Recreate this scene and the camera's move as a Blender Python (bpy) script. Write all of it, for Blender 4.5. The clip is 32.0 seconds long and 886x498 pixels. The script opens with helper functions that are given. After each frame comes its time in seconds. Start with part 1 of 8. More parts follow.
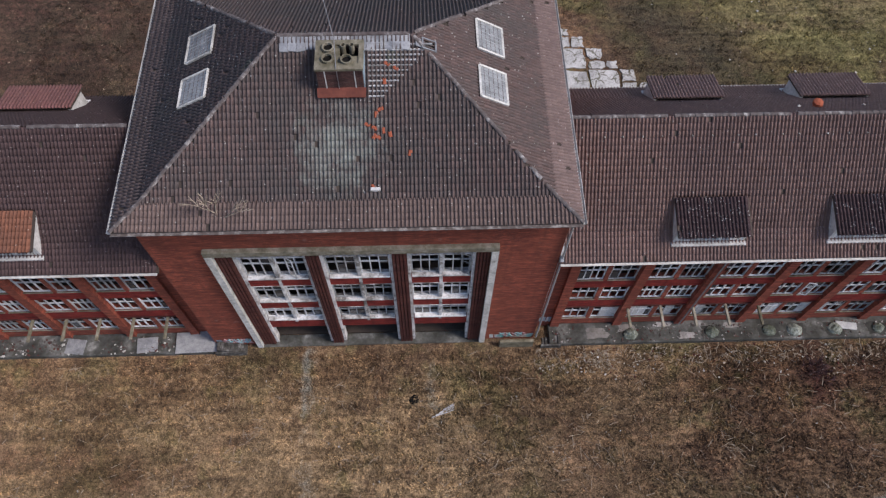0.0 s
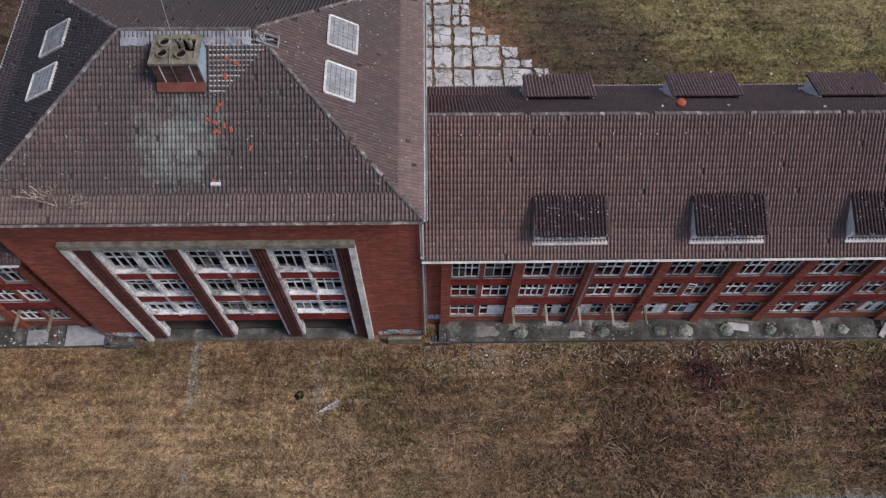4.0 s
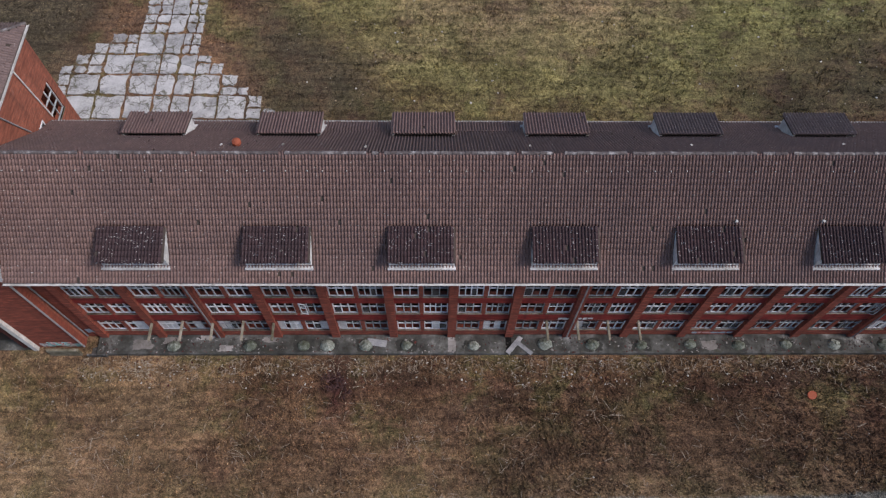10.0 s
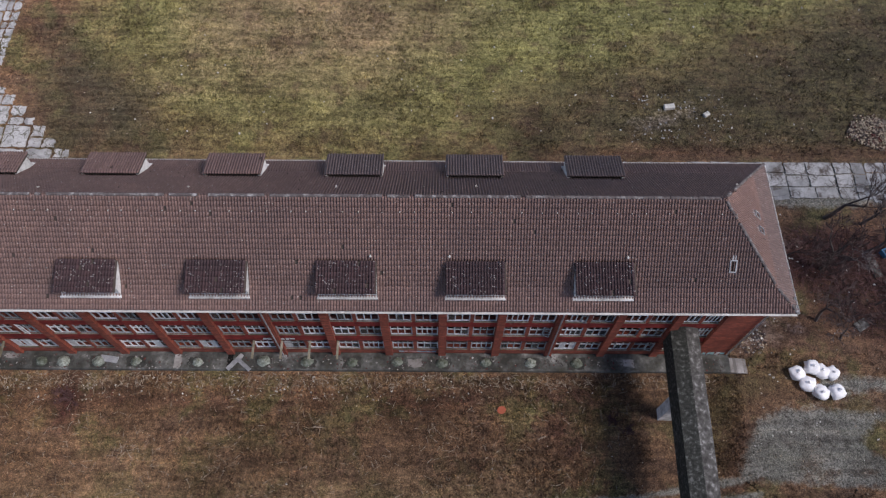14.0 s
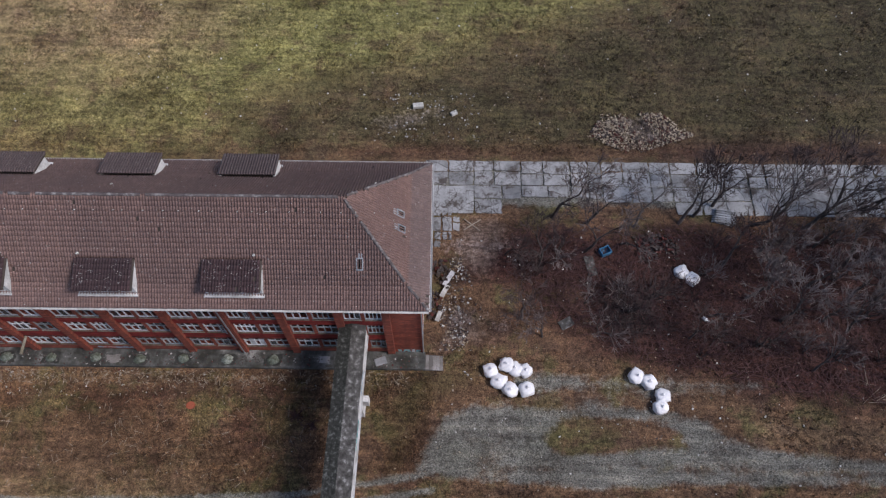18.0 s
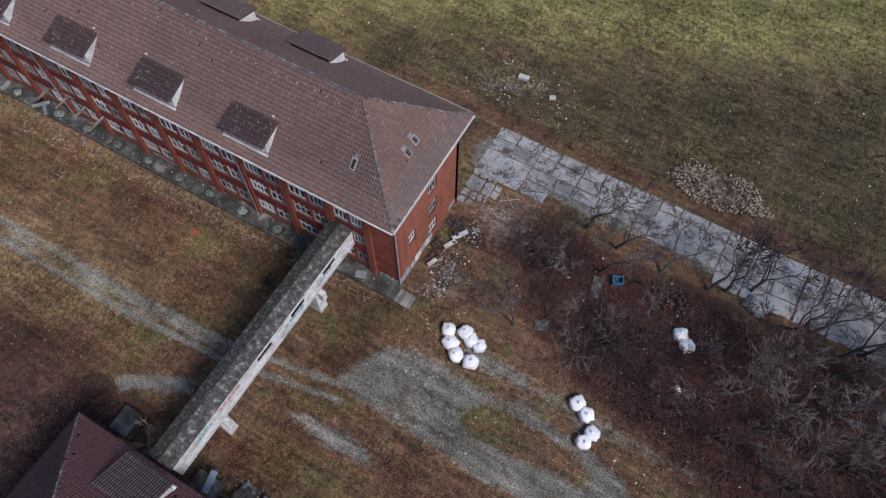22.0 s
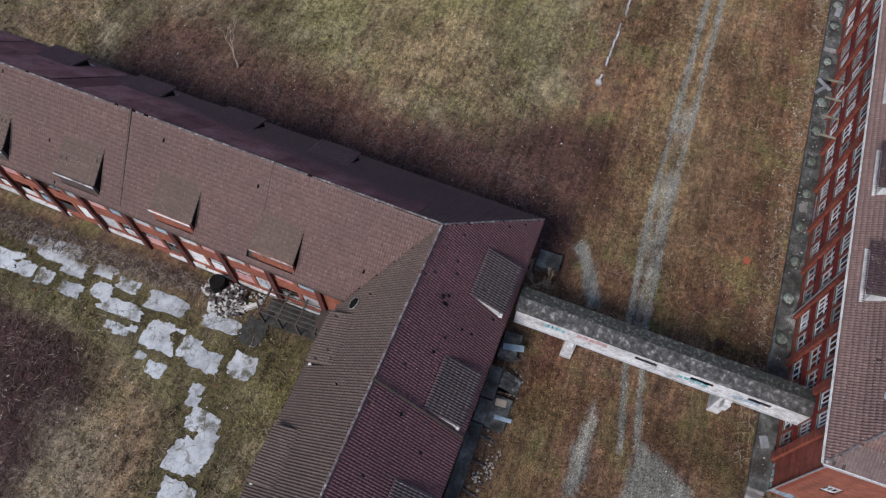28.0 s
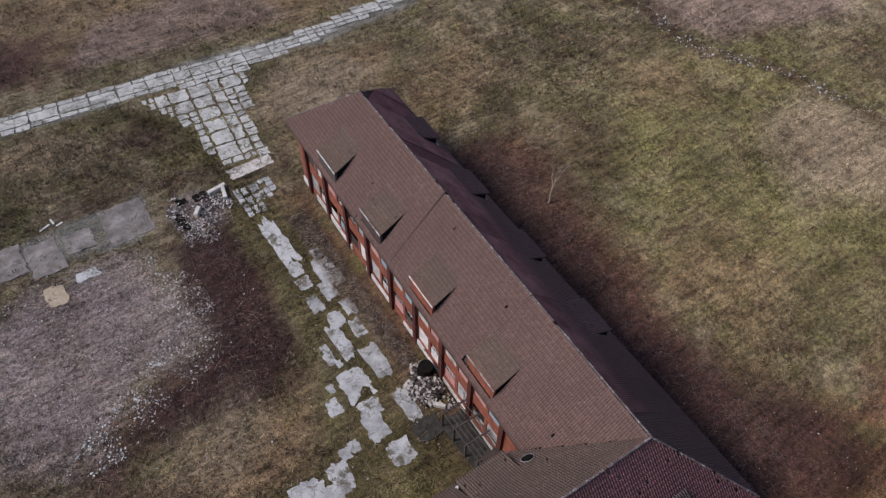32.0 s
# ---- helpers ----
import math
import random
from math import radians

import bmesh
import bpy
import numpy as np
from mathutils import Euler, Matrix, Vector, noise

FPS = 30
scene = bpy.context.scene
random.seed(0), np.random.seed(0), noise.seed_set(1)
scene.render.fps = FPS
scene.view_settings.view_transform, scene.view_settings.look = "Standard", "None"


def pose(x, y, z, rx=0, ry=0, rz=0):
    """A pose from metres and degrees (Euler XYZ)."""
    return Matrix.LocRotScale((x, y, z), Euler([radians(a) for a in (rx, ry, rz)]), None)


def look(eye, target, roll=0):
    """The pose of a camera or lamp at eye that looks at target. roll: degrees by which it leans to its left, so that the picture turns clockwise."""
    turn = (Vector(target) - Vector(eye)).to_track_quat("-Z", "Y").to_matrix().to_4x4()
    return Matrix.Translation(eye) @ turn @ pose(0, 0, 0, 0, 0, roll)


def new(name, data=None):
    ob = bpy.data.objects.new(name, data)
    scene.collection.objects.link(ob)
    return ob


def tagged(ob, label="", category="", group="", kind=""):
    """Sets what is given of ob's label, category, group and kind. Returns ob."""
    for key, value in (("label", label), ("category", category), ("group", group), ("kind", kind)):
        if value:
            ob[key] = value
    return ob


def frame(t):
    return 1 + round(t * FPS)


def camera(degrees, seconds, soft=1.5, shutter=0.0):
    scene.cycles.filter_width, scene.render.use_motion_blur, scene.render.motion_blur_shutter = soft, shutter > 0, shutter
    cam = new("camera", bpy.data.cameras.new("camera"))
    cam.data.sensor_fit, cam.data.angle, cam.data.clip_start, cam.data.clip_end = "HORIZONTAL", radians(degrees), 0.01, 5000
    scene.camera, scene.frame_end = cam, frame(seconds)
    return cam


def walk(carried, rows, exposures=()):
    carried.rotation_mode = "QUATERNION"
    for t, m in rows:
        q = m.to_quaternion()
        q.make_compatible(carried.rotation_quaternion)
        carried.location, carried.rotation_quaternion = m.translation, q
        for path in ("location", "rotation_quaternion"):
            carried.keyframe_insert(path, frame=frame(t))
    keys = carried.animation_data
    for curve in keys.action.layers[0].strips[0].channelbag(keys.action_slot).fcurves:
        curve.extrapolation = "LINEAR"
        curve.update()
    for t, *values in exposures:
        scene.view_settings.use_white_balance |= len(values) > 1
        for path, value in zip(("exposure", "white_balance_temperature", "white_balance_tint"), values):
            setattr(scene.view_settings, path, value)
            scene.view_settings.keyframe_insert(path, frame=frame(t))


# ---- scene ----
cam = camera(62.14, 32.0, soft=1.3)
# seconds, x, y, z, heading to the left of +y, tilt, lean
PATH = [
    (0, 1.285, 1.596, 45.671, -2.804, -62.386, 1.259),
    (0.5, 1.404, 1.657, 45.686, -3.128, -62.509, 1.512),
    (1, 1.775, 1.656, 45.668, -3.116, -62.524, 1.610),
    (1.5, 2.446, 1.589, 45.642, -2.875, -62.499, 1.427),
    (2, 3.292, 1.582, 45.618, -2.901, -62.539, 1.484),
    (2.5, 4.480, 1.431, 45.604, -2.565, -62.450, 1.280),
    (4.5, 10.494, 1.283, 45.829, -1.731, -62.513, 1.077),
    (5, 12.257, 1.244, 45.917, -1.624, -62.513, 0.980),
    (5.5, 13.958, 1.245, 46.023, -1.883, -62.575, 1.189),
    (6, 15.808, 1.164, 46.104, -1.836, -62.526, 1.180),
    (6.5, 17.721, 1.085, 46.164, -1.762, -62.471, 1.138),
    (7, 19.628, 1.068, 46.417, -1.825, -62.536, 1.250),
    (7.5, 21.606, 0.971, 46.874, -1.918, -62.489, 1.380),
    (8, 23.745, 0.882, 47.364, -1.815, -62.459, 1.372),
    (8.5, 25.914, 0.794, 47.970, -1.854, -62.489, 1.500),
    (9, 28.354, 0.777, 48.619, -1.451, -62.516, 1.175),
    (9.5, 30.653, 0.648, 49.341, -1.576, -62.458, 1.332),
    (10, 33.136, 0.610, 50.092, -1.380, -62.539, 1.239),
    (10.5, 35.638, 0.576, 50.827, -1.271, -62.563, 1.182),
    (11, 38.287, 0.525, 51.497, -0.974, -62.560, 0.961),
    (11.5, 40.835, 0.503, 52.208, -1.058, -62.582, 1.091),
    (12, 43.501, 0.463, 52.932, -0.942, -62.623, 1.018),
    (12.5, 46.262, 0.401, 53.620, -0.791, -62.605, 0.945),
    (13, 48.951, 0.350, 54.334, -0.931, -62.613, 1.114),
    (13.5, 51.751, 0.369, 54.931, -0.803, -62.702, 1.018),
    (15.5, 63.416, 0.298, 55.950, -0.468, -62.783, 0.965),
    (16, 66.356, 0.416, 55.947, -0.643, -62.922, 1.132),
    (16.5, 69.529, 0.350, 56.078, -0.267, -62.913, 0.691),
    (17, 72.588, 0.393, 56.160, -0.188, -63.028, 0.697),
    (17.5, 75.681, 0.336, 56.113, -0.028, -62.987, 0.617),
    (18, 78.716, 0.309, 56.011, 0.027, -62.972, 0.621),
    (18.5, 81.766, 0.221, 55.969, 0.084, -62.920, 0.609),
    (19, 84.738, 0.135, 55.898, -0.024, -62.881, 0.784),
    (19.5, 87.662, -0.005, 55.815, -0.113, -62.858, 0.832),
    (20, 89.778, -0.200, 55.723, -0.188, -62.799, 0.827),
    (20.5, 91.147, -0.361, 55.570, 1.126, -62.757, 0.761),
    (21, 91.933, -0.453, 55.468, 9.481, -62.790, 0.944),
    (21.5, 92.130, -0.463, 55.349, 19.375, -62.904, 1.212),
    (22, 92.135, -0.413, 55.213, 28.909, -62.968, 0.718),
    (22.5, 92.197, -0.383, 55.056, 37.632, -62.987, 0.803),
    (23, 92.323, -0.318, 54.920, 44.728, -62.971, 0.548),
    (23.5, 92.467, -0.252, 54.838, 51.515, -62.895, 0.606),
    (24, 92.629, -0.174, 54.838, 58.322, -62.814, 0.571),
    (24.5, 92.785, -0.054, 54.858, 65.051, -62.797, 0.616),
    (25, 92.900, 0.104, 54.879, 71.683, -62.829, 0.745),
    (25.5, 92.986, 0.258, 54.815, 78.242, -62.829, 0.777),
    (27.5, 92.968, 0.831, 54.625, 104.171, -63.032, -0.500),
    (28, 92.958, 0.906, 54.551, 110.426, -63.037, -0.296),
    (28.5, 92.979, 0.968, 54.474, 116.594, -63.023, -0.010),
    (29, 93.022, 1.015, 54.387, 122.733, -62.983, 0.360),
    (29.5, 93.044, 1.019, 54.393, 127.951, -63.023, 0.705),
    (30, 93.034, 1.008, 54.448, 131.366, -63.031, 0.905),
    (30.5, 92.984, 0.971, 54.418, 134.570, -58.967, 1.193),
    (31, 93.028, 1.067, 54.474, 138.038, -52.566, 1.003),
    (31.5, 93.083, 1.147, 54.489, 141.659, -51.023, 1.014),
    (32, 93.164, 1.200, 54.555, 144.639, -51.039, 1.340),
]
walk(cam, [(t, pose(x, y, z, 90 + tilt, 0, head) @ pose(0, 0, 0, 0, 0, lean)) for t, x, y, z, head, tilt, lean in PATH],
     exposures=[(0, 0.1, 6600, 18), (2.5, 0.07, 6600, 18), (6, -0.13, 6500, 18), (13, -0.03, 6500, 18), (20, -0.12, 6300, 18), (25, -0.05, 6250, 15), (28, 0.03, 6250, 15), (30.5, -0.02, 6450, 16), (32, -0.24, 6700, 20)])

# ---- world, sun ----
SUN_TO = Vector((0.62, -0.2, 0.76)).normalized()
world = bpy.data.worlds.new("sky")
scene.world = world
world.use_nodes = True
wn = world.node_tree.nodes
sky = wn.new("ShaderNodeTexSky")
sky.sky_type = "NISHITA"
sky.sun_disc = False
sky.sun_elevation = math.asin(SUN_TO.z)
sky.sun_rotation = math.atan2(SUN_TO.x, SUN_TO.y)
sky.dust_density = 1.0
wn["Background"].inputs[1].default_value = 0.15
world.node_tree.links.new(sky.outputs[0], wn["Background"].inputs[0])
lamp = bpy.data.lights.new("sun", "SUN")
lamp.energy, lamp.angle, lamp.color = 3.1, radians(18.0), (1.0, 0.955, 0.9)
sun = new("sun", lamp)
sun.matrix_world = look(SUN_TO * 100, (0, 0, 0))

# ---- materials ----
def mat(name, build, rough=0.85, metal=0.0):
    m = bpy.data.materials.new(name)
    m.use_nodes = True
    nt = m.node_tree
    b = nt.nodes["Principled BSDF"]
    b.inputs["Roughness"].default_value = rough
    b.inputs["Metallic"].default_value = metal
    b.inputs["Specular IOR Level"].default_value = 0.3
    build(nt, b)
    return m


def N(nt, kind, **sets):
    n = nt.nodes.new("ShaderNode" + kind)
    for k, v in sets.items():
        key = k.replace("_", " ")
        for s in n.inputs:
            if s.name.lower() == key.lower() and s.enabled:
                s.default_value = v
                break
    return n


def L(nt, a, b):
    nt.links.new(a, b)


def coords(nt, obj=True):
    return N(nt, "TexCoord").outputs["Object" if obj else "Generated"]


def world_pos(nt):
    return N(nt, "NewGeometry").outputs["Position"]


def noise_of(nt, vec, scale, detail=4.0, rough=0.6):
    n = N(nt, "TexNoise", scale=scale, detail=detail, roughness=rough)
    L(nt, vec, n.inputs["Vector"])
    return n.outputs["Fac"]


def ramp(nt, fac, *stops):
    r = nt.nodes.new("ShaderNodeValToRGB")
    e = r.color_ramp.elements
    while len(e) < len(stops):
        e.new(0.5)
    for el, (p, c) in zip(e, stops):
        el.position = p
        el.color = (*c, 1) if len(c) == 3 else c
    L(nt, fac, r.inputs[0])
    return r.outputs[0]


def mix(nt, fac, a, b, mode="MIX"):
    n = nt.nodes.new("ShaderNodeMix")
    n.data_type, n.blend_type = "RGBA", mode
    for sock, v in ((n.inputs[0], fac), (n.inputs[6], a), (n.inputs[7], b)):
        if isinstance(v, (int, float)):
            sock.default_value = v
        elif isinstance(v, tuple):
            sock.default_value = (*v, 1)
        else:
            L(nt, v, sock)
    return n.outputs[2]


def math_n(nt, op, a, b=0.0, clamp=False):
    n = nt.nodes.new("ShaderNodeMath")
    n.operation, n.use_clamp = op, clamp
    for s, v in ((n.inputs[0], a), (n.inputs[1], b)):
        if isinstance(v, (int, float)):
            s.default_value = v
        else:
            L(nt, v, s)
    return n.outputs[0]


def bump(nt, b, height, strength=0.4, dist=0.02):
    n = N(nt, "Bump", strength=strength, distance=dist)
    L(nt, height, n.inputs["Height"])
    L(nt, n.outputs[0], b.inputs["Normal"])


def island(nt):
    return N(nt, "NewGeometry").outputs["Random Per Island"]


def obj_rand(nt):
    return N(nt, "ObjectInfo").outputs["Random"]


def brick_mat(name, c1, c2, mortar, flat="y"):
    def build(nt, b):
        v = coords(nt)
        sep = N(nt, "SeparateXYZ")
        L(nt, v, sep.inputs[0])
        com = N(nt, "CombineXYZ")
        L(nt, math_n(nt, "ADD", sep.outputs[0], sep.outputs[1]), com.inputs[0])
        L(nt, sep.outputs[2], com.inputs[1])
        br = N(nt, "TexBrick", scale=1.0, mortar_size=0.009, mortar_smooth=0.2, bias=0.0, brick_width=0.25, row_height=0.077)
        br.inputs["Color1"].default_value = (*c1, 1)
        br.inputs["Color2"].default_value = (*c2, 1)
        br.inputs["Mortar"].default_value = (*mortar, 1)
        L(nt, com.outputs[0], br.inputs["Vector"])
        big = noise_of(nt, v, 0.35, 5)
        streak_v = N(nt, "Mapping")
        streak_v.inputs["Scale"].default_value = (2.2, 2.2, 0.16)
        L(nt, v, streak_v.inputs[0])
        st = noise_of(nt, streak_v.outputs[0], 1.0, 4)
        fine = noise_of(nt, v, 9.0, 3)
        c = mix(nt, ramp(nt, fine, (0.35, (0, 0, 0)), (0.75, (0.55, 0.55, 0.55))), br.outputs["Color"], tuple(x * 0.55 for x in c1))
        c = mix(nt, ramp(nt, big, (0.4, (0, 0, 0)), (0.66, (0.8, 0.8, 0.8))), c, (c1[0] * 0.5, c1[1] * 0.55, c1[2] * 0.6))
        c = mix(nt, ramp(nt, st, (0.5, (0, 0, 0)), (0.68, (0.65, 0.65, 0.65))), c, (c1[0] * 0.32, c1[1] * 0.42, c1[2] * 0.5))
        course_v = N(nt, "Mapping")
        course_v.inputs["Scale"].default_value = (1.1, 1.1, 6.5)
        L(nt, v, course_v.inputs[0])
        cs = noise_of(nt, course_v.outputs[0], 1.0, 6, 0.7)
        c = mix(nt, ramp(nt, cs, (0.4, (0.75, 0.75, 0.75)), (0.52, (0, 0, 0))), c, (c1[0] * 0.3, c1[1] * 0.34, c1[2] * 0.42))
        c = mix(nt, ramp(nt, cs, (0.56, (0, 0, 0)), (0.68, (0.6, 0.6, 0.6))), c, (c1[0] * 1.2, c1[1] * 1.35, c1[2] * 1.4))
        c = mix(nt, ramp(nt, noise_of(nt, v, 1.3, 6), (0.66, (0, 0, 0)), (0.8, (0.35, 0.35, 0.35))), c, (0.42, 0.33, 0.29))
        L(nt, c, b.inputs["Base Color"])
        bump(nt, b, br.outputs["Fac"], -0.5, 0.012)
    return mat(name, build, 0.9)


def tile_mat(name, c1, c2, dark, lichen, moss_at=0.62, green=(0.05, 0.055, 0.035), speck=(5.0, 0.17, 0.54), stain=None):
    def build(nt, b):
        v = coords(nt)
        r = island(nt)
        c = ramp(nt, r, (0.0, c1), (0.55, c2), (1.0, tuple(x * 0.75 for x in c1)))
        big = noise_of(nt, v, 0.22, 5)
        c = mix(nt, ramp(nt, big, (0.42, (0, 0, 0)), (0.7, (0.75, 0.75, 0.75))), c, dark)
        fine = noise_of(nt, v, 14.0, 5)
        c = mix(nt, ramp(nt, fine, (0.4, (0, 0, 0)), (0.7, (0.5, 0.5, 0.5))), c, tuple(x * 0.5 for x in c2))
        mossy = noise_of(nt, v, 0.5, 6, 0.7)
        c = mix(nt, ramp(nt, mossy, (moss_at, (0, 0, 0)), (moss_at + 0.12, (0.7, 0.7, 0.7))), c, green)
        spots = N(nt, "TexVoronoi", scale=speck[0])
        L(nt, v, spots.inputs["Vector"])
        sp = math_n(nt, "LESS_THAN", spots.outputs["Distance"], speck[1])
        pick = math_n(nt, "GREATER_THAN", noise_of(nt, v, 2.3, 4), speck[2])
        c = mix(nt, math_n(nt, "MULTIPLY", math_n(nt, "MULTIPLY", sp, pick), 0.75), c, lichen)
        if stain:
            # pale run-off stain below the chimney
            far = N(nt, "VectorMath")
            far.operation = "DISTANCE"
            L(nt, v, far.inputs[0])
            far.inputs[1].default_value = stain
            k = math_n(nt, "ADD", math_n(nt, "MULTIPLY", far.outputs["Value"], -0.2), math_n(nt, "MULTIPLY", noise_of(nt, v, 1.6, 6, 0.75), 1.5))
            c = mix(nt, ramp(nt, k, (0.3, (0, 0, 0)), (0.75, (0.8, 0.8, 0.8))), c, (0.24, 0.26, 0.235))
        L(nt, c, b.inputs["Base Color"])
        bump(nt, b, fine, 0.35, 0.01)
    return mat(name, build, 0.82)


def speckled(name, stops, scale=1.2, fine=16.0, rough=0.88, stain=(0.08, 0.08, 0.06), stain_at=0.6, rand=0.25, strength=0.4, metal=0.0):
    """Plain stuff with mottling, stains and a fine grain; rand varies it from piece to piece."""
    def build(nt, b):
        v = world_pos(nt)
        n1 = noise_of(nt, v, scale, 6, 0.65)
        k = math_n(nt, "ADD", n1, math_n(nt, "MULTIPLY", math_n(nt, "SUBTRACT", obj_rand(nt), 0.5), rand))
        c = ramp(nt, k, *stops)
        n2 = noise_of(nt, v, fine, 4)
        c = mix(nt, ramp(nt, n2, (0.45, (0, 0, 0)), (0.75, (0.45, 0.45, 0.45))), c, stain)
        n3 = noise_of(nt, v, scale * 2.7, 6, 0.7)
        c = mix(nt, ramp(nt, n3, (stain_at, (0, 0, 0)), (stain_at + 0.15, (0.8, 0.8, 0.8))), c, stain)
        L(nt, c, b.inputs["Base Color"])
        bump(nt, b, n2, strength, 0.02)
    return mat(name, build, rough, metal)


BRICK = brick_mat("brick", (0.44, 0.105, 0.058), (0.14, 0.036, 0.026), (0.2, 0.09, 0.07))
BRICK_BAND = brick_mat("red_washed_brick", (0.33, 0.036, 0.026), (0.21, 0.026, 0.02), (0.24, 0.05, 0.04))
BRICK_PIER = brick_mat("brick_pier", (0.15, 0.04, 0.03), (0.095, 0.03, 0.024), (0.1, 0.06, 0.05))
BRICK_CHIMNEY = brick_mat("brick_chimney", (0.11, 0.045, 0.036), (0.07, 0.032, 0.028), (0.15, 0.11, 0.1))
TILE_WING = tile_mat("tile_wing", (0.265, 0.168, 0.142), (0.212, 0.136, 0.119), (0.16, 0.107, 0.098), (0.42, 0.4, 0.36), 0.72)
TILE_MAIN = tile_mat("tile_main", (0.155, 0.105, 0.096), (0.103, 0.08, 0.076), (0.076, 0.074, 0.072), (0.45, 0.45, 0.42), 0.6, (0.085, 0.095, 0.075), stain=(-2.6, 21.0, 18.7))
TILE_REAR = tile_mat("tile_rear", (0.218, 0.14, 0.12), (0.181, 0.116, 0.101), (0.148, 0.098, 0.088), (0.36, 0.32, 0.28), 0.74)
TILE_DORMER = tile_mat("tile_dormer", (0.075, 0.042, 0.043), (0.055, 0.034, 0.036), (0.04, 0.027, 0.03), (0.55, 0.53, 0.51), 0.8, speck=(8.5, 0.24, 0.53))
TILE_RED = tile_mat("tile_red", (0.42, 0.11, 0.05), (0.34, 0.09, 0.045), (0.22, 0.07, 0.05), (0.45, 0.3, 0.25), 0.9)
# orange copy of the brick, with sun on +x walls put into its colour
BRICK_LIT = brick_mat("brick_lit", (0.42, 0.125, 0.07), (0.29, 0.085, 0.053), (0.24, 0.14, 0.1))
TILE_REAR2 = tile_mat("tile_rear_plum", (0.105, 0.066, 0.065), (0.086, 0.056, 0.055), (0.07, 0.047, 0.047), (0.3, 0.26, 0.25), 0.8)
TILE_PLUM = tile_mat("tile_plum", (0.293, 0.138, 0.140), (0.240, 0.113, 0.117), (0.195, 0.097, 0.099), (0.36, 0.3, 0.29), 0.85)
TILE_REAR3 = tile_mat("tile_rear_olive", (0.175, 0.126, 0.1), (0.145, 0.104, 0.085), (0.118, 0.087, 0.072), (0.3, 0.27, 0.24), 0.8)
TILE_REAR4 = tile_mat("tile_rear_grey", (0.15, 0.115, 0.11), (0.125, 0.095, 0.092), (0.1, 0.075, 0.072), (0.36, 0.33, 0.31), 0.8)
TILE_EAVE = tile_mat("tile_eave", (0.19, 0.135, 0.118), (0.15, 0.108, 0.097), (0.105, 0.08, 0.074), (0.42, 0.4, 0.37), 0.75)
TILE_PINK = tile_mat("tile_pink", (0.21, 0.152, 0.14), (0.172, 0.127, 0.118), (0.135, 0.1, 0.095), (0.45, 0.4, 0.38), 0.8)
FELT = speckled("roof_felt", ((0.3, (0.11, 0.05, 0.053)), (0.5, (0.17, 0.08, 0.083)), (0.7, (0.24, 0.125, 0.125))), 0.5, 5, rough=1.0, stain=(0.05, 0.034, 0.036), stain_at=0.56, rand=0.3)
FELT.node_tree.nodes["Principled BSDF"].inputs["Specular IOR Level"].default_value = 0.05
TILE_WEST = tile_mat("tile_shade", (0.195, 0.105, 0.106), (0.16, 0.087, 0.088), (0.13, 0.072, 0.073), (0.2, 0.18, 0.18), 0.85)
TILE_BACK = tile_mat("tile_back", (0.17, 0.125, 0.115), (0.14, 0.105, 0.098), (0.1, 0.075, 0.07), (0.4, 0.38, 0.36), 0.8)
TILE_FADED = tile_mat("tile_faded_red", (0.3, 0.14, 0.12), (0.24, 0.11, 0.1), (0.17, 0.09, 0.085), (0.45, 0.36, 0.33), 0.8)
TILE_OLDRED = tile_mat("tile_old_red", (0.24, 0.1, 0.06), (0.18, 0.08, 0.052), (0.12, 0.062, 0.046), (0.4, 0.3, 0.25), 0.8)
CAPSTONE = speckled("cap_concrete", ((0.3, (0.1, 0.09, 0.06)), (0.5, (0.21, 0.19, 0.14)), (0.7, (0.36, 0.33, 0.27))), 2.0, 14, stain=(0.1, 0.09, 0.04))
RIDGE = speckled("ridge_mortar", ((0.32, (0.07, 0.055, 0.052)), (0.54, (0.125, 0.11, 0.105)), (0.7, (0.36, 0.345, 0.33))), 3.0, 20, stain=(0.1, 0.08, 0.075), rand=0.12)
DECK = speckled("roof_deck", ((0.3, (0.045, 0.035, 0.03)), (0.7, (0.08, 0.06, 0.05))), 1.0)
FLAKY = speckled("flaking_white", ((0.33, (0.16, 0.15, 0.14)), (0.43, (0.48, 0.475, 0.46)), (0.56, (0.76, 0.755, 0.74))), 1.6, 7, stain=(0.2, 0.17, 0.14), stain_at=0.55)
WHITE = speckled("old_white_paint", ((0.3, (0.42, 0.42, 0.4)), (0.5, (0.6, 0.6, 0.58)), (0.7, (0.72, 0.71, 0.69))), 1.6, 9, stain=(0.16, 0.15, 0.13), stain_at=0.58)
FRAME = speckled("window_paint", ((0.3, (0.26, 0.275, 0.28)), (0.5, (0.52, 0.535, 0.54)), (0.7, (0.8, 0.81, 0.81))), 0.5, 5, stain=(0.16, 0.16, 0.15), rand=0.5)
STONE = speckled("frame_stone", ((0.3, (0.34, 0.33, 0.3)), (0.5, (0.55, 0.54, 0.5)), (0.7, (0.7, 0.69, 0.65))), 1.2, 12, stain=(0.09, 0.1, 0.07), stain_at=0.56)
CONC = speckled("concrete", ((0.3, (0.22, 0.22, 0.215)), (0.5, (0.38, 0.385, 0.385)), (0.68, (0.52, 0.525, 0.53))), 0.9, 11, stain=(0.1, 0.1, 0.08), stain_at=0.57, rand=0.3)
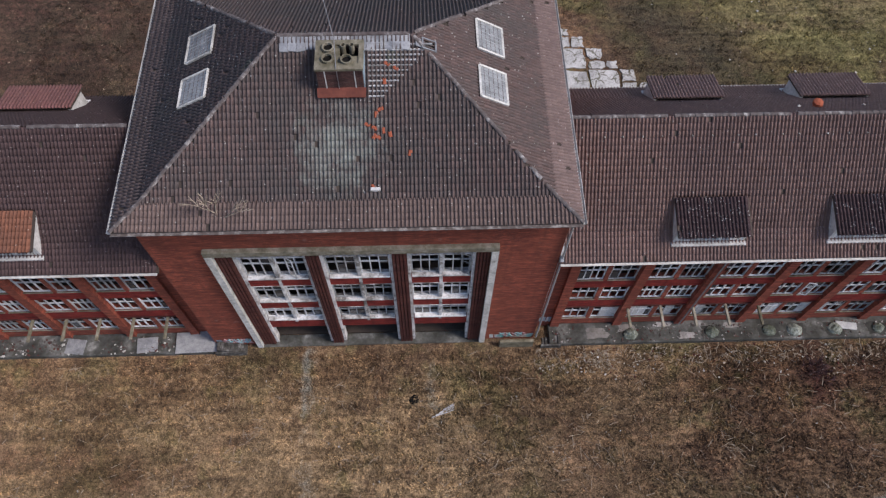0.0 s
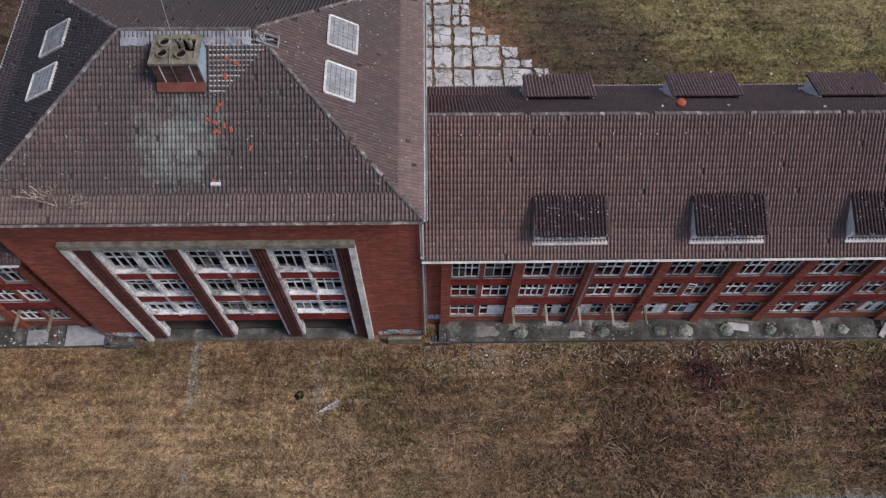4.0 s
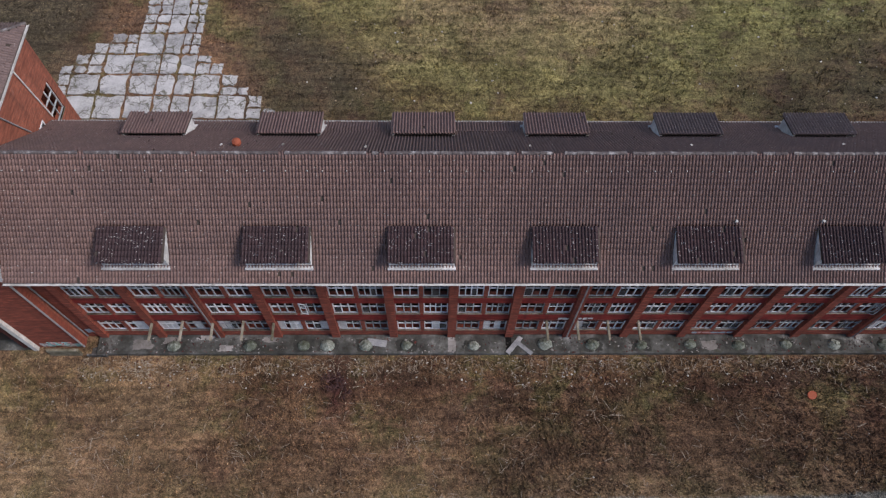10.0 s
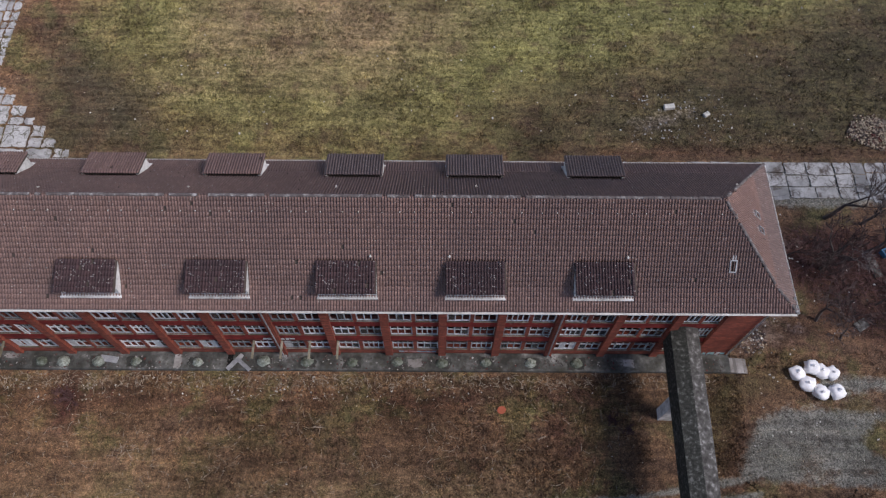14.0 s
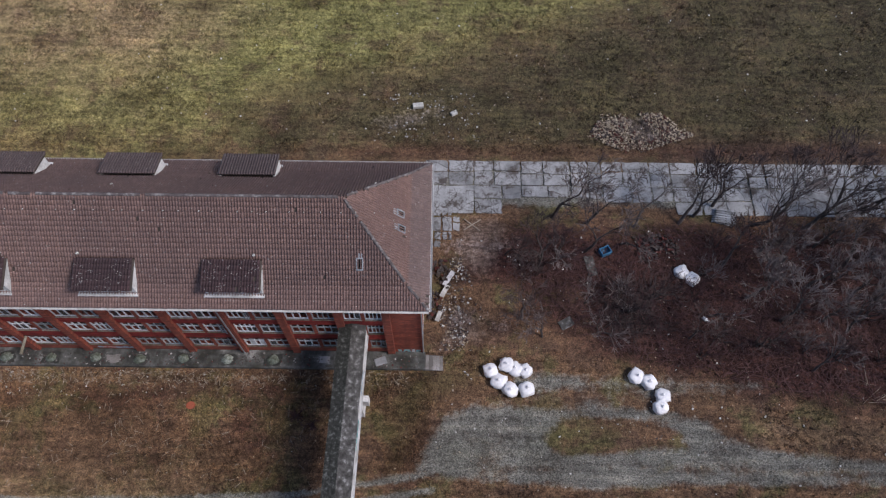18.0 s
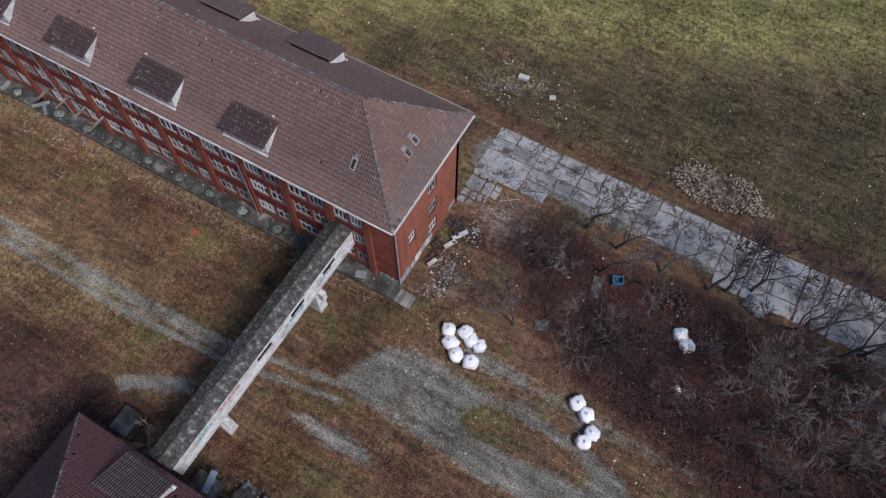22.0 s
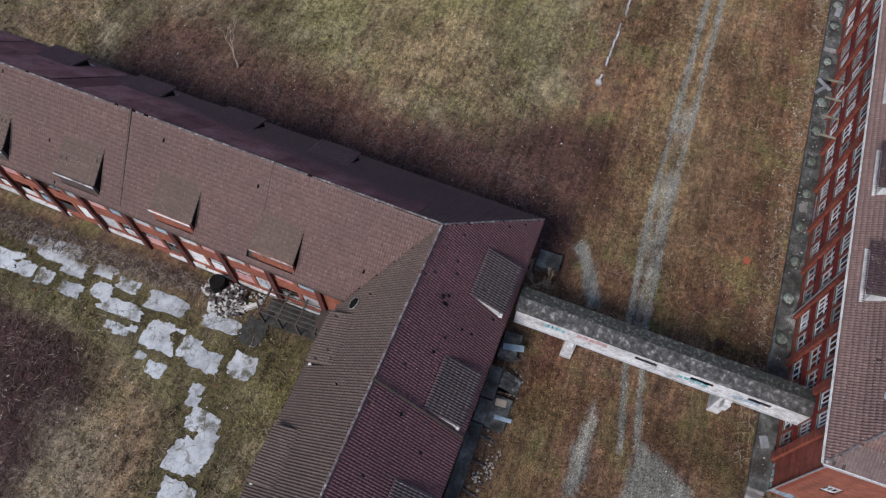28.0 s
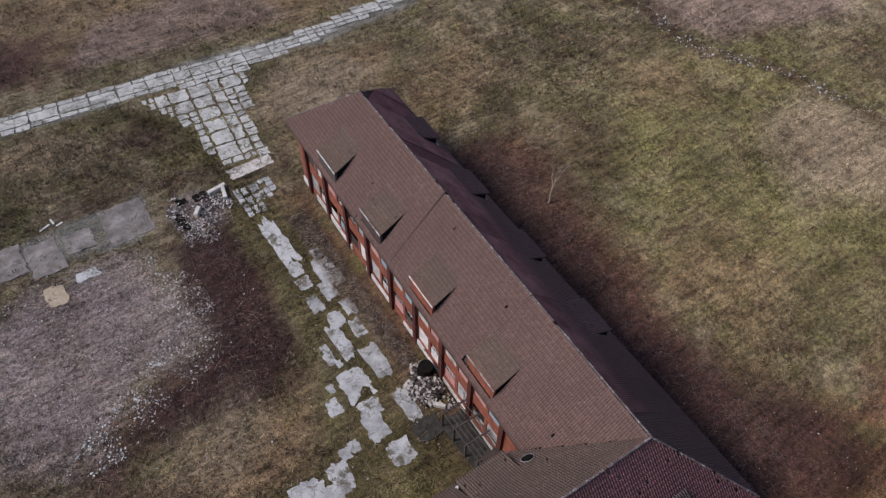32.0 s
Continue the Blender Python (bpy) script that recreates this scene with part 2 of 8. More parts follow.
TERRACE = speckled("terrace_concrete", ((0.36, (0.03, 0.03, 0.026)), (0.5, (0.075, 0.076, 0.07)), (0.6, (0.135, 0.136, 0.126)), (0.72, (0.34, 0.34, 0.32))), 0.8, 5, stain=(0.045, 0.043, 0.026), stain_at=0.56, rand=0.0)
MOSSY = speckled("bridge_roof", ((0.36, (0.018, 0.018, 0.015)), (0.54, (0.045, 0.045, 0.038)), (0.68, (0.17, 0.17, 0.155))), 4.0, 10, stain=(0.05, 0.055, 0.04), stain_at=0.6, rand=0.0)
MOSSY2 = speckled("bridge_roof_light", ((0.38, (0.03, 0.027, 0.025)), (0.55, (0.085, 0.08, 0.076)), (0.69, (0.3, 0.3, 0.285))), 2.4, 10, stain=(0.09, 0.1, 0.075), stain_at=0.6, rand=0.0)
PANEL_BLUE = speckled("blue_grey_paint", ((0.3, (0.16, 0.25, 0.32)), (0.7, (0.32, 0.42, 0.48))), 1.5, 9, stain=(0.4, 0.4, 0.4))
PINK = speckled("faded_pink_paint", ((0.3, (0.42, 0.2, 0.19)), (0.7, (0.55, 0.32, 0.3))), 1.5, 9, stain=(0.4, 0.36, 0.34))
TEAL = speckled("teal_paint", ((0.3, (0.1, 0.36, 0.36)), (0.7, (0.3, 0.5, 0.5))), 1.5, 9, stain=(0.45, 0.45, 0.44))
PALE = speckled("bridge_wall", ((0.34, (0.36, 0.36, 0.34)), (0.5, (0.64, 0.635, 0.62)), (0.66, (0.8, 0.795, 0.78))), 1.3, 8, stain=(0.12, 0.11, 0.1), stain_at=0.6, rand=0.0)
GUTTER = speckled("pale_gutter", ((0.3, (0.4, 0.4, 0.38)), (0.5, (0.58, 0.58, 0.56)), (0.7, (0.7, 0.7, 0.68))), 0.8, 9, rough=0.6, stain=(0.12, 0.11, 0.09), stain_at=0.6)
METAL = speckled("old_zinc", ((0.3, (0.2, 0.21, 0.22)), (0.5, (0.33, 0.34, 0.35)), (0.7, (0.45, 0.46, 0.46))), 2.0, 14, rough=0.5, stain=(0.12, 0.11, 0.1), metal=0.35, strength=0.15)
SKYGLASS = speckled("wired_glass", ((0.3, (0.16, 0.17, 0.172)), (0.5, (0.26, 0.275, 0.278)), (0.7, (0.36, 0.375, 0.378))), 2.5, 10, rough=0.8, stain=(0.16, 0.17, 0.17), strength=0.15)
SKYGLASS.node_tree.nodes["Principled BSDF"].inputs["Specular IOR Level"].default_value = 0.1
# near-black fill: the shade inside openings and on sides, put into the colour
DARK = speckled("shade_fill", ((0.3, (0.008, 0.0075, 0.007)), (0.7, (0.018, 0.017, 0.016))), 1.0, rough=1.0, stain=(0.006, 0.006, 0.005))
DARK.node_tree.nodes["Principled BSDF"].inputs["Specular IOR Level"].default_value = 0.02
BARK = speckled("bark", ((0.3, (0.045, 0.038, 0.035)), (0.7, (0.105, 0.088, 0.08))), 3.0, 20, stain=(0.04, 0.035, 0.03))
GREYTWIG = speckled("grey_twigs", ((0.3, (0.105, 0.086, 0.08)), (0.7, (0.22, 0.185, 0.17))), 1.0, 12, stain=(0.1, 0.08, 0.075))
TWIG = speckled("twigs", ((0.3, (0.05, 0.036, 0.033)), (0.7, (0.11, 0.08, 0.072))), 1.0, 12, stain=(0.045, 0.03, 0.028))
PALETWIG = speckled("dry_twigs", ((0.3, (0.25, 0.2, 0.15)), (0.7, (0.42, 0.36, 0.28))), 1.0, 12, stain=(0.16, 0.12, 0.09))
REDTWIG = speckled("red_twigs", ((0.3, (0.06, 0.03, 0.03)), (0.7, (0.12, 0.065, 0.06))), 1.0, 12, stain=(0.04, 0.022, 0.022))
MOSSGREEN = speckled("moss", ((0.3, (0.06, 0.07, 0.05)), (0.5, (0.16, 0.18, 0.15)), (0.7, (0.34, 0.37, 0.33))), 3.5, 9, stain=(0.05, 0.06, 0.03), stain_at=0.5)
DARK_PATCH = speckled("algae_stain", ((0.3, (0.02, 0.02, 0.018)), (0.55, (0.045, 0.046, 0.041)), (0.75, (0.09, 0.091, 0.083))), 2.0, 8, stain=(0.03, 0.032, 0.018), rand=0.0)
DUSTY = speckled("dusty_floor", ((0.3, (0.13, 0.12, 0.11)), (0.5, (0.24, 0.225, 0.21)), (0.7, (0.38, 0.365, 0.35))), 0.7, 8, stain=(0.09, 0.085, 0.06), stain_at=0.58)
SAND = speckled("yellow_sand", ((0.3, (0.3, 0.25, 0.17)), (0.7, (0.5, 0.42, 0.3))), 1.2, 9, stain=(0.26, 0.22, 0.19), stain_at=0.55)
RUST = speckled("rusty_sheet", ((0.3, (0.1, 0.03, 0.022)), (0.7, (0.19, 0.06, 0.042))), 2, 12, stain=(0.1, 0.04, 0.03))
BLUE = speckled("blue_plastic", ((0.3, (0.02, 0.1, 0.2)), (0.7, (0.05, 0.2, 0.34))), 3, 12, rough=0.5, stain=(0.1, 0.1, 0.1))
PLASTIC = speckled("white_plastic", ((0.3, (0.72, 0.73, 0.74)), (0.7, (0.84, 0.84, 0.84))), 1.2, 8, rough=0.45, stain=(0.5, 0.5, 0.5), stain_at=0.72, strength=0.2)


def crazed(name, pale, dirt, soil_at, crack_at=0.035):
    """Weathered slab concrete: a net of fine cracks, lichen and soil washed over it."""
    def build(nt, b):
        v = world_pos(nt)
        k = math_n(nt, "ADD", noise_of(nt, v, 0.7, 6, 0.65), math_n(nt, "MULTIPLY", math_n(nt, "SUBTRACT", obj_rand(nt), 0.5), 0.22))
        c = ramp(nt, k, (0.34, tuple(x * 0.62 for x in pale)), (0.5, pale), (0.66, tuple(x * 1.25 for x in pale)))
        bent = N(nt, "Mapping")
        wob = N(nt, "TexNoise", scale=1.4, detail=3.0)
        L(nt, v, wob.inputs["Vector"])
        add = N(nt, "VectorMath")
        add.operation = "ADD"
        L(nt, v, add.inputs[0])
        L(nt, wob.outputs["Color"], add.inputs[1])
        L(nt, add.outputs[0], bent.inputs[0])
        for size, reach, top in ((0.75, crack_at, 0.85), (2.6, crack_at * 1.5, 0.55)):
            cell = N(nt, "TexVoronoi", scale=size)
            cell.feature = "DISTANCE_TO_EDGE"
            L(nt, bent.outputs[0], cell.inputs["Vector"])
            here = ramp(nt, noise_of(nt, v, 0.5, 4), (0.44, (0, 0, 0)), (0.54, (top, top, top)))
            c = mix(nt, math_n(nt, "MULTIPLY", math_n(nt, "LESS_THAN", cell.outputs["Distance"], reach), here), c, dirt)
        fine = noise_of(nt, v, 9.0, 5, 0.7)
        c = mix(nt, ramp(nt, fine, (0.5, (0, 0, 0)), (0.72, (0.6, 0.6, 0.6))), c, tuple(x * 0.5 for x in pale))
        soil = noise_of(nt, v, 0.55, 7, 0.72)
        c = mix(nt, ramp(nt, soil, (soil_at, (0, 0, 0)), (soil_at + 0.08, (0.9, 0.9, 0.9))), c, dirt)
        L(nt, c, b.inputs["Base Color"])
        bump(nt, b, fine, 0.4, 0.02)
    return mat(name, build, 0.9)


JUNCTION_SLAB = crazed("mossy_slab", (0.42, 0.43, 0.405), (0.12, 0.122, 0.075), 0.58)
WORN = crazed("worn_concrete", (0.42, 0.442, 0.445), (0.085, 0.08, 0.046), 0.53, 0.012)
CLEAN = crazed("clean_concrete", (0.56, 0.54, 0.5), (0.2, 0.18, 0.14), 0.66)
YARDSLAB = crazed("yard_concrete", (0.43, 0.425, 0.41), (0.1, 0.095, 0.06), 0.6)
ROADSLAB = crazed("road_concrete", (0.285, 0.288, 0.283), (0.06, 0.046, 0.038), 0.535)


def glass_build(nt, b):
    b.inputs["Base Color"].default_value = (0.045, 0.05, 0.055, 1)
    L(nt, ramp(nt, noise_of(nt, world_pos(nt), 2.0, 4), (0.3, (0.06, 0.06, 0.06)), (0.7, (0.3, 0.3, 0.3))), b.inputs["Roughness"])
    b.inputs["Specular IOR Level"].default_value = 0.5
GLASS = mat("dirty_pane", glass_build, 0.12)


def ground_colour(nt, b, tufts_too):
    v = world_pos(nt)

    def field(scale, shift, detail=5, rough=0.6):
        mp = N(nt, "Mapping")
        mp.inputs["Location"].default_value = (shift, shift * 0.7, 0)
        L(nt, v, mp.inputs[0])
        return noise_of(nt, mp.outputs[0], scale, detail, rough)
    big, mid, fine, grain = field(0.16, 71, 4, 0.6), field(0.5, 0, 7, 0.75), field(2.6, 5, 6, 0.75), field(9.0, 9, 5, 0.8)

    def zone(key):
        a = N(nt, "Attribute")
        a.attribute_name = key
        return a.outputs["Fac"]

    def ragged_zone(key, amount=1.0, soft=0.14, top=1.0):
        k = math_n(nt, "ADD", zone(key), math_n(nt, "MULTIPLY", math_n(nt, "SUBTRACT", math_n(nt, "ADD", math_n(nt, "ADD", math_n(nt, "MULTIPLY", mid, 0.4), math_n(nt, "MULTIPLY", big, 0.4)), math_n(nt, "MULTIPLY", fine, 0.4)), 0.6), amount))
        return ramp(nt, k, (0.5 - soft, (0, 0, 0)), (0.5 + soft, (top, top, top)))

    def duo(fac, lo, hi, a=0.43, c=0.58):
        return mix(nt, ramp(nt, fac, (a, (0, 0, 0)), (c, (1, 1, 1))), lo, hi)

    def patch(scale, shift, a, c, top):
        return ramp(nt, field(scale, shift, 6, 0.68), (a, (0, 0, 0)), (c, (top, top, top)))
    both = math_n(nt, "ADD", math_n(nt, "MULTIPLY", fine, 0.45), math_n(nt, "MULTIPLY", grain, 0.55))
    red = duo(both, (0.045, 0.026, 0.018), (0.165, 0.104, 0.07))
    olive = duo(both, (0.05, 0.05, 0.018), (0.19, 0.175, 0.075))
    c = duo(both, (0.06, 0.0335, 0.019), (0.238, 0.146, 0.084))
    c = mix(nt, patch(0.3, 31, 0.5, 0.57, 0.7), c, red)
    c = mix(nt, ragged_zone("south", 0.8, 0.3, 0.92), c, duo(both, (0.052, 0.045, 0.024), (0.25, 0.218, 0.132)))
    c = mix(nt, patch(0.24, 57, 0.52, 0.6, 0.72), c, olive)
    c = mix(nt, math_n(nt, "MULTIPLY", patch(0.17, 91, 0.5, 0.58, 0.8), zone("south")), c, duo(both, (0.14, 0.118, 0.075), (0.4, 0.35, 0.24)))
    c = mix(nt, math_n(nt, "MULTIPLY", patch(0.45, 37, 0.54, 0.6, 0.7), zone("south")), c, duo(both, (0.03, 0.024, 0.016), (0.12, 0.098, 0.06)))
    c = mix(nt, ragged_zone("green", 1.4, 0.35), c, duo(both, (0.078, 0.076, 0.025), (0.3, 0.288, 0.112)))
    c = mix(nt, ragged_zone("straw", 1.4, 0.3), c, duo(both, (0.105, 0.074, 0.042), (0.37, 0.27, 0.16)))
    c = mix(nt, patch(0.34, 83, 0.54, 0.61, 0.5), c, red)
    c = mix(nt, patch(0.2, 11, 0.54, 0.62, 0.5), c, olive)
    c = mix(nt, ragged_zone("loam", 1.6, 0.28, 0.95), c, duo(both, (0.021, 0.018, 0.011), (0.1, 0.084, 0.053)))
    c = mix(nt, ragged_zone("red", 1.6, 0.25), c, duo(both, (0.05, 0.022, 0.015), (0.18, 0.092, 0.06)))
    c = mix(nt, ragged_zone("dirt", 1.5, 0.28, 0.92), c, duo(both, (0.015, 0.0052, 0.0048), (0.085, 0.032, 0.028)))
    c = mix(nt, ragged_zone("moss", 1.5, 0.25, 0.92), c, duo(both, (0.026, 0.022, 0.009), (0.135, 0.118, 0.05)))
    c = mix(nt, ragged_zone("brush", 1.5, 0.3, 0.94), c, duo(both, (0.02, 0.0105, 0.009), (0.115, 0.062, 0.052)))
    c = mix(nt, ragged_zone("bleached", 1.5, 0.3, 0.85), c, duo(both, (0.13, 0.105, 0.07), (0.36, 0.305, 0.215)))
    c = mix(nt, ragged_zone("soil", 1.2, 0.2, 0.9), c, duo(both, (0.13, 0.095, 0.076), (0.33, 0.262, 0.218)))
    c = mix(nt, ragged_zone("rubble", 1.6, 0.16), c, duo(both, (0.06, 0.045, 0.042), (0.42, 0.36, 0.34), 0.42, 0.6))
    c = mix(nt, ragged_zone("gravel", 1.6, 0.1, 0.88), c, duo(grain, (0.08, 0.085, 0.074), (0.29, 0.297, 0.27)))
    # pale litter specks; the last tone paints in small shadows as dark specks
    for size, reach, top, tone in ((1.4, 0.075, 0.7, (0.46, 0.39, 0.28)), (3.1, 0.1, 0.55, (0.4, 0.34, 0.25)), (2.3, 0.13, 0.3, (0.02, 0.014, 0.01))):
        spots = N(nt, "TexVoronoi", scale=size)
        L(nt, v, spots.inputs["Vector"])
        near = math_n(nt, "LESS_THAN", spots.outputs["Distance"], reach)
        here = math_n(nt, "GREATER_THAN", field(0.4, 23 + size, 4, 0.6), 0.5)
        c = mix(nt, math_n(nt, "MULTIPLY", math_n(nt, "MULTIPLY", near, here), top), c, tone)
    c = mix(nt, 1.0, c, ramp(nt, field(0.13, 43, 6, 0.7), (0.36, (0.68, 0.66, 0.64)), (0.5, (1.0, 1.0, 1.0)), (0.62, (1.26, 1.25, 1.23))), "MULTIPLY")
    c = mix(nt, 1.0, c, ramp(nt, field(0.75, 19, 7, 0.75), (0.36, (0.66, 0.64, 0.62)), (0.48, (1.0, 1.0, 1.0)), (0.62, (1.2, 1.2, 1.18))), "MULTIPLY")
    # mown rows run along the buildings
    rows = N(nt, "Mapping")
    rows.inputs["Scale"].default_value = (0.16, 1.5, 1.0)
    L(nt, v, rows.inputs[0])
    c = mix(nt, 1.0, c, ramp(nt, noise_of(nt, rows.outputs[0], 1.1, 6, 0.7), (0.34, (0.66, 0.64, 0.63)), (0.5, (1.0, 1.0, 1.0)), (0.64, (1.3, 1.27, 1.22))), "MULTIPLY")
    c = mix(nt, 1.0, c, ramp(nt, field(22.0, 3, 4, 0.7), (0.37, (0.45, 0.44, 0.43)), (0.5, (1.0, 1.0, 1.0)), (0.65, (1.6, 1.55, 1.48))), "MULTIPLY")
    if tufts_too:
        c = mix(nt, 1.0, c, ramp(nt, island(nt), (0.0, (0.72, 0.72, 0.72)), (0.6, (1.0, 1.0, 1.0)), (0.9, (1.2, 1.17, 1.13)), (1.0, (1.9, 1.75, 1.5))), "MULTIPLY")
    else:
        bump(nt, b, both, 0.9, 0.15)
    L(nt, c, b.inputs["Base Color"])


# dry grass and soil throw light back the way it came
def rough_scatter(m):
    m.node_tree.nodes["Principled BSDF"].inputs["Diffuse Roughness"].default_value = 1.0
    return m


GROUND = mat("field", lambda nt, b: ground_colour(nt, b, False), 0.95)
GRASS = mat("grass_tufts", lambda nt, b: ground_colour(nt, b, True), 0.9)
for m in (GROUND, GRASS):
    rough_scatter(m)

# ---- mesh helpers ----
class Mesh:
    """Collects boxes, slabs and tubes for one part."""

    def __init__(self):
        self.v, self.f = [], []

    def add(self, verts, faces):
        n = len(self.v)
        self.v += [tuple(p) for p in verts]
        self.f += [tuple(i + n for i in f) for f in faces]
        return self

    def box(self, x0, x1, y0, y1, z0, z1):
        p = [(x, y, z) for z in (z0, z1) for y in (y0, y1) for x in (x0, x1)]
        return self.add(p, [(0, 2, 3, 1), (4, 5, 7, 6), (0, 1, 5, 4), (2, 6, 7, 3), (0, 4, 6, 2), (1, 3, 7, 5)])

    def block(self, x0, x1, y0, y1, z0, z1, c=0.03):
        """A box whose top edges are chamfered."""
        p = [(x, y, z0) for y in (y0, y1) for x in (x0, x1)] + [(x, y, z1 - c) for y in (y0, y1) for x in (x0, x1)]
        p += [(x, y, z1) for y in (y0 + c, y1 - c) for x in (x0 + c, x1 - c)]
        f = [(0, 2, 3, 1), (8, 9, 11, 10)]
        for a, b2 in ((0, 1), (1, 3), (3, 2), (2, 0)):
            f += [(a, b2, b2 + 4, a + 4), (a + 4, b2 + 4, b2 + 8, a + 8)]
        return self.add(p, f)

    def slab(self, ring, z0, z1):
        n = len(ring)
        p = [(x, y, z0) for x, y in ring] + [(x, y, z1) for x, y in ring]
        return self.add(p, [tuple(range(n - 1, -1, -1)), tuple(range(n, 2 * n))] + [(i, (i + 1) % n, (i + 1) % n + n, i + n) for i in range(n)])

    def solid(self, top, drop):
        """A flat polygon in space, thickened straight down."""
        n = len(top)
        p = list(top) + [(x, y, z - drop) for x, y, z in top]
        return self.add(p, [tuple(range(n)), tuple(range(2 * n - 1, n - 1, -1))] + [(i, i + n, (i + 1) % n + n, (i + 1) % n) for i in range(n)])

    def tube(self, pts, radii, sides=5):
        n0, rings = len(self.v), []
        for i, p in enumerate(pts):
            p = Vector(p)
            d = (Vector(pts[min(i + 1, len(pts) - 1)]) - Vector(pts[max(i - 1, 0)])).normalized()
            a = d.orthogonal().normalized()
            b = d.cross(a)
            rings.append([p + (a * math.cos(6.2832 * k / sides) + b * math.sin(6.2832 * k / sides)) * radii[i] for k in range(sides)])
        verts = [q for r in rings for q in r]
        faces = []
        for i in range(len(pts) - 1):
            for k in range(sides):
                faces.append((i * sides + k, i * sides + (k + 1) % sides, (i + 1) * sides + (k + 1) % sides, (i + 1) * sides + k))
        faces += [tuple(range(sides - 1, -1, -1)), tuple(range((len(pts) - 1) * sides, len(pts) * sides))]
        return self.add(verts, faces)

    def data(self, name, material):
        me = bpy.data.meshes.new(name)
        me.from_pydata(self.v, [], self.f)
        if material:
            me.materials.append(material)
        return me


def part(name, m, material, parent=None, label="", kind="", at=None):
    """Links a Mesh (or mesh data) as one object, under a thing or a part."""
    me = m.data(name, material) if isinstance(m, Mesh) else m
    ob = new(name, me)
    if parent is not None:
        ob.parent = parent
    if at is not None:
        ob.matrix_basis = at
    return tagged(ob, label=label, kind=kind)


def thing(name, label, category, group="", m=None):
    ob = new(name)
    if m is not None:
        ob.matrix_world = m
    return tagged(ob, label=label, category=category, group=group)


def np_mesh(name, verts, quads, material):
    me = bpy.data.meshes.new(name)
    me.vertices.add(len(verts))
    me.vertices.foreach_set("co", np.ascontiguousarray(verts, np.float32).ravel())
    me.loops.add(len(quads) * 4)
    me.loops.foreach_set("vertex_index", np.ascontiguousarray(quads, np.int32).ravel())
    me.polygons.add(len(quads))
    me.polygons.foreach_set("loop_start", np.arange(0, len(quads) * 4, 4, dtype=np.int32))
    me.update(calc_edges=True)
    me.materials.append(material)
    return me


TILE_W, TILE_G = 0.186, 0.335


def tiles(eave0, eave1, top0, top1, holes=(), seed=1, lost=0.004, w=TILE_W, g=TILE_G):
    """Overlapping pantiles on a plane: eave from eave0 to eave1, upper edge from top0 to top1. holes: (u0, u1, d0, d1) left bare.
    Gives vertices and quads; u runs along the eave from eave0, d up the slope."""
    rng = np.random.default_rng(seed)
    e0, e1, t0, t1 = (np.array(p, float) for p in (eave0, eave1, top0, top1))
    ex = (e1 - e0) / np.linalg.norm(e1 - e0)
    s = t0 - e0
    s = s - ex * (s @ ex)
    length = np.linalg.norm(s)
    s /= length
    n = np.cross(ex, s)
    n = n if n[2] > 0 else -n
    width, l0, l1 = np.linalg.norm(e1 - e0), (t0 - e0) @ ex, (t1 - e0) @ ex
    rows = max(1, int(round(length / g)))
    gg = length / rows
    us, ds = [], []
    for r in range(rows):
        f = (r + 0.5) / rows
        a, b = f * l0, width + f * (l1 - width)
        k0, k1 = int(np.ceil(a / w - 0.35)), int(np.floor(b / w - 0.65))
        if k1 >= k0:
            u = np.arange(k0, k1 + 1) * w
            us.append(u)
            ds.append(np.full(len(u), r * gg))
    if not us:
        return np.zeros((0, 3)), np.zeros((0, 4), int)
    u, d = np.concatenate(us), np.concatenate(ds)
    keep = rng.random(len(u)) > lost
    for u0, u1, d0, d1 in holes:
        keep &= ~((u + w / 2 > u0) & (u + w / 2 < u1) & (d + gg / 2 > d0) & (d + gg / 2 < d1))
    u, d = u[keep], d[keep]
    m = len(u)
    prof_u = np.array([0.0, 0.16, 0.42, 0.58, 1.06]) * w
    prof_h = np.array([0.012, 0.092, 0.096, 0.014, 0.004])
    jit, skew, lift = rng.normal(0, 0.006, m), rng.normal(0, 0.006, m), rng.random(m) * 0.012
    V = np.zeros((m, 15, 3))
    for j in range(5):
        low_u, low_d, low_h = u + prof_u[j], d + jit, prof_h[j] + 0.035 + lift
        top_u, top_d, top_h = u + prof_u[j] + skew, d + gg + 0.05 + jit, prof_h[j] + 0.004
        V[:, j] = e0 + low_u[:, None] * ex + low_d[:, None] * s + (low_h)[:, None] * n
        V[:, 5 + j] = e0 + top_u[:, None] * ex + top_d[:, None] * s + np.full(m, top_h)[:, None] * n
        V[:, 10 + j] = e0 + low_u[:, None] * ex + low_d[:, None] * s + np.full(m, 0.0)[:, None] * n
    base = (np.arange(m) * 15)[:, None, None]
    q = np.array([[j, j + 1, j + 6, j + 5] for j in range(4)] + [[10 + j, 11 + j, j + 1, j] for j in range(4)])
    if np.cross(ex, s)[2] < 0:
        q = q[:, ::-1]
    return V.reshape(-1, 3), (base + q[None]).reshape(-1, 4)


def joined(pieces):
    vs, qs, n = [], [], 0
    for v, q in pieces:
        vs.append(v)
        qs.append(q + n)
        n += len(v)
    return np.concatenate(vs), np.concatenate(qs)


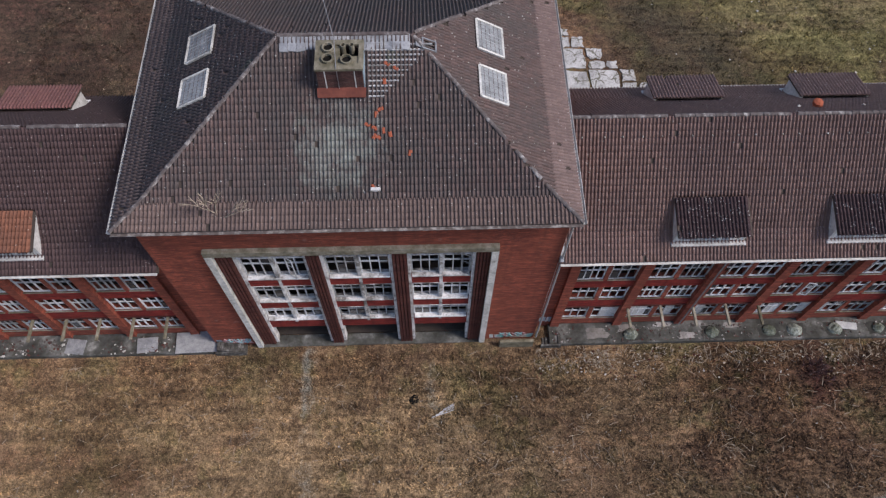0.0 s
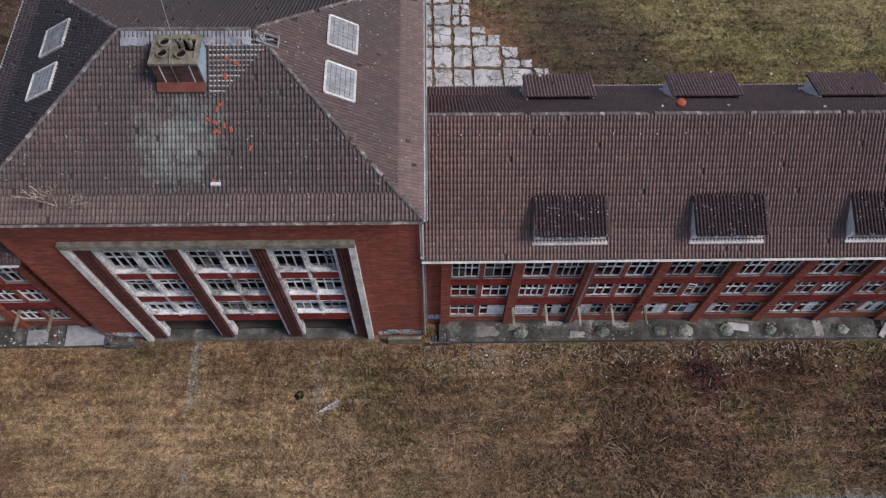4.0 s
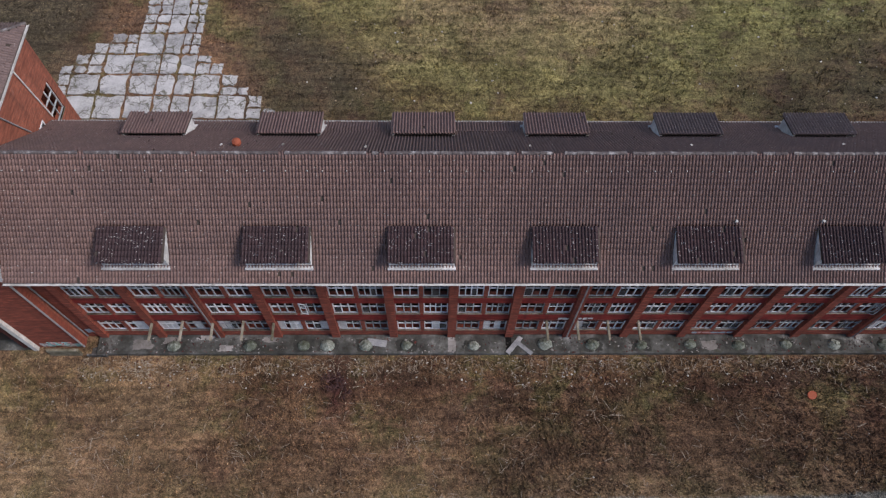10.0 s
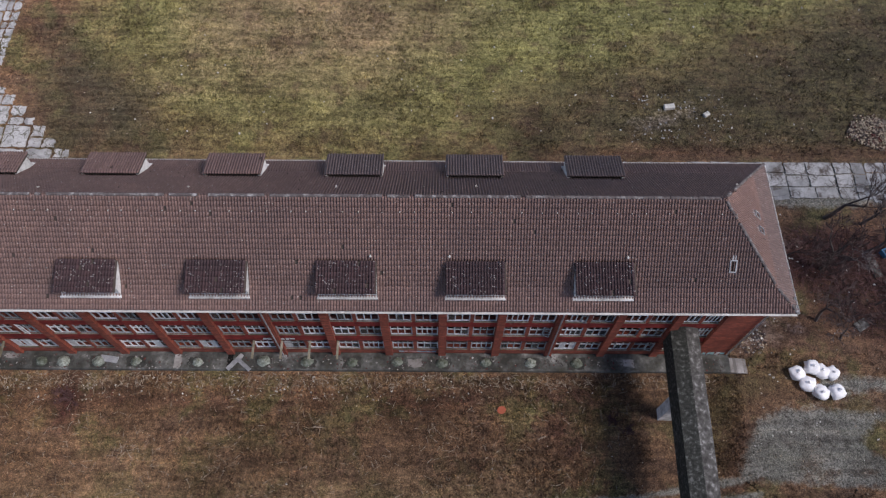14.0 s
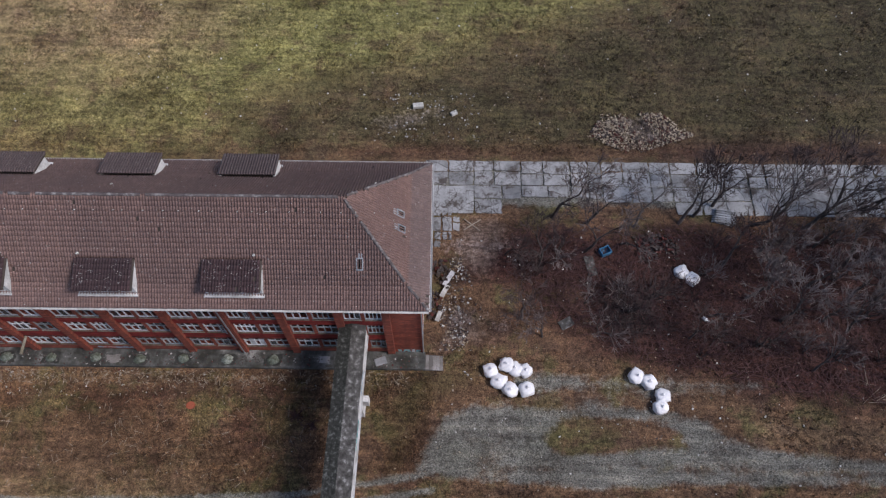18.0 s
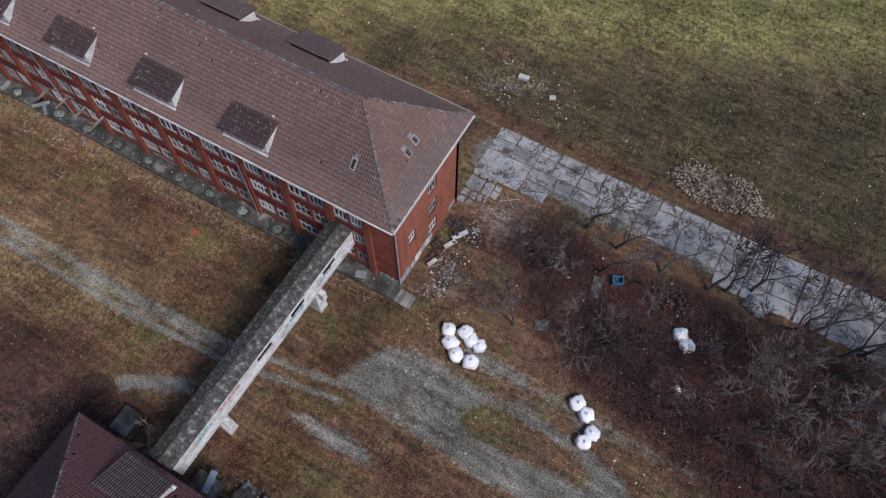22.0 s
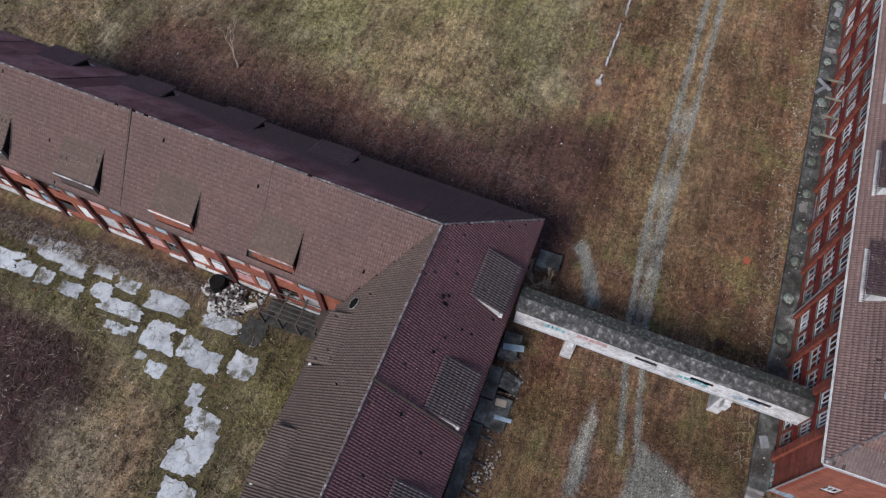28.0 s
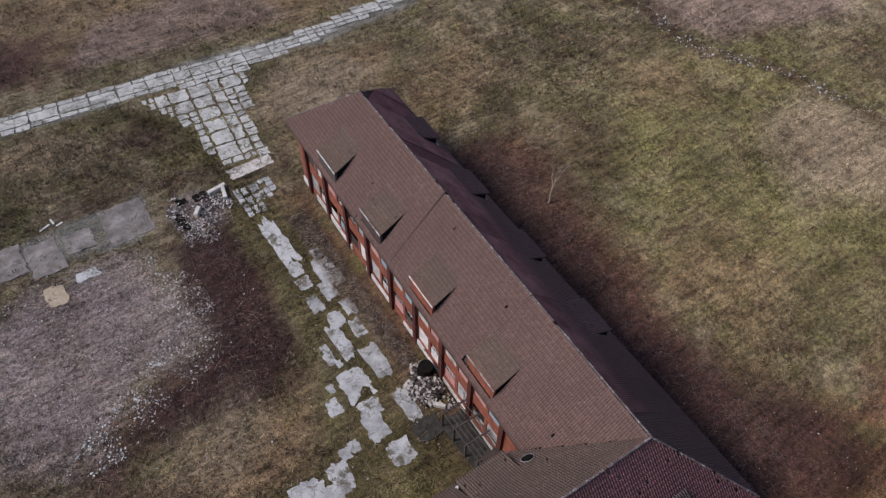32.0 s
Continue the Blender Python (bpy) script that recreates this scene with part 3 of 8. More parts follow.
def ridge_data(name="ridge_tile", r=0.1, length=0.36):
    m = Mesh()
    ring = [(r * math.cos(a) * 1.1, r * math.sin(a)) for a in [math.pi * k / 6 for k in range(7)]]
    p = [(0, y, z + 0.015) for y, z in ring] + [(length, y * 0.88, z * 0.88) for y, z in ring] + [(0, y * 0.8, z * 0.8) for y, z in ring]
    f = [(k, k + 1, k + 8, k + 7) for k in range(6)] + [(k, k + 14, k + 15, k + 1) for k in range(6)]
    return m.add(p, f).data(name, RIDGE)


RIDGE_DATA = ridge_data()
RIDGE_THIN = ridge_data("ridge_tile", 0.075)
rng = random.Random(7)


def ridge_line(a, b, parent, step=0.345, gap=0.05, data=None):
    a, b = Vector(a), Vector(b)
    d = b - a
    q = Matrix.Identity(3)
    x = d.normalized()
    y = Vector((0, 0, 1)).cross(x).normalized()
    z = x.cross(y)
    q.col[0], q.col[1], q.col[2] = x, y, z
    for k in range(int(d.length / step)):
        if rng.random() < gap:
            continue
        p = a + x * (k * step) + z * rng.uniform(-0.01, 0.02)
        part("ridge_tile", data or RIDGE_DATA, None, parent, at=Matrix.Translation(p) @ q.to_4x4() @ pose(0, 0, 0, rng.uniform(-4, 4), 0, rng.uniform(-2, 2)))


class Slopes(list):
    """The planes of one roof, each a plate of its own."""
    def solid(self, pts, t):
        self.append(Mesh().solid(pts, t))
        return self


def roof_of(slopes, parent):
    first = part("roof", slopes[0], DECK, parent)
    for s in slopes[1:]:
        part("roof_slope", s, DECK, first)
    return first


def lattice(m, xs, zs, y0, y1, solid):
    """One connected plate in the x-z grid, y0 to y1 thick, made of the cells for which solid(i, j) holds."""
    ids = {}

    def vid(i, j, k):
        if (i, j, k) not in ids:
            ids[(i, j, k)] = len(m.v)
            m.v.append((xs[i], (y0, y1)[k], zs[j]))
        return ids[(i, j, k)]
    nx_, nz_ = len(xs) - 1, len(zs) - 1
    on = {(i, j) for i in range(nx_) for j in range(nz_) if solid(i, j)}
    for i, j in on:
        m.f.append((vid(i, j, 0), vid(i + 1, j, 0), vid(i + 1, j + 1, 0), vid(i, j + 1, 0)))
        m.f.append((vid(i, j, 1), vid(i, j + 1, 1), vid(i + 1, j + 1, 1), vid(i + 1, j, 1)))
        for di, dj, p, q in ((-1, 0, (i, j), (i, j + 1)), (1, 0, (i + 1, j + 1), (i + 1, j)), (0, -1, (i + 1, j), (i, j)), (0, 1, (i, j + 1), (i + 1, j + 1))):
            if (i + di, j + dj) not in on:
                m.f.append((vid(*p, 0), vid(*q, 0), vid(*q, 1), vid(*p, 1)))
    return m


def wall(m, x0, x1, z0, z1, y0, y1, openings):
    """A wall along x, y0 outside and y1 inside, with openings (x0, x1, z0, z1) that go through it."""
    xs = sorted({x0, x1, *[v for o in openings for v in o[:2] if x0 < v < x1]})
    zs = sorted({z0, z1, *[v for o in openings for v in o[2:] if z0 < v < z1]})

    def solid(i, j):
        x, z = (xs[i] + xs[i + 1]) / 2, (zs[j] + zs[j + 1]) / 2
        return not any(o[0] < x < o[1] and o[2] < z < o[3] for o in openings)
    return lattice(m, xs, zs, y0, y1, solid)

# ---- windows ----
def window_frame(w, h, cols, rows, depth=0.08, t=0.072, bars=0.066):
    xs, zs = [0, t], [0, t]
    for k in range(1, cols):
        x = t + (w - 2 * t) * k / cols
        xs += [x - bars / 2, x + bars / 2]
    for k in range(1, rows):
        z = t + (h - 2 * t) * (k / rows if rows > 2 else 0.62)
        zs += [z - bars / 2, z + bars / 2]
    xs += [w - t, w]
    zs += [h - t, h]
    return lattice(Mesh(), xs, zs, 0, depth, lambda i, j: i % 2 == 0 or j % 2 == 0)


WIN_CACHE = {}


def window(parent, x, y, z, w, h, cols=3, rows=2, kind=0, sill=True, r=None):
    """A broken old window in an opening: frame, some panes left, a hanging casement, perhaps a pale board."""
    r = r or rng
    key = (round(w, 2), round(h, 2), cols, rows)
    if key not in WIN_CACHE:
        t = 0.06
        pw, ph = (w - 2 * t) / cols, (h - 2 * t) / rows
        cas = window_frame(pw * 0.96, h * 0.94, 1, rows, 0.04, 0.05, 0.035)
        WIN_CACHE[key] = (window_frame(w, h, cols, rows).data("window", FRAME), Mesh().box(0.02, pw - 0.02, 0, 0.008, 0.02, ph - 0.02).data("pane", GLASS),
                          cas.data("casement", FRAME), Mesh().block(-0.03, w + 0.03, -0.1, 0.06, -0.06, 0.0, 0.015).data("sill", CAPSTONE),
                          Mesh().box(0.03, pw * 1.0 - 0.02, 0, 0.02, 0.03, h * 0.96).data("board", WHITE), pw, ph)
    frame_d, pane_d, cas_d, sill_d, board_d, pw, ph = WIN_CACHE[key]
    ob = part("window", frame_d, None, parent, at=pose(x, y, z))
    if sill:
        part("sill", sill_d, None, ob)
    for c in range(cols):
        if r.random() < 0.02:
            part("casement", cas_d, None, ob, at=pose(0.06 + c * pw, -0.05, 0.03, 0, 0, -r.uniform(8, 40)))
        if kind and r.random() < 0.45:
            part("board", board_d, None, ob, at=pose(0.06 + c * pw, 0.02, 0), label="pale board behind the frame")
            continue
        for k in range(rows):
            if r.random() < 0.16:
                part("pane", pane_d, None, ob, at=pose(0.06 + c * pw, 0.03, 0.06 + k * ph))
    return ob


# ---- the wing section, shared by all long buildings: front wall faces -y ----
EAVE, KICK_D, KICK_Z, RIDGE_Z, RIDGE_Y, HIP_RUN = 11.45, 1.4, 12.32, 16.32, 24.12, 5.45
ROWS_Z = ((1.3, 3.0), (4.25, 5.95), (7.0, 8.95))


def dormer(parent, x0, x1, yf, zf, tile_material, brick_face=False, seed=3, n=0, at=None, h=1.2, pitch=16.7, back=1.65, label="shed dormer with pale side cheeks", over=0.3, cheek=None):
    """A shed dormer that grows out of the slope: its face stands at yf, its flatter roof runs back into the main roof."""
    rise = math.tan(radians(pitch))
    yb = yf + back
    zt = zf + h
    zb = zt + back * rise
    # near-black plate behind the face paints in the unlit room
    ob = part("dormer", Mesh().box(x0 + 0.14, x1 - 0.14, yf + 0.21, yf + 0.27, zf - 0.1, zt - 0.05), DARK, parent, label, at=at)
    # a DARK cheek puts the shade of that side into its colour
    for xa, xb in ((x0, x0 + 0.14), (x1 - 0.14, x1)):
        p = [(xx, y, z) for xx in (xa, xb) for y, z in ((yf, zf - 0.3), (yf, zt - 0.02), (yb, zb - 0.02), (yb, zb - 0.5))]
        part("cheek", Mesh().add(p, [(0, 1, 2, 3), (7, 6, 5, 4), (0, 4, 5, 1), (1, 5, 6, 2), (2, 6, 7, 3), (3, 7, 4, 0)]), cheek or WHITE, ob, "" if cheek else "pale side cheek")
    nwin = 3
    ow = (x1 - x0 - 0.5) / nwin
    ops = [(x0 + 0.25 + k * ow + 0.08, x0 + 0.25 + (k + 1) * ow - 0.08, zf + 0.22, zt - 0.12) for k in range(nwin)]
    if brick_face:
        part("face", Mesh().box(x0 + 0.02, x1 - 0.02, yf - 0.2, yf + 0.2, zf - 0.8, zt - 0.03), brick_face, ob, "bare orange brickwork" if brick_face is BRICK_LIT else "charred boards")
        part("lath", Mesh().box(x0 - 0.1, x1 + 0.05, yf - 0.26, yf - 0.205, zt - 0.16, zt - 0.03), FLAKY, ob)
    else:
        part("face", wall(Mesh(), x0 + 0.14, x1 - 0.14, zf - 0.25, zt - 0.03, yf + 0.02, yf + 0.2, ops), WHITE, ob)
        part("sill", Mesh().block(x0 - 0.08, x1 + 0.08, yf - 0.24, yf + 0.02, zf - 0.02, zf + 0.1, 0.02), WHITE, ob, "white painted sill board")
    o = 0.03
    deck = Mesh().solid([(x0 - o, yf - over, zt - over * rise), (x1 + o, yf - over, zt - over * rise), (x1 + o, yb, zb), (x0 - o, yb, zb)], 0.09)
    part("dormer_roof", deck, DECK, ob)
    ov = over + 0.06
    v, q = tiles((x0 - o, yf - ov, zt - ov * rise + 0.02), (x1 + o, yf - ov, zt - ov * rise + 0.02), (x0 - o, yb, zb + 0.02), (x1 + o, yb, zb + 0.02), seed=seed + n, lost=0.01)
    part("dormer_tiles", np_mesh("dormer_tiles", v, q, tile_material), None, ob, kind="stuff")
    return ob


def wing_front(b, x0, x1, bays, y, seed, style=0, rows=ROWS_Z, pil_w=0.56, bridge_gap=None, downpipes=()):
    """Front wall at y with pilasters between bays; bays are the pilaster axes."""
    r = random.Random(seed)
    ops, wins = [], []
    for a, c in zip(bays[:-1], bays[1:]):
        clear = c - a - pil_w
        nw = 2 if clear > 2.6 else 1
        mull = 0.27
        ww = (clear - mull * (nw - 1) - 0.08) / nw
        for k in range(nw):
            xa = a + pil_w / 2 + 0.04 + k * (ww + mull)
            for i, (za, zb) in enumerate(rows):
                ops.append((xa, xa + ww, za, zb))
                wins.append((xa, za, ww, zb - za, i))
    m = wall(Mesh(), x0, x1, 0.0, EAVE - 0.15, y, y + 0.42, ops)
    w = part("wall", m, BRICK, b, "weathered red brick wall")
    for xa, za, ww, hh, i in wins:
        if style and r.random() < 0.25:
            part("panel", Mesh().box(xa, xa + ww, y + 0.06, y + 0.1, za, za + hh), WHITE, w, "pale boarded opening")
            continue
        window(b, xa, y + 0.05, za, ww, hh, 4 if r.random() < 0.3 else 3, 2, kind=1 if (i == 0 or style) and r.random() < 0.4 else 0, r=r)
    for a in bays:
        part("pilaster", Mesh().box(a - pil_w / 2, a + pil_w / 2, y - 0.24, y - 0.003, 0, EAVE - 0.3), BRICK, b)
    for a, c in zip(bays[:-1], bays[1:]):
        for za, zb in ((rows[0][1], rows[1][0]), (rows[1][1], rows[2][0])):
            part("spandrel", Mesh().box(a + pil_w / 2, c - pil_w / 2, y - 0.03, y - 0.004, za + 0.1, zb - 0.08), BRICK_BAND, w, "red-washed brick spandrel")
    part("ledge", Mesh().block(bays[0], bays[-1], y - 0.09, y - 0.032, 3.13, 3.27, 0.02), BRICK_PIER, b)
    for a in downpipes:
        p = Mesh().tube([(a, y - 0.95, EAVE - 0.1), (a, y - 0.75, EAVE - 0.5), (a, y - 0.32, EAVE - 1.1), (a, y - 0.32, 0.5)], [0.055] * 4, 6)
        part("downpipe", p, METAL, b, "grey zinc downpipe")
    return w


def wing_roof(b, x0, x1, yf, yb, hip0=False, hip1=False, tile_material=None, seed=1, dormers_f=(), dormers_b=(), holes_f=(), lost=0.004):
    """Front eave at yf, back eave at yb; hipped ends where asked."""
    yr, run, k = RIDGE_Y, HIP_RUN, KICK_D
    zr = RIDGE_Z
    rx0, rx1 = x0 + (run if hip0 else 0), x1 - (run if hip1 else 0)
    kx0, kx1 = x0 + (k if hip0 else 0), x1 - (k if hip1 else 0)
    deck = Slopes()
    T = 0.16
    pieces, lines = [], []

    def plane(e0, e1, k0, k1, r0, r1, holes=(), kickholes=()):
        deck.solid([e0, e1, k1, k0], T)
        deck.solid([k0, k1, r1, r0] if (Vector(r0) - Vector(r1)).length > 0.01 else [k0, k1, r0], T)
        nonlocal seed
        pieces.append(tiles(e0, e1, k0, k1, kickholes, seed, lost, g=0.3))
        pieces.append(tiles(k0, k1, r0, r1, holes, seed + 1, lost))
        seed += 2
    hf = [(a - kx0 + 0.1, c - kx0 - 0.1, -0.2, 1.75) for a, c in dormers_f] + list(holes_f)
    plane((x0, yf, EAVE), (x1, yf, EAVE), (kx0, yf + k, KICK_Z), (kx1, yf + k, KICK_Z), (rx0, yr, zr), (rx1, yr, zr), hf)
    hb = [(kx1 - c + 0.1, kx1 - a - 0.1, -0.2, 1.75) for a, c in dormers_b]
    plane((x1, yb, EAVE), (x0, yb, EAVE), (kx1, yb - k, KICK_Z), (kx0, yb - k, KICK_Z), (rx1, yr, zr), (rx0, yr, zr), hb)
    if hip1:
        plane((x1, yf, EAVE), (x1, yb, EAVE), (kx1, yf + k, KICK_Z), (kx1, yb - k, KICK_Z), (rx1, yr, zr), (rx1, yr, zr))
        lines += [((x1, yf, EAVE + 0.06), (kx1, yf + k, KICK_Z + 0.06)), ((kx1, yf + k, KICK_Z + 0.05), (rx1, yr, zr + 0.05)),
                  ((x1, yb, EAVE + 0.06), (kx1, yb - k, KICK_Z + 0.06)), ((kx1, yb - k, KICK_Z + 0.05), (rx1, yr, zr + 0.05))]
    roof = roof_of(deck, b)
    if hip1:
        kick = pieces.pop(4)
        part("eave_tiles", np_mesh("eave_tiles", *kick, TILE_PINK), None, roof, kind="stuff", label="faded pinkish tiles along the hip eave")
    v, q = joined(pieces)
    part("roof_tiles", np_mesh("roof_tiles", v, q, tile_material), None, roof, kind="stuff", label="worn brown clay pantiles with pale lichen")
    lines.append(((rx0, yr, zr + 0.05), (rx1, yr, zr + 0.05)))
    for a, c in lines:
        ridge_line(a, c, roof)
    return roof


def gutter(b, a, c, r=0.11):
    """Half-round gutter from a to c."""
    a, c = Vector(a), Vector(c)
    x = (c - a).normalized()
    y = Vector((0, 0, 1)).cross(x)
    m = Mesh()
    ring = [(math.cos(t) * r, math.sin(t) * r) for t in [math.pi + math.pi * k / 6 for k in range(7)]]
    inner = [(u * 0.82, w * 0.82 + 0.005) for u, w in reversed(ring)]
    sec = ring + inner
    n = len(sec)
    p = [a + y * u + Vector((0, 0, w)) for u, w in sec] + [c + y * u + Vector((0, 0, w)) for u, w in sec]
    m.add(p, [(i, (i + 1) % n, (i + 1) % n + n, i + n) for i in range(n)])
    return part("gutter", m, GUTTER, b)


def inside(b, x0, x1, y0, y1, levels):
    """Floors and a spine wall, unseen and added so that the rooms behind the windows stay dark."""
    for z in levels:
        part("floor_slab", Mesh().box(x0, x1, y0, y1, z - 0.25, z), DECK, b)
    for za, zb in zip(levels[:-1], levels[1:]):
        part("spine_wall", Mesh().box(x0, x1, y0 + 2.6, y0 + 2.75, za + 0.003, zb - 0.253), DECK, b)


# ---- long wing with the hipped end ----
WX0, WX1, WYF, WYB, WALL_Y = 8.27, 77.82, 18.47, 29.95, 19.55
END_X = 77.2
wing = thing("brick_wing", "long abandoned three-storey brick wing with brown tiled roof", "building")
BAYS = [9.6 + 4.12 * k for k in range(16)] + [74.75]
wing_front(wing, 8.26, END_X, BAYS, WALL_Y, 11, downpipes=(17.84, 42.56, 63.16))
DORM = [(14.1 + 8.2 * k, 17.87 + 8.2 * k) for k in range(7)]
DORM_B = [(14.1 + 8.2 * k, 17.95 + 8.2 * k) for k in range(7)]
wing_roof(wing, WX0, WX1, WYF, WYB, False, True, TILE_WING, 21, DORM, DORM_B)
for k, (a, c) in enumerate(DORM):
    dormer(wing, a, c, 19.3, 11.92, TILE_DORMER, n=k)
for k, (a, c) in enumerate(DORM_B):
    dormer(wing, -c, -a, 19.3, 11.92, TILE_WING if k < 4 else TILE_BACK, n=40 + k, at=pose(0, WYF + WYB, 0, 0, 0, 180))
gutter(wing, (WX0, WYF - 0.06, EAVE - 0.02), (WX1, WYF - 0.06, EAVE - 0.02))
gutter(wing, (WX1 + 0.06, WYF, EAVE - 0.02), (WX1 + 0.06, WYB, EAVE - 0.02))
gutter(wing, (WX0, WYB + 0.06, EAVE - 0.02), (WX1, WYB + 0.06, EAVE - 0.02))
part("eave_board", Mesh().box(WX0, END_X + 0.3, WYF + 0.05, WALL_Y + 0.1, EAVE - 0.3, EAVE - 0.2), WHITE, wing, "flaking white eave board")
part("rear_wall", Mesh().box(8.26, END_X, 28.6, 29.0, 0, EAVE - 0.15), BRICK, wing)
inside(wing, 8.4, END_X - 0.45, WALL_Y + 0.43, 28.59, (0.3, 3.5, 6.4, 9.4))

# ---- main block ----
MX0, MX1, MYF, MYB, MEAVE = -12.85, 8.45, 17.88, 33.25, 16.72
MRX0, MRX1, MRY, MRZ = -5.2, 0.8, 25.55, 20.78
MW0, MW1, MWY = -12.5, 8.2, 18.72
block = thing("main_block", "tall brick block with hipped tiled roof and stone-framed windows", "building")
BAYS_M = ((-8.62, -4.9), (-4.2, -0.5), (0.28, 3.85))
ROWS_M = ((3.8, 5.35), (6.55, 8.45), (9.6, 11.9))
FR0, FR1, FRZ = -9.8, 4.95, 13.42
ops = [(FR0 + 0.36, FR1 - 0.36, -0.1, FRZ - 0.36)]
part("wall", wall(Mesh(), MW0, MW1, 0, MEAVE - 0.1, MWY, MWY + 0.5, ops), BRICK, block, "weathered red brick front wall")
for x0, x1 in ((FR0, FR0 + 0.35), (FR1 - 0.35, FR1)):
    part("stone_frame", Mesh().box(x0, x1, MWY - 0.26, MWY + 0.1, 0, FRZ - 0.45), STONE, block, "pale stone frame round the window front")
part("frame_beam", Mesh().block(FR0, FR1, MWY - 0.26, MWY + 0.1, FRZ - 0.448, FRZ, 0.02), CAPSTONE, block, "mossy stone beam over the window front")
for x0, x1 in ((-9.4, -8.62), (-4.9, -4.2), (-0.5, 0.28), (3.85, 4.55)):
    m = Mesh().box(x0, x1, MWY + 0.05, MWY + 0.6, 0, FRZ - 0.36)
    n = 4
    for k in range(n):
        w = (x1 - x0) / n
        m.box(x0 + k * w + 0.03, x0 + (k + 1) * w - 0.03, MWY - 0.06, MWY + 0.05, 0.0, FRZ - 0.5)
    part("pier", m, BRICK_PIER, block, "dark fluted brick pier")
r = random.Random(5)
for x0, x1 in BAYS_M:
    for xa in (x0, x1 - 0.16):
        part("reveal_strip", Mesh().box(xa, xa + 0.16, MWY + 0.1, MWY + 0.6, 0.0, FRZ - 0.4), FLAKY, block)
    xm = (x0 + x1) / 2
    part("mullion", Mesh().box(xm - 0.09, xm + 0.09, MWY + 0.17, MWY + 0.55, 3.3, FRZ - 0.4), FLAKY, block)
    prev = 2.45
    for za, zb in ROWS_M:
        part("spandrel", Mesh().box(x0 + 0.16, x1 - 0.16, MWY + 0.2, MWY + 0.6, prev, za - 0.12), BRICK_BAND, block)
        part("sill", Mesh().block(x0 + 0.2, x1 - 0.2, MWY + 0.1, MWY + 0.6, za - 0.12, za, 0.02), FLAKY, block)
        part("lintel", Mesh().box(x0 + 0.16, x1 - 0.16, MWY + 0.18, MWY + 0.6, zb, zb + 0.08), FLAKY, block)
        for xa, xb in ((x0 + 0.17, xm - 0.1), (xm + 0.1, x1 - 0.17)):
            window(block, xa, MWY + 0.34, za, xb - xa, zb - za, 3, 2, sill=False, r=r)
        prev = zb + 0.08
    part("spandrel", Mesh().box(x0 + 0.22, x1 - 0.22, MWY + 0.3, MWY + 0.6, prev, FRZ - 0.3), BRICK_PIER, block)
SIDE = pose(MW1, 0, 0, 0, 0, 90)
side_ops = [(30.6, 32.1, 10.3, 12.9), (30.6, 32.1, 6.4, 8.8)]
side = part("side_wall", wall(Mesh(), MWY + 0.5, 32.75, 0, MEAVE - 0.1, 0, 0.45, side_ops), BRICK_LIT, block, "sunlit orange-red brick side wall", at=SIDE)
for xa, xb, za, zb in side_ops:
    wsd = window(block, 0, 0, 0, xb - xa, zb - za, 2, 3, r=r)
    wsd.matrix_basis = SIDE @ pose(xa, 0.08, za)
part("conduit", Mesh().tube([(-0.06, 30.0, 16.2), (-0.06, 30.2, 14.0), (-0.06, 30.45, 11.4)], [0.05] * 3, 6), GUTTER, block, "pale slanting conduit on the wall", at=pose(MW1 + 0.13, 0, 0))
part("side_wall", Mesh().box(MW0, MW0 + 0.45, MWY + 0.5, 32.75, 0, MEAVE - 0.1), BRICK, block)
part("rear_wall", Mesh().box(MW0 + 0.45, MW1 - 0.45, 32.35, 32.75, 0, MEAVE - 0.1), BRICK, block)
m = Mesh()
# unseen floors and inner walls, added to keep light out of the rooms
for z in (0.12, 2.6, 6.0, 9.1, 13.5):
    part("floor_slab", Mesh().box(MW0 + 0.46, MW1 - 0.46, MWY + 0.62, 32.3, z - 0.2, z), DECK, block)
for z0, z1 in ((0.13, 2.39), (2.61, 5.79), (6.01, 8.89), (9.11, 13.29)):
    part("inner_wall", Mesh().box(MW0 + 0.46, MW1 - 0.46, 22.5, 22.7, z0, z1), DECK, block)
deck, pcs, courses, T = Slopes(), [], [], 0.18
k, kz = 1.2, MEAVE + 0.42
E4 = [(MX0, MYF), (MX1, MYF), (MX1, MYB), (MX0, MYB)]
K4 = [(MX0 + k, MYF + k), (MX1 - k, MYF + k), (MX1 - k, MYB - k), (MX0 + k, MYB - k)]
R2 = [(MRX0, MRY, MRZ), (MRX1, MRY, MRZ)]
tops = [(R2[0], R2[1]), (R2[1], R2[1]), (R2[1], R2[0]), (R2[0], R2[0])]
for i in range(4):
    e0, e1 = (*E4[i], MEAVE), (*E4[(i + 1) % 4], MEAVE)
    k0, k1 = (*K4[i], kz), (*K4[(i + 1) % 4], kz)
    deck.solid([e0, e1, k1, k0], T)
    deck.solid([k0, k1, tops[i][1], tops[i][0]] if i % 2 == 0 else [k0, k1, tops[i][0]], T)
    pcs.append(tiles(k0, k1, tops[i][0], tops[i][1], (), 70 + i, 0.008))
    courses.append((tiles(e0, e1, k0, k1, (), 60 + i, 0.006, g=0.31), TILE_PINK if i == 1 else TILE_EAVE))
mroof = roof_of(deck, block)
for course, mt in courses:
    part("eave_tiles", np_mesh("eave_tiles", *course, mt), None, mroof, kind="stuff", label="paler flat-laid tiles along the eave")
v, q = joined(pcs)
part("roof_tiles", np_mesh("roof_tiles", v, q, TILE_MAIN), None, mroof, kind="stuff", label="weathered grey-brown pantiles with lichen")
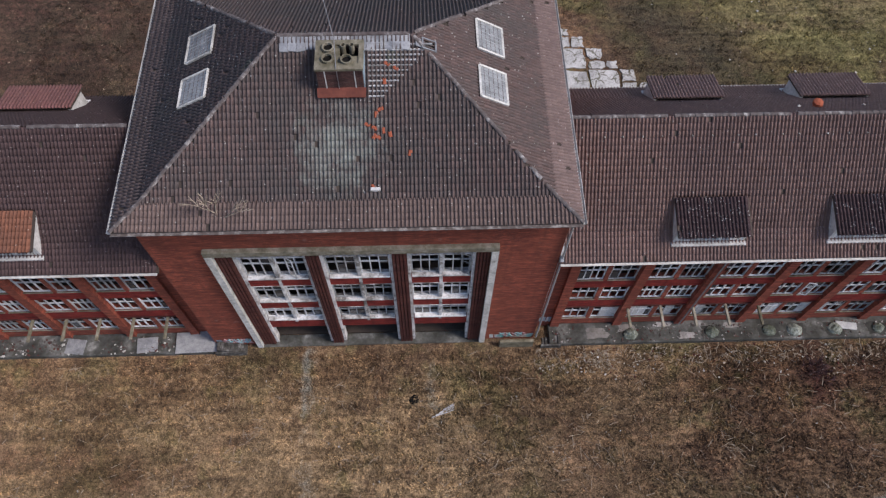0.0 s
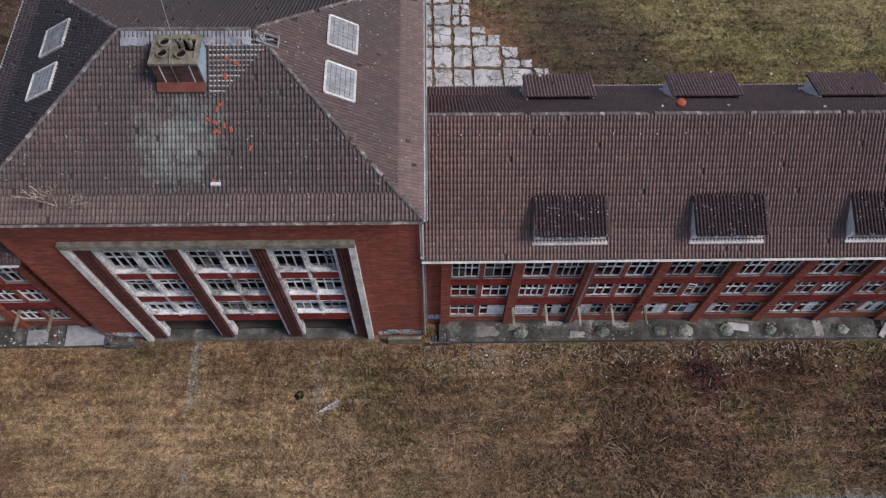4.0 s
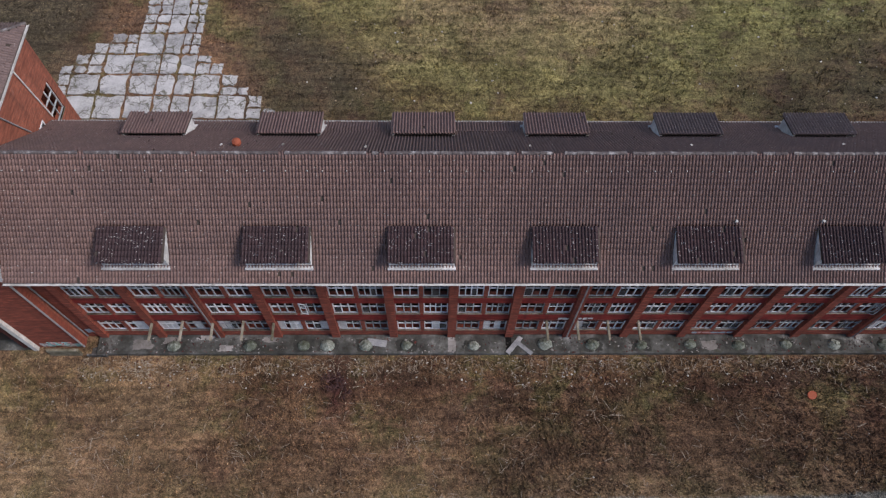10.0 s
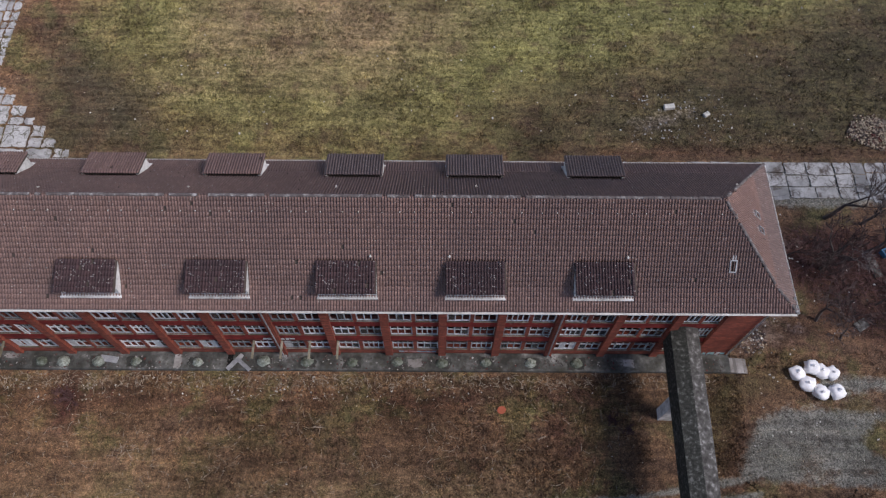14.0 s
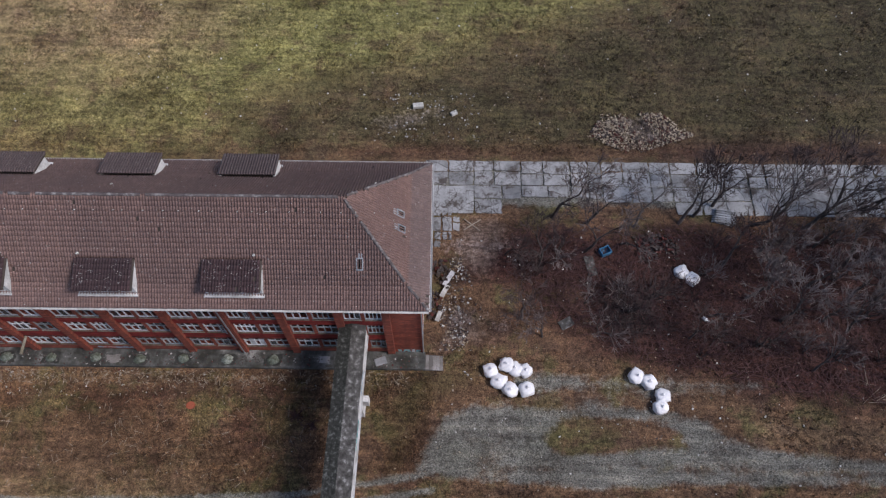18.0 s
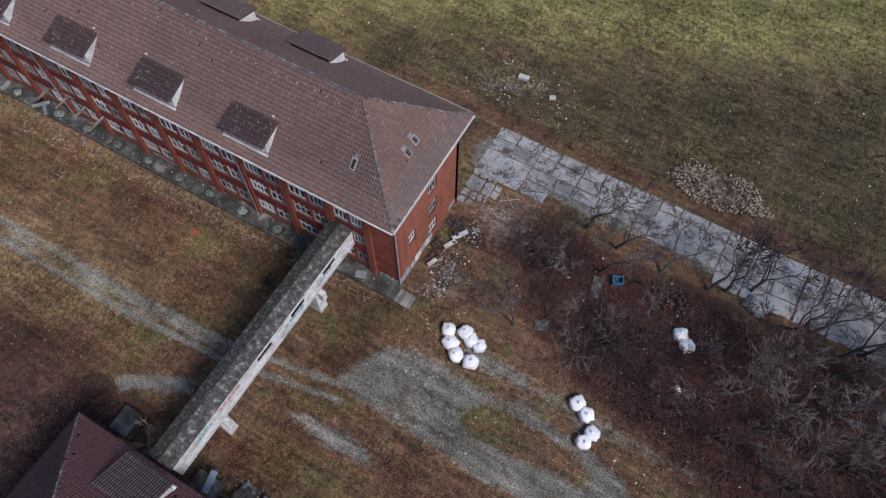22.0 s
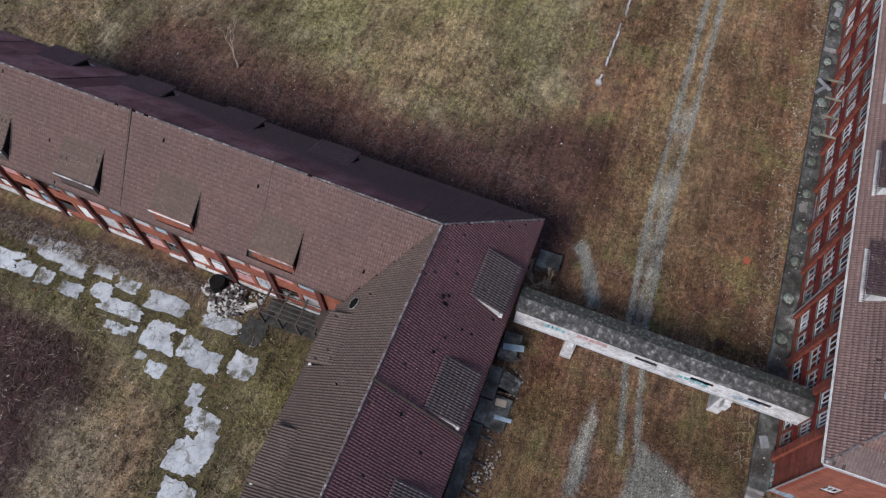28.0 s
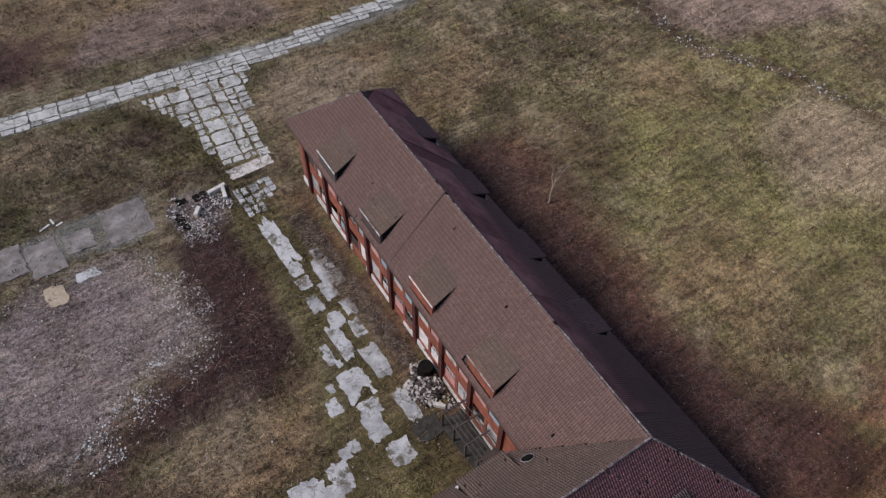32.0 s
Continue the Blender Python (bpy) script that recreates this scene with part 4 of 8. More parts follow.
for i in range(4):
    ridge_line((*E4[i], MEAVE + 0.06), (*K4[i], kz + 0.06), mroof)
    ridge_line((*K4[i], kz + 0.06), Vector(tops[i][0]) + Vector((0, 0, 0.05)), mroof)
ridge_line(Vector(R2[0]) + Vector((0, 0, 0.05)), Vector(R2[1]) + Vector((0, 0, 0.05)), mroof)
for a, c in (((MX0, MYF - 0.07), (MX1, MYF - 0.07)), ((MX1 + 0.07, MYF), (MX1 + 0.07, MYB)), ((MX0 - 0.07, MYF), (MX0 - 0.07, MYB))):
    edge_gutter = gutter(block, (*a, MEAVE - 0.02), (*c, MEAVE - 0.02))
    if a[1] == c[1]:
        edge_gutter.data.materials[0] = RIDGE

# ---- the other wing, on the far side of the main block ----
wing2 = thing("brick_wing", "brick wing with mossy tiled roof and broken windows", "building")
wing_front(wing2, -45, -12.51, [-42.7 + 4.12 * k for k in range(8)], WALL_Y, 12)
DORM2 = [(-22.1, -18.33), (-30.3, -26.53)]
wing_roof(wing2, -45, -12.52, WYF, WYB, False, False, TILE_REAR2, 31, DORM2, ())
for k2, (a, c) in enumerate(DORM2):
    dormer(wing2, a, c, 19.3, 11.92, TILE_OLDRED if k2 == 0 else TILE_DORMER, n=20 + k2)
dormer(wing2, 17.9, 21.9, 19.3, 11.92, TILE_FADED, n=26, at=pose(0, WYF + WYB, 0, 0, 0, 180), label="rear dormer with faded red roof")
gutter(wing2, (-45, WYF - 0.06, EAVE - 0.02), (-12.6, WYF - 0.06, EAVE - 0.02))
part("rear_wall", Mesh().box(-45, -12.51, 28.6, 29.0, 0, EAVE - 0.15), BRICK, wing2)
inside(wing2, -44.9, -12.6, WALL_Y + 0.43, 28.59, (0.3, 3.5, 6.4, 9.4))

# ---- end wall of the long wing ----
m = Mesh()
ey = [(21.2, 22.2, 4.3, 5.9), (24.2, 25.5, 1.1, 2.9), (24.2, 25.5, 4.2, 5.9), (24.2, 25.5, 7.2, 9.0)]
ew = wall(Mesh(), WALL_Y + 0.425, 29.0, 0, EAVE - 0.15, 0, 0.42, ey)
part("end_wall", ew, BRICK_LIT, wing, "orange-red brick gable wall", at=pose(END_X, 0, 0, 0, 0, 90))
for ya, yb2, za, zb in ey:
    window(wing, ya, 0.13, za, yb2 - ya, zb - za, 3, 2).matrix_basis = pose(END_X, 0, 0, 0, 0, 90) @ pose(ya, 0.13, za)

# ---- rear building: two legs at a corner, two storeys ----
rear = thing("brick_building", "angled two-storey ruined brick building with worn brown tiled roof", "building")
BE, BR = 7.15, 13.3
SD, SN = Vector((0.0445, 0.999, 0)), Vector((-0.999, 0.0445, 0))
ED, EN = Vector((1, -0.022, 0)), Vector((0.022, 1, 0))
JN = Vector((71.65, -7.05, BR))
SLP = (BR - BE) / 5.9


def s_at(along, off, z=None):
    """A place on the south leg: metres north of the corner, metres west of its ridge; on the roof unless z is given."""
    p = Vector((71.65, -7.05, 0)) + SD * along + SN * off
    p.z = BR - abs(off) * SLP if z is None else z
    return p


def e_at(along, off, z=None):
    p = Vector((71.65, -7.05, 0)) + ED * along + EN * off
    p.z = BR - abs(off) * SLP if z is None else z
    return p


OUT_S, IN_S, HALF_E = 6.15, 5.2, 5.8
NWC = Vector((65.5, -1.35, BR - 5.95 * SLP))
INC = e_at(5.95, -5.85)
INV = JN.lerp(INC, IN_S / 5.9)
S_END, S_HIP = -43.6, -37.5
slopes, pcs = [], []
EASTX = 55.0
planes = ((e_at(EASTX, HALF_E), NWC, JN, e_at(EASTX, 0)), (INC, e_at(EASTX, -HALF_E), e_at(EASTX, 0), JN),
          (NWC, s_at(S_END, OUT_S), s_at(S_HIP, 0), JN), (s_at(S_END, -IN_S), INV, JN, s_at(S_HIP, 0)))
BDORM_S = [(-9.15 - 8.1 * k - 3.2, -9.05 - 8.1 * k) for k in range(4)]
BDORM_E = [(2.4 - 3.7 + 0.1 + 8.15 * k, 2.5 + 8.15 * k) for k in range(4)]
for n, quad in enumerate(planes):
    slopes.append(Mesh().solid([(p.x, p.y, p.z - 0.32) for p in quad], 0.16))
    holes = []
    if n == 3:
        holes = [(a - S_END + 0.1, c - S_END - 0.1, 0.5, 2.2) for a, c in BDORM_S]
        holes += [(30.6, 31.5, 0.2, 1.0)]
    if n == 1:
        holes = [(0.9, 1.5, 1.0, 1.7)]
    # each slope has its own tile colour, picked by the way it faces
    mat_n = (TILE_PLUM, TILE_REAR3, TILE_WEST, TILE_REAR)[n]
    v, q = tiles(quad[0], quad[1], quad[3], quad[2], holes, 80 + n, (0.004, 0.001, 0.001, 0.001)[n])
    pcs.append((v, q, mat_n))
hipface = (s_at(S_END, OUT_S), s_at(S_END, -IN_S), s_at(S_HIP, 0))
slopes.append(Mesh().solid([(p.x, p.y, p.z - 0.1) for p in hipface], 0.16))
pcs.append((*tiles(hipface[0], hipface[1], hipface[2], hipface[2], (), 88), TILE_REAR))
broof = roof_of(slopes, rear)
for v, q, mt in pcs:
    part("roof_tiles", np_mesh("roof_tiles", v, q, mt), None, broof, kind="stuff", label="faded brown tiles with gaps")
up = Vector((0, 0, 0.05))
# torn felt over the western slope
rf = random.Random(17)
a0 = S_END + 0.6
while a0 < -2.5:
    a1 = min(a0 + rf.uniform(1.8, 4.2), -1.8)
    lift = rf.uniform(0.16, 0.26)
    n = 6
    if any(a - 0.2 < a1 and a0 < c + 0.2 for a, c in BDORM_S):
        lift = 0.17
    tops_ = [max(0.15, OUT_S * (S_HIP - a) / (S_HIP - S_END) + 0.1) for a in (a0, a1)]
    ring = [s_at(a0, tops_[0])] + [s_at(a0 + (a1 - a0) * k / n, OUT_S + rf.uniform(-0.55, 0.1)) for k in range(n + 1)] + [s_at(a1, tops_[1])]
    keep_in = [p for p in ring if p.y < -2.2 - 0.55 * max(0.0, 71.65 - p.x - 5.2)]
    if len(keep_in) == len(ring):
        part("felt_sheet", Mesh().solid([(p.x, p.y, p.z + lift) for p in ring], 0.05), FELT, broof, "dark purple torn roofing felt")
    a0 = a1 + rf.uniform(-0.02, 0.05)
for a, c in ((NWC, JN), (JN, e_at(EASTX, 0)), (JN, s_at(S_HIP, 0)), (s_at(S_END, OUT_S), s_at(S_HIP, 0)), (s_at(S_END, -IN_S), s_at(S_HIP, 0))):
    ridge_line(a + up, c + up, broof, data=RIDGE_THIN)
# strips of fire wall that stand through the roof
for along in (-12.2, -23.5):
    a, c = s_at(along, -IN_S + 0.1), s_at(along, 0)
    m = Mesh().solid([tuple(a + up), tuple(a + up + SD * 0.12), tuple(c + up * 1.6 + SD * 0.12), tuple(c + up * 1.6)], 0.2)
    part("roof_joint", m, DECK, broof, at=pose(0, 0, 0.19))
a, c = e_at(10.9, HALF_E - 0.1), e_at(10.9, 0)
part("roof_joint", Mesh().solid([tuple(a + up), tuple(c + up * 1.6), tuple(c + up * 1.6 + ED * 0.12), tuple(a + up + ED * 0.12)], 0.2), DECK, broof, at=pose(0, 0, 0.19))
# holes where tiles have slipped: near-black plates paint their depth in shade
for al, of, w_, h_ in ((5.6, -4.2, 0.42, 0.3), (4.0, 1.6, 0.16, 0.1), (4.3, 1.9, 0.12, 0.16), (3.7, 1.9, 0.1, 0.1), (6.2, 2.6, 0.09, 0.09), (7.4, 2.3, 0.1, 0.08), (5.0, 3.3, 0.08, 0.1), (8.6, 4.0, 0.1, 0.1), (11.8, 2.0, 0.12, 0.1)):
    ring = [e_at(al + w_ * math.cos(k * 0.628), of + h_ * math.sin(k * 0.628)) for k in range(10)]
    part("roof_hole", Mesh().solid([(p.x, p.y, p.z + (0.24 if w_ > 0.4 else 0.17)) for p in ring], 0.1), DARK, broof, "dark hole among the tiles")
part("hole_rim", Mesh().tube([tuple(e_at(5.6 + 0.46 * math.cos(k * 0.628), -4.2 + 0.34 * math.sin(k * 0.628)) + Vector((0, 0, 0.2))) for k in range(11)], [0.028] * 11, 5), CONC, broof, "pale rim round a roof opening")
# frames of the two legs: x runs north (or west), the wall faces -y
SM = Matrix.Translation(s_at(0, 0, 0)) @ Matrix(((SD.x, SN.x, 0, 0), (SD.y, SN.y, 0, 0), (0, 0, 1, 0), (0, 0, 0, 1)))
EM = Matrix.Translation(e_at(0, 0, 0)) @ Matrix(((-ED.x, -EN.x, 0, 0), (-ED.y, -EN.y, 0, 0), (0, 0, 1, 0), (0, 0, 0, 1)))
# cheeks in DARK: the shadow triangles beside the dormers, painted on
for k, (a, c) in enumerate(BDORM_S):
    dormer(rear, a, c, -4.75, BR - 4.75 * SLP - 0.05, TILE_REAR3, brick_face=(BRICK_LIT, BRICK_LIT, TWIG, BARK)[k], n=60 + k, at=SM, h=1.2, pitch=30.6, back=2.75, over=0.02, cheek=DARK, label="sagging dormer with bare brick face" if k < 2 else "sagging dormer with charred face")
for k, (a, c) in enumerate(BDORM_E):
    dormer(rear, -c, -a, -5.05, BR - 5.05 * SLP - 0.05, TILE_REAR4, n=70 + k, at=EM, h=0.85, pitch=29, back=2.1)
EM2 = Matrix.Translation(e_at(0, 0, 0)) @ Matrix(((ED.x, EN.x, 0, 0), (ED.y, EN.y, 0, 0), (0, 0, 1, 0), (0, 0, 0, 1)))
for k in range(4):
    dormer(rear, 6.5 + 8.15 * k, 10.2 + 8.15 * k, -5.3, BR - 5.3 * SLP - 0.05, TILE_REAR3, n=90 + k, at=EM2, h=0.75, pitch=32, back=1.9, label="low dormer sunk into the inner slope", cheek=DARK)
WM = Matrix.Translation(s_at(0, 0, 0)) @ Matrix(((-SD.x, -SN.x, 0, 0), (-SD.y, -SN.y, 0, 0), (0, 0, 1, 0), (0, 0, 0, 1)))
for k, (a, c) in enumerate(BDORM_S):
    dormer(rear, -c, -a, -5.3, BR - 5.3 * SLP - 0.05, TILE_WEST, n=80 + k, at=WM, h=1.0, pitch=27, back=2.1, label="sagging dark dormer on the rear slope", cheek=DARK)
EAVE_B = BR - IN_S * SLP
WS = -4.55
r = random.Random(21)
bw0, bw1 = S_END + 0.7, -5.3
ops, wins = [], []
BB = [bw0 + 1.8 + 4.15 * k for k in range(9)]
for a, c in zip(BB[:-1], BB[1:]):
    for xa in (a + 0.3, a + 2.25):
        for za, zb in ((0.9, 3.0), (4.3, 6.6)):
            ops.append((xa, xa + 1.6, za, zb))
            wins.append((xa, za, 1.6, zb - za))
m = wall(Mesh(), bw0, bw1, 0, EAVE_B + 0.05, WS, WS + 0.42, ops)
part("wall", m, BRICK_LIT, rear, "sunlit crumbling red brick wall", at=SM)
for xa, za, ww, hh in wins:
    p = r.random()
    if p < 0.86:
        part("panel", Mesh().box(xa, xa + ww, WS + 0.08, WS + 0.13, za, za + hh * r.choice((0.4, 0.55, 1.0))), r.choice((WHITE, FLAKY, FLAKY, CONC, PANEL_BLUE, PINK, BARK)), rear, "pale panel in a window opening", at=SM)
    if p > 0.2:
        wb = window(rear, 0, 0, 0, ww, hh, 3, 2, r=r)
        wb.matrix_basis = SM @ pose(xa, WS + 0.16, za)
for a in BB:
    part("pilaster", Mesh().box(a - 0.24, a + 0.24, WS - 0.26, WS - 0.003, 0, EAVE_B - 0.25), BRICK_PIER, rear, at=SM)
x = bw0
while x < bw1 - 0.6:
    wd = r.uniform(0.8, 3.2)
    if r.random() < 0.6:
        part("plinth", Mesh().block(x, min(x + wd, bw1), WS - 0.12, WS - 0.004, 0, r.uniform(0.35, 0.85), 0.03), WHITE, rear, "flaking whitewashed plinth", at=SM)
    x += wd + 0.02
part("rear_wall", Mesh().box(bw0, 4.5, 5.1, 5.5, 0, BE - 0.2), BRICK, rear, at=SM)
part("end_wall", Mesh().box(bw0, bw0 + 0.4, WS + 0.43, 5.09, 0, BE - 0.2), BRICK, rear, at=SM)
part("rear_wall", Mesh().box(-EASTX, 5.2, -5.3, -4.9, 0, BE + 0.2), BRICK, rear, at=EM)
part("rear_wall", Mesh().box(-EASTX, -4.9, 4.9, 5.3, 0, BE + 0.2), BRICK, rear, at=EM)
# floor and spine wall added inside only to darken the rooms
part("floor_slab", Mesh().box(bw0 + 0.42, -5.4, WS + 0.43, 5.05, 3.4, 3.65), DECK, rear, at=SM)
part("spine_wall", Mesh().box(bw0 + 0.42, -5.4, -1.6, -1.45, 0, 3.39), DECK, rear, at=SM)

# ---- covered bridge between the buildings ----
bridge = thing("covered_bridge", "raised concrete corridor with mossy roof and slot windows", "bridge", m=pose(73.12, 19.45, 0, 0, 0, -1.6))
BL = 20.6
ops = [(-19.5 + y, -19.5 + y + w, 4.72, 5.36) for y, w in ((1.3, 0.75), (7.75, 1.6), (11.7, 1.6), (15.7, 1.55))]
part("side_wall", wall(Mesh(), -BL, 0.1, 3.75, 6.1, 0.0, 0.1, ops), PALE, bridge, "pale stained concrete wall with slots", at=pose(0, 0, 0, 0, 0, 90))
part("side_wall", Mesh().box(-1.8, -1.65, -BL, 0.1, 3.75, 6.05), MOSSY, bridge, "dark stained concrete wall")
part("bridge_floor", Mesh().box(-1.65, -0.11, -BL, 0.1, 3.75, 4.0), CONC, bridge)
part("string_course", Mesh().block(0.003, 0.07, -BL, 0.1, 3.78, 3.98, 0.01), CONC, bridge)
# west half takes the darker mottled mix, east half the lighter one
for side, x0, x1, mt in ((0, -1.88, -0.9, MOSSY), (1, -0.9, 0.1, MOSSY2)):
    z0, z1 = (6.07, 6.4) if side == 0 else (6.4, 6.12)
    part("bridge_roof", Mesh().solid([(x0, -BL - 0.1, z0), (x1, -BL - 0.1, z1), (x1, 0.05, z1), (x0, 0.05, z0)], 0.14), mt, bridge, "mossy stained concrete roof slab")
for y in (-16.6, -5.1):
    part("support", Mesh().block(-1.7, -0.1, y, y + 0.85, 0, 3.74, 0.03), PALE, bridge, "whitewashed concrete support")
    part("bracket", Mesh().box(-0.1, 0.45, y + 0.2, y + 0.65, 2.6, 3.74), PALE, bridge)
for c, (y, z, w, h) in enumerate(((-16.0, 5.3, 2.3, 0.5), (-18.4, 5.1, 1.6, 0.6), (-8.6, 4.75, 2.2, 0.45), (-4.7, 4.7, 1.9, 0.5))):
    m = Mesh()
    for k in range(5):
        m.box(0.004 + 0.001 * k, 0.006 + 0.001 * k, y + k * w / 5, y + (k + 0.8) * w / 5, z - h / 2 + 0.05 * (k % 2), z + h / 2 - 0.06 * ((k + 1) % 2))
    part("graffiti", m, (PINK, TEAL, TEAL, PANEL_BLUE)[c], bridge, "faded paint marks")

# ---- ground ----
def inside_poly(px, py, ring):
    c = np.zeros(px.shape, bool)
    n = len(ring)
    for i in range(n):
        (x0, y0), (x1, y1) = ring[i], ring[(i + 1) % n]
        t = ((y0 > py) != (y1 > py)) & (px < (x1 - x0) * (py - y0) / (y1 - y0 + 1e-12) + x0)
        c ^= t
    return c


def edge_dist(px, py, ring, closed=True):
    d = np.full(px.shape, 1e9)
    n = len(ring)
    for i in range(n if closed else n - 1):
        (x0, y0), (x1, y1) = ring[i], ring[(i + 1) % n]
        dx, dy = x1 - x0, y1 - y0
        t = np.clip(((px - x0) * dx + (py - y0) * dy) / (dx * dx + dy * dy), 0, 1)
        d = np.minimum(d, np.hypot(px - x0 - t * dx, py - y0 - t * dy))
    return d


def area(px, py, ring, soft):
    d = edge_dist(px, py, ring) * np.where(inside_poly(px, py, ring), 1, -1)
    return np.clip(0.5 + 0.5 * d / soft, 0, 1)


def line(px, py, pts, half, soft):
    return np.clip(0.5 + 0.5 * (half - edge_dist(px, py, pts, False)) / soft, 0, 1)


def axis(lo, hi, step, far):
    core = np.arange(lo, hi + step / 2, step)
    out = [hi + step * 1.6 ** k for k in range(1, 40) if step * 1.6 ** k < far]
    low = [lo - step * 1.6 ** k for k in range(1, 40) if step * 1.6 ** k < far]
    return np.array(low[::-1] + list(core) + out)


gx, gy = axis(-45, 150, 0.8, 3000), np.unique(np.concatenate([axis(-110, 85, 0.8, 3000), np.arange(2, 12, 0.2)]).round(3))
PX, PY = np.meshgrid(gx, gy, indexing="ij")
PZ = 0.05 * np.sin(PX * 0.31 + 1.3 * np.sin(PY * 0.17)) * np.cos(PY * 0.27) + 0.03 * np.sin(PX * 1.1) * np.sin(PY * 0.9) - 0.03
flat = PX.ravel(), PY.ravel()
nx, ny = PX.shape
idx = np.arange(nx * ny).reshape(nx, ny)
quads = np.stack([idx[:-1, :-1], idx[1:, :-1], idx[1:, 1:], idx[:-1, 1:]], -1).reshape(-1, 4)
gm = np_mesh("ground", np.stack([PX, PY, PZ], -1).reshape(-1, 3), quads, GROUND)
GRAVEL = [(76.2, 9.9), (78.6, 14.7), (81.2, 15.9), (85.4, 15.6), (89.5, 15.3), (92, 15.9), (98.6, 14.8), (102.5, 12.6), (118, 11.2), (118, 9.5), (90, 9.1), (84.7, 9.2), (79, 9.6)]
BARE = [(86.6, 12.8), (88.4, 14.1), (92, 14.3), (96.5, 13.6), (97, 12.5), (92, 12.1), (88, 11.7)]
YARD_B = [(104, -51.5), (96.4, -53), (91.1, -50.8), (90.3, -47), (89.3, -43.3), (88.5, -39.7), (89.1, -37.1), (92.3, -35.9), (96, -36), (99.1, -32.2), (102, -30), (108, -34), (110, -42), (109, -50)]
HEAP_B = [(86.5, -55.8), (83.6, -55.6), (81.6, -51.7), (83.4, -48.6), (87.3, -49.6), (88.4, -52.5)]
HEAP_N = [(92, 40.7), (93.5, 43.3), (99, 43.5), (102, 41), (96, 38.6)]
PINK_S = [(20, -60), (-10, -45), (1.4, -38), (13.3, -42), (19.8, -42.8), (22.1, -49.3)]
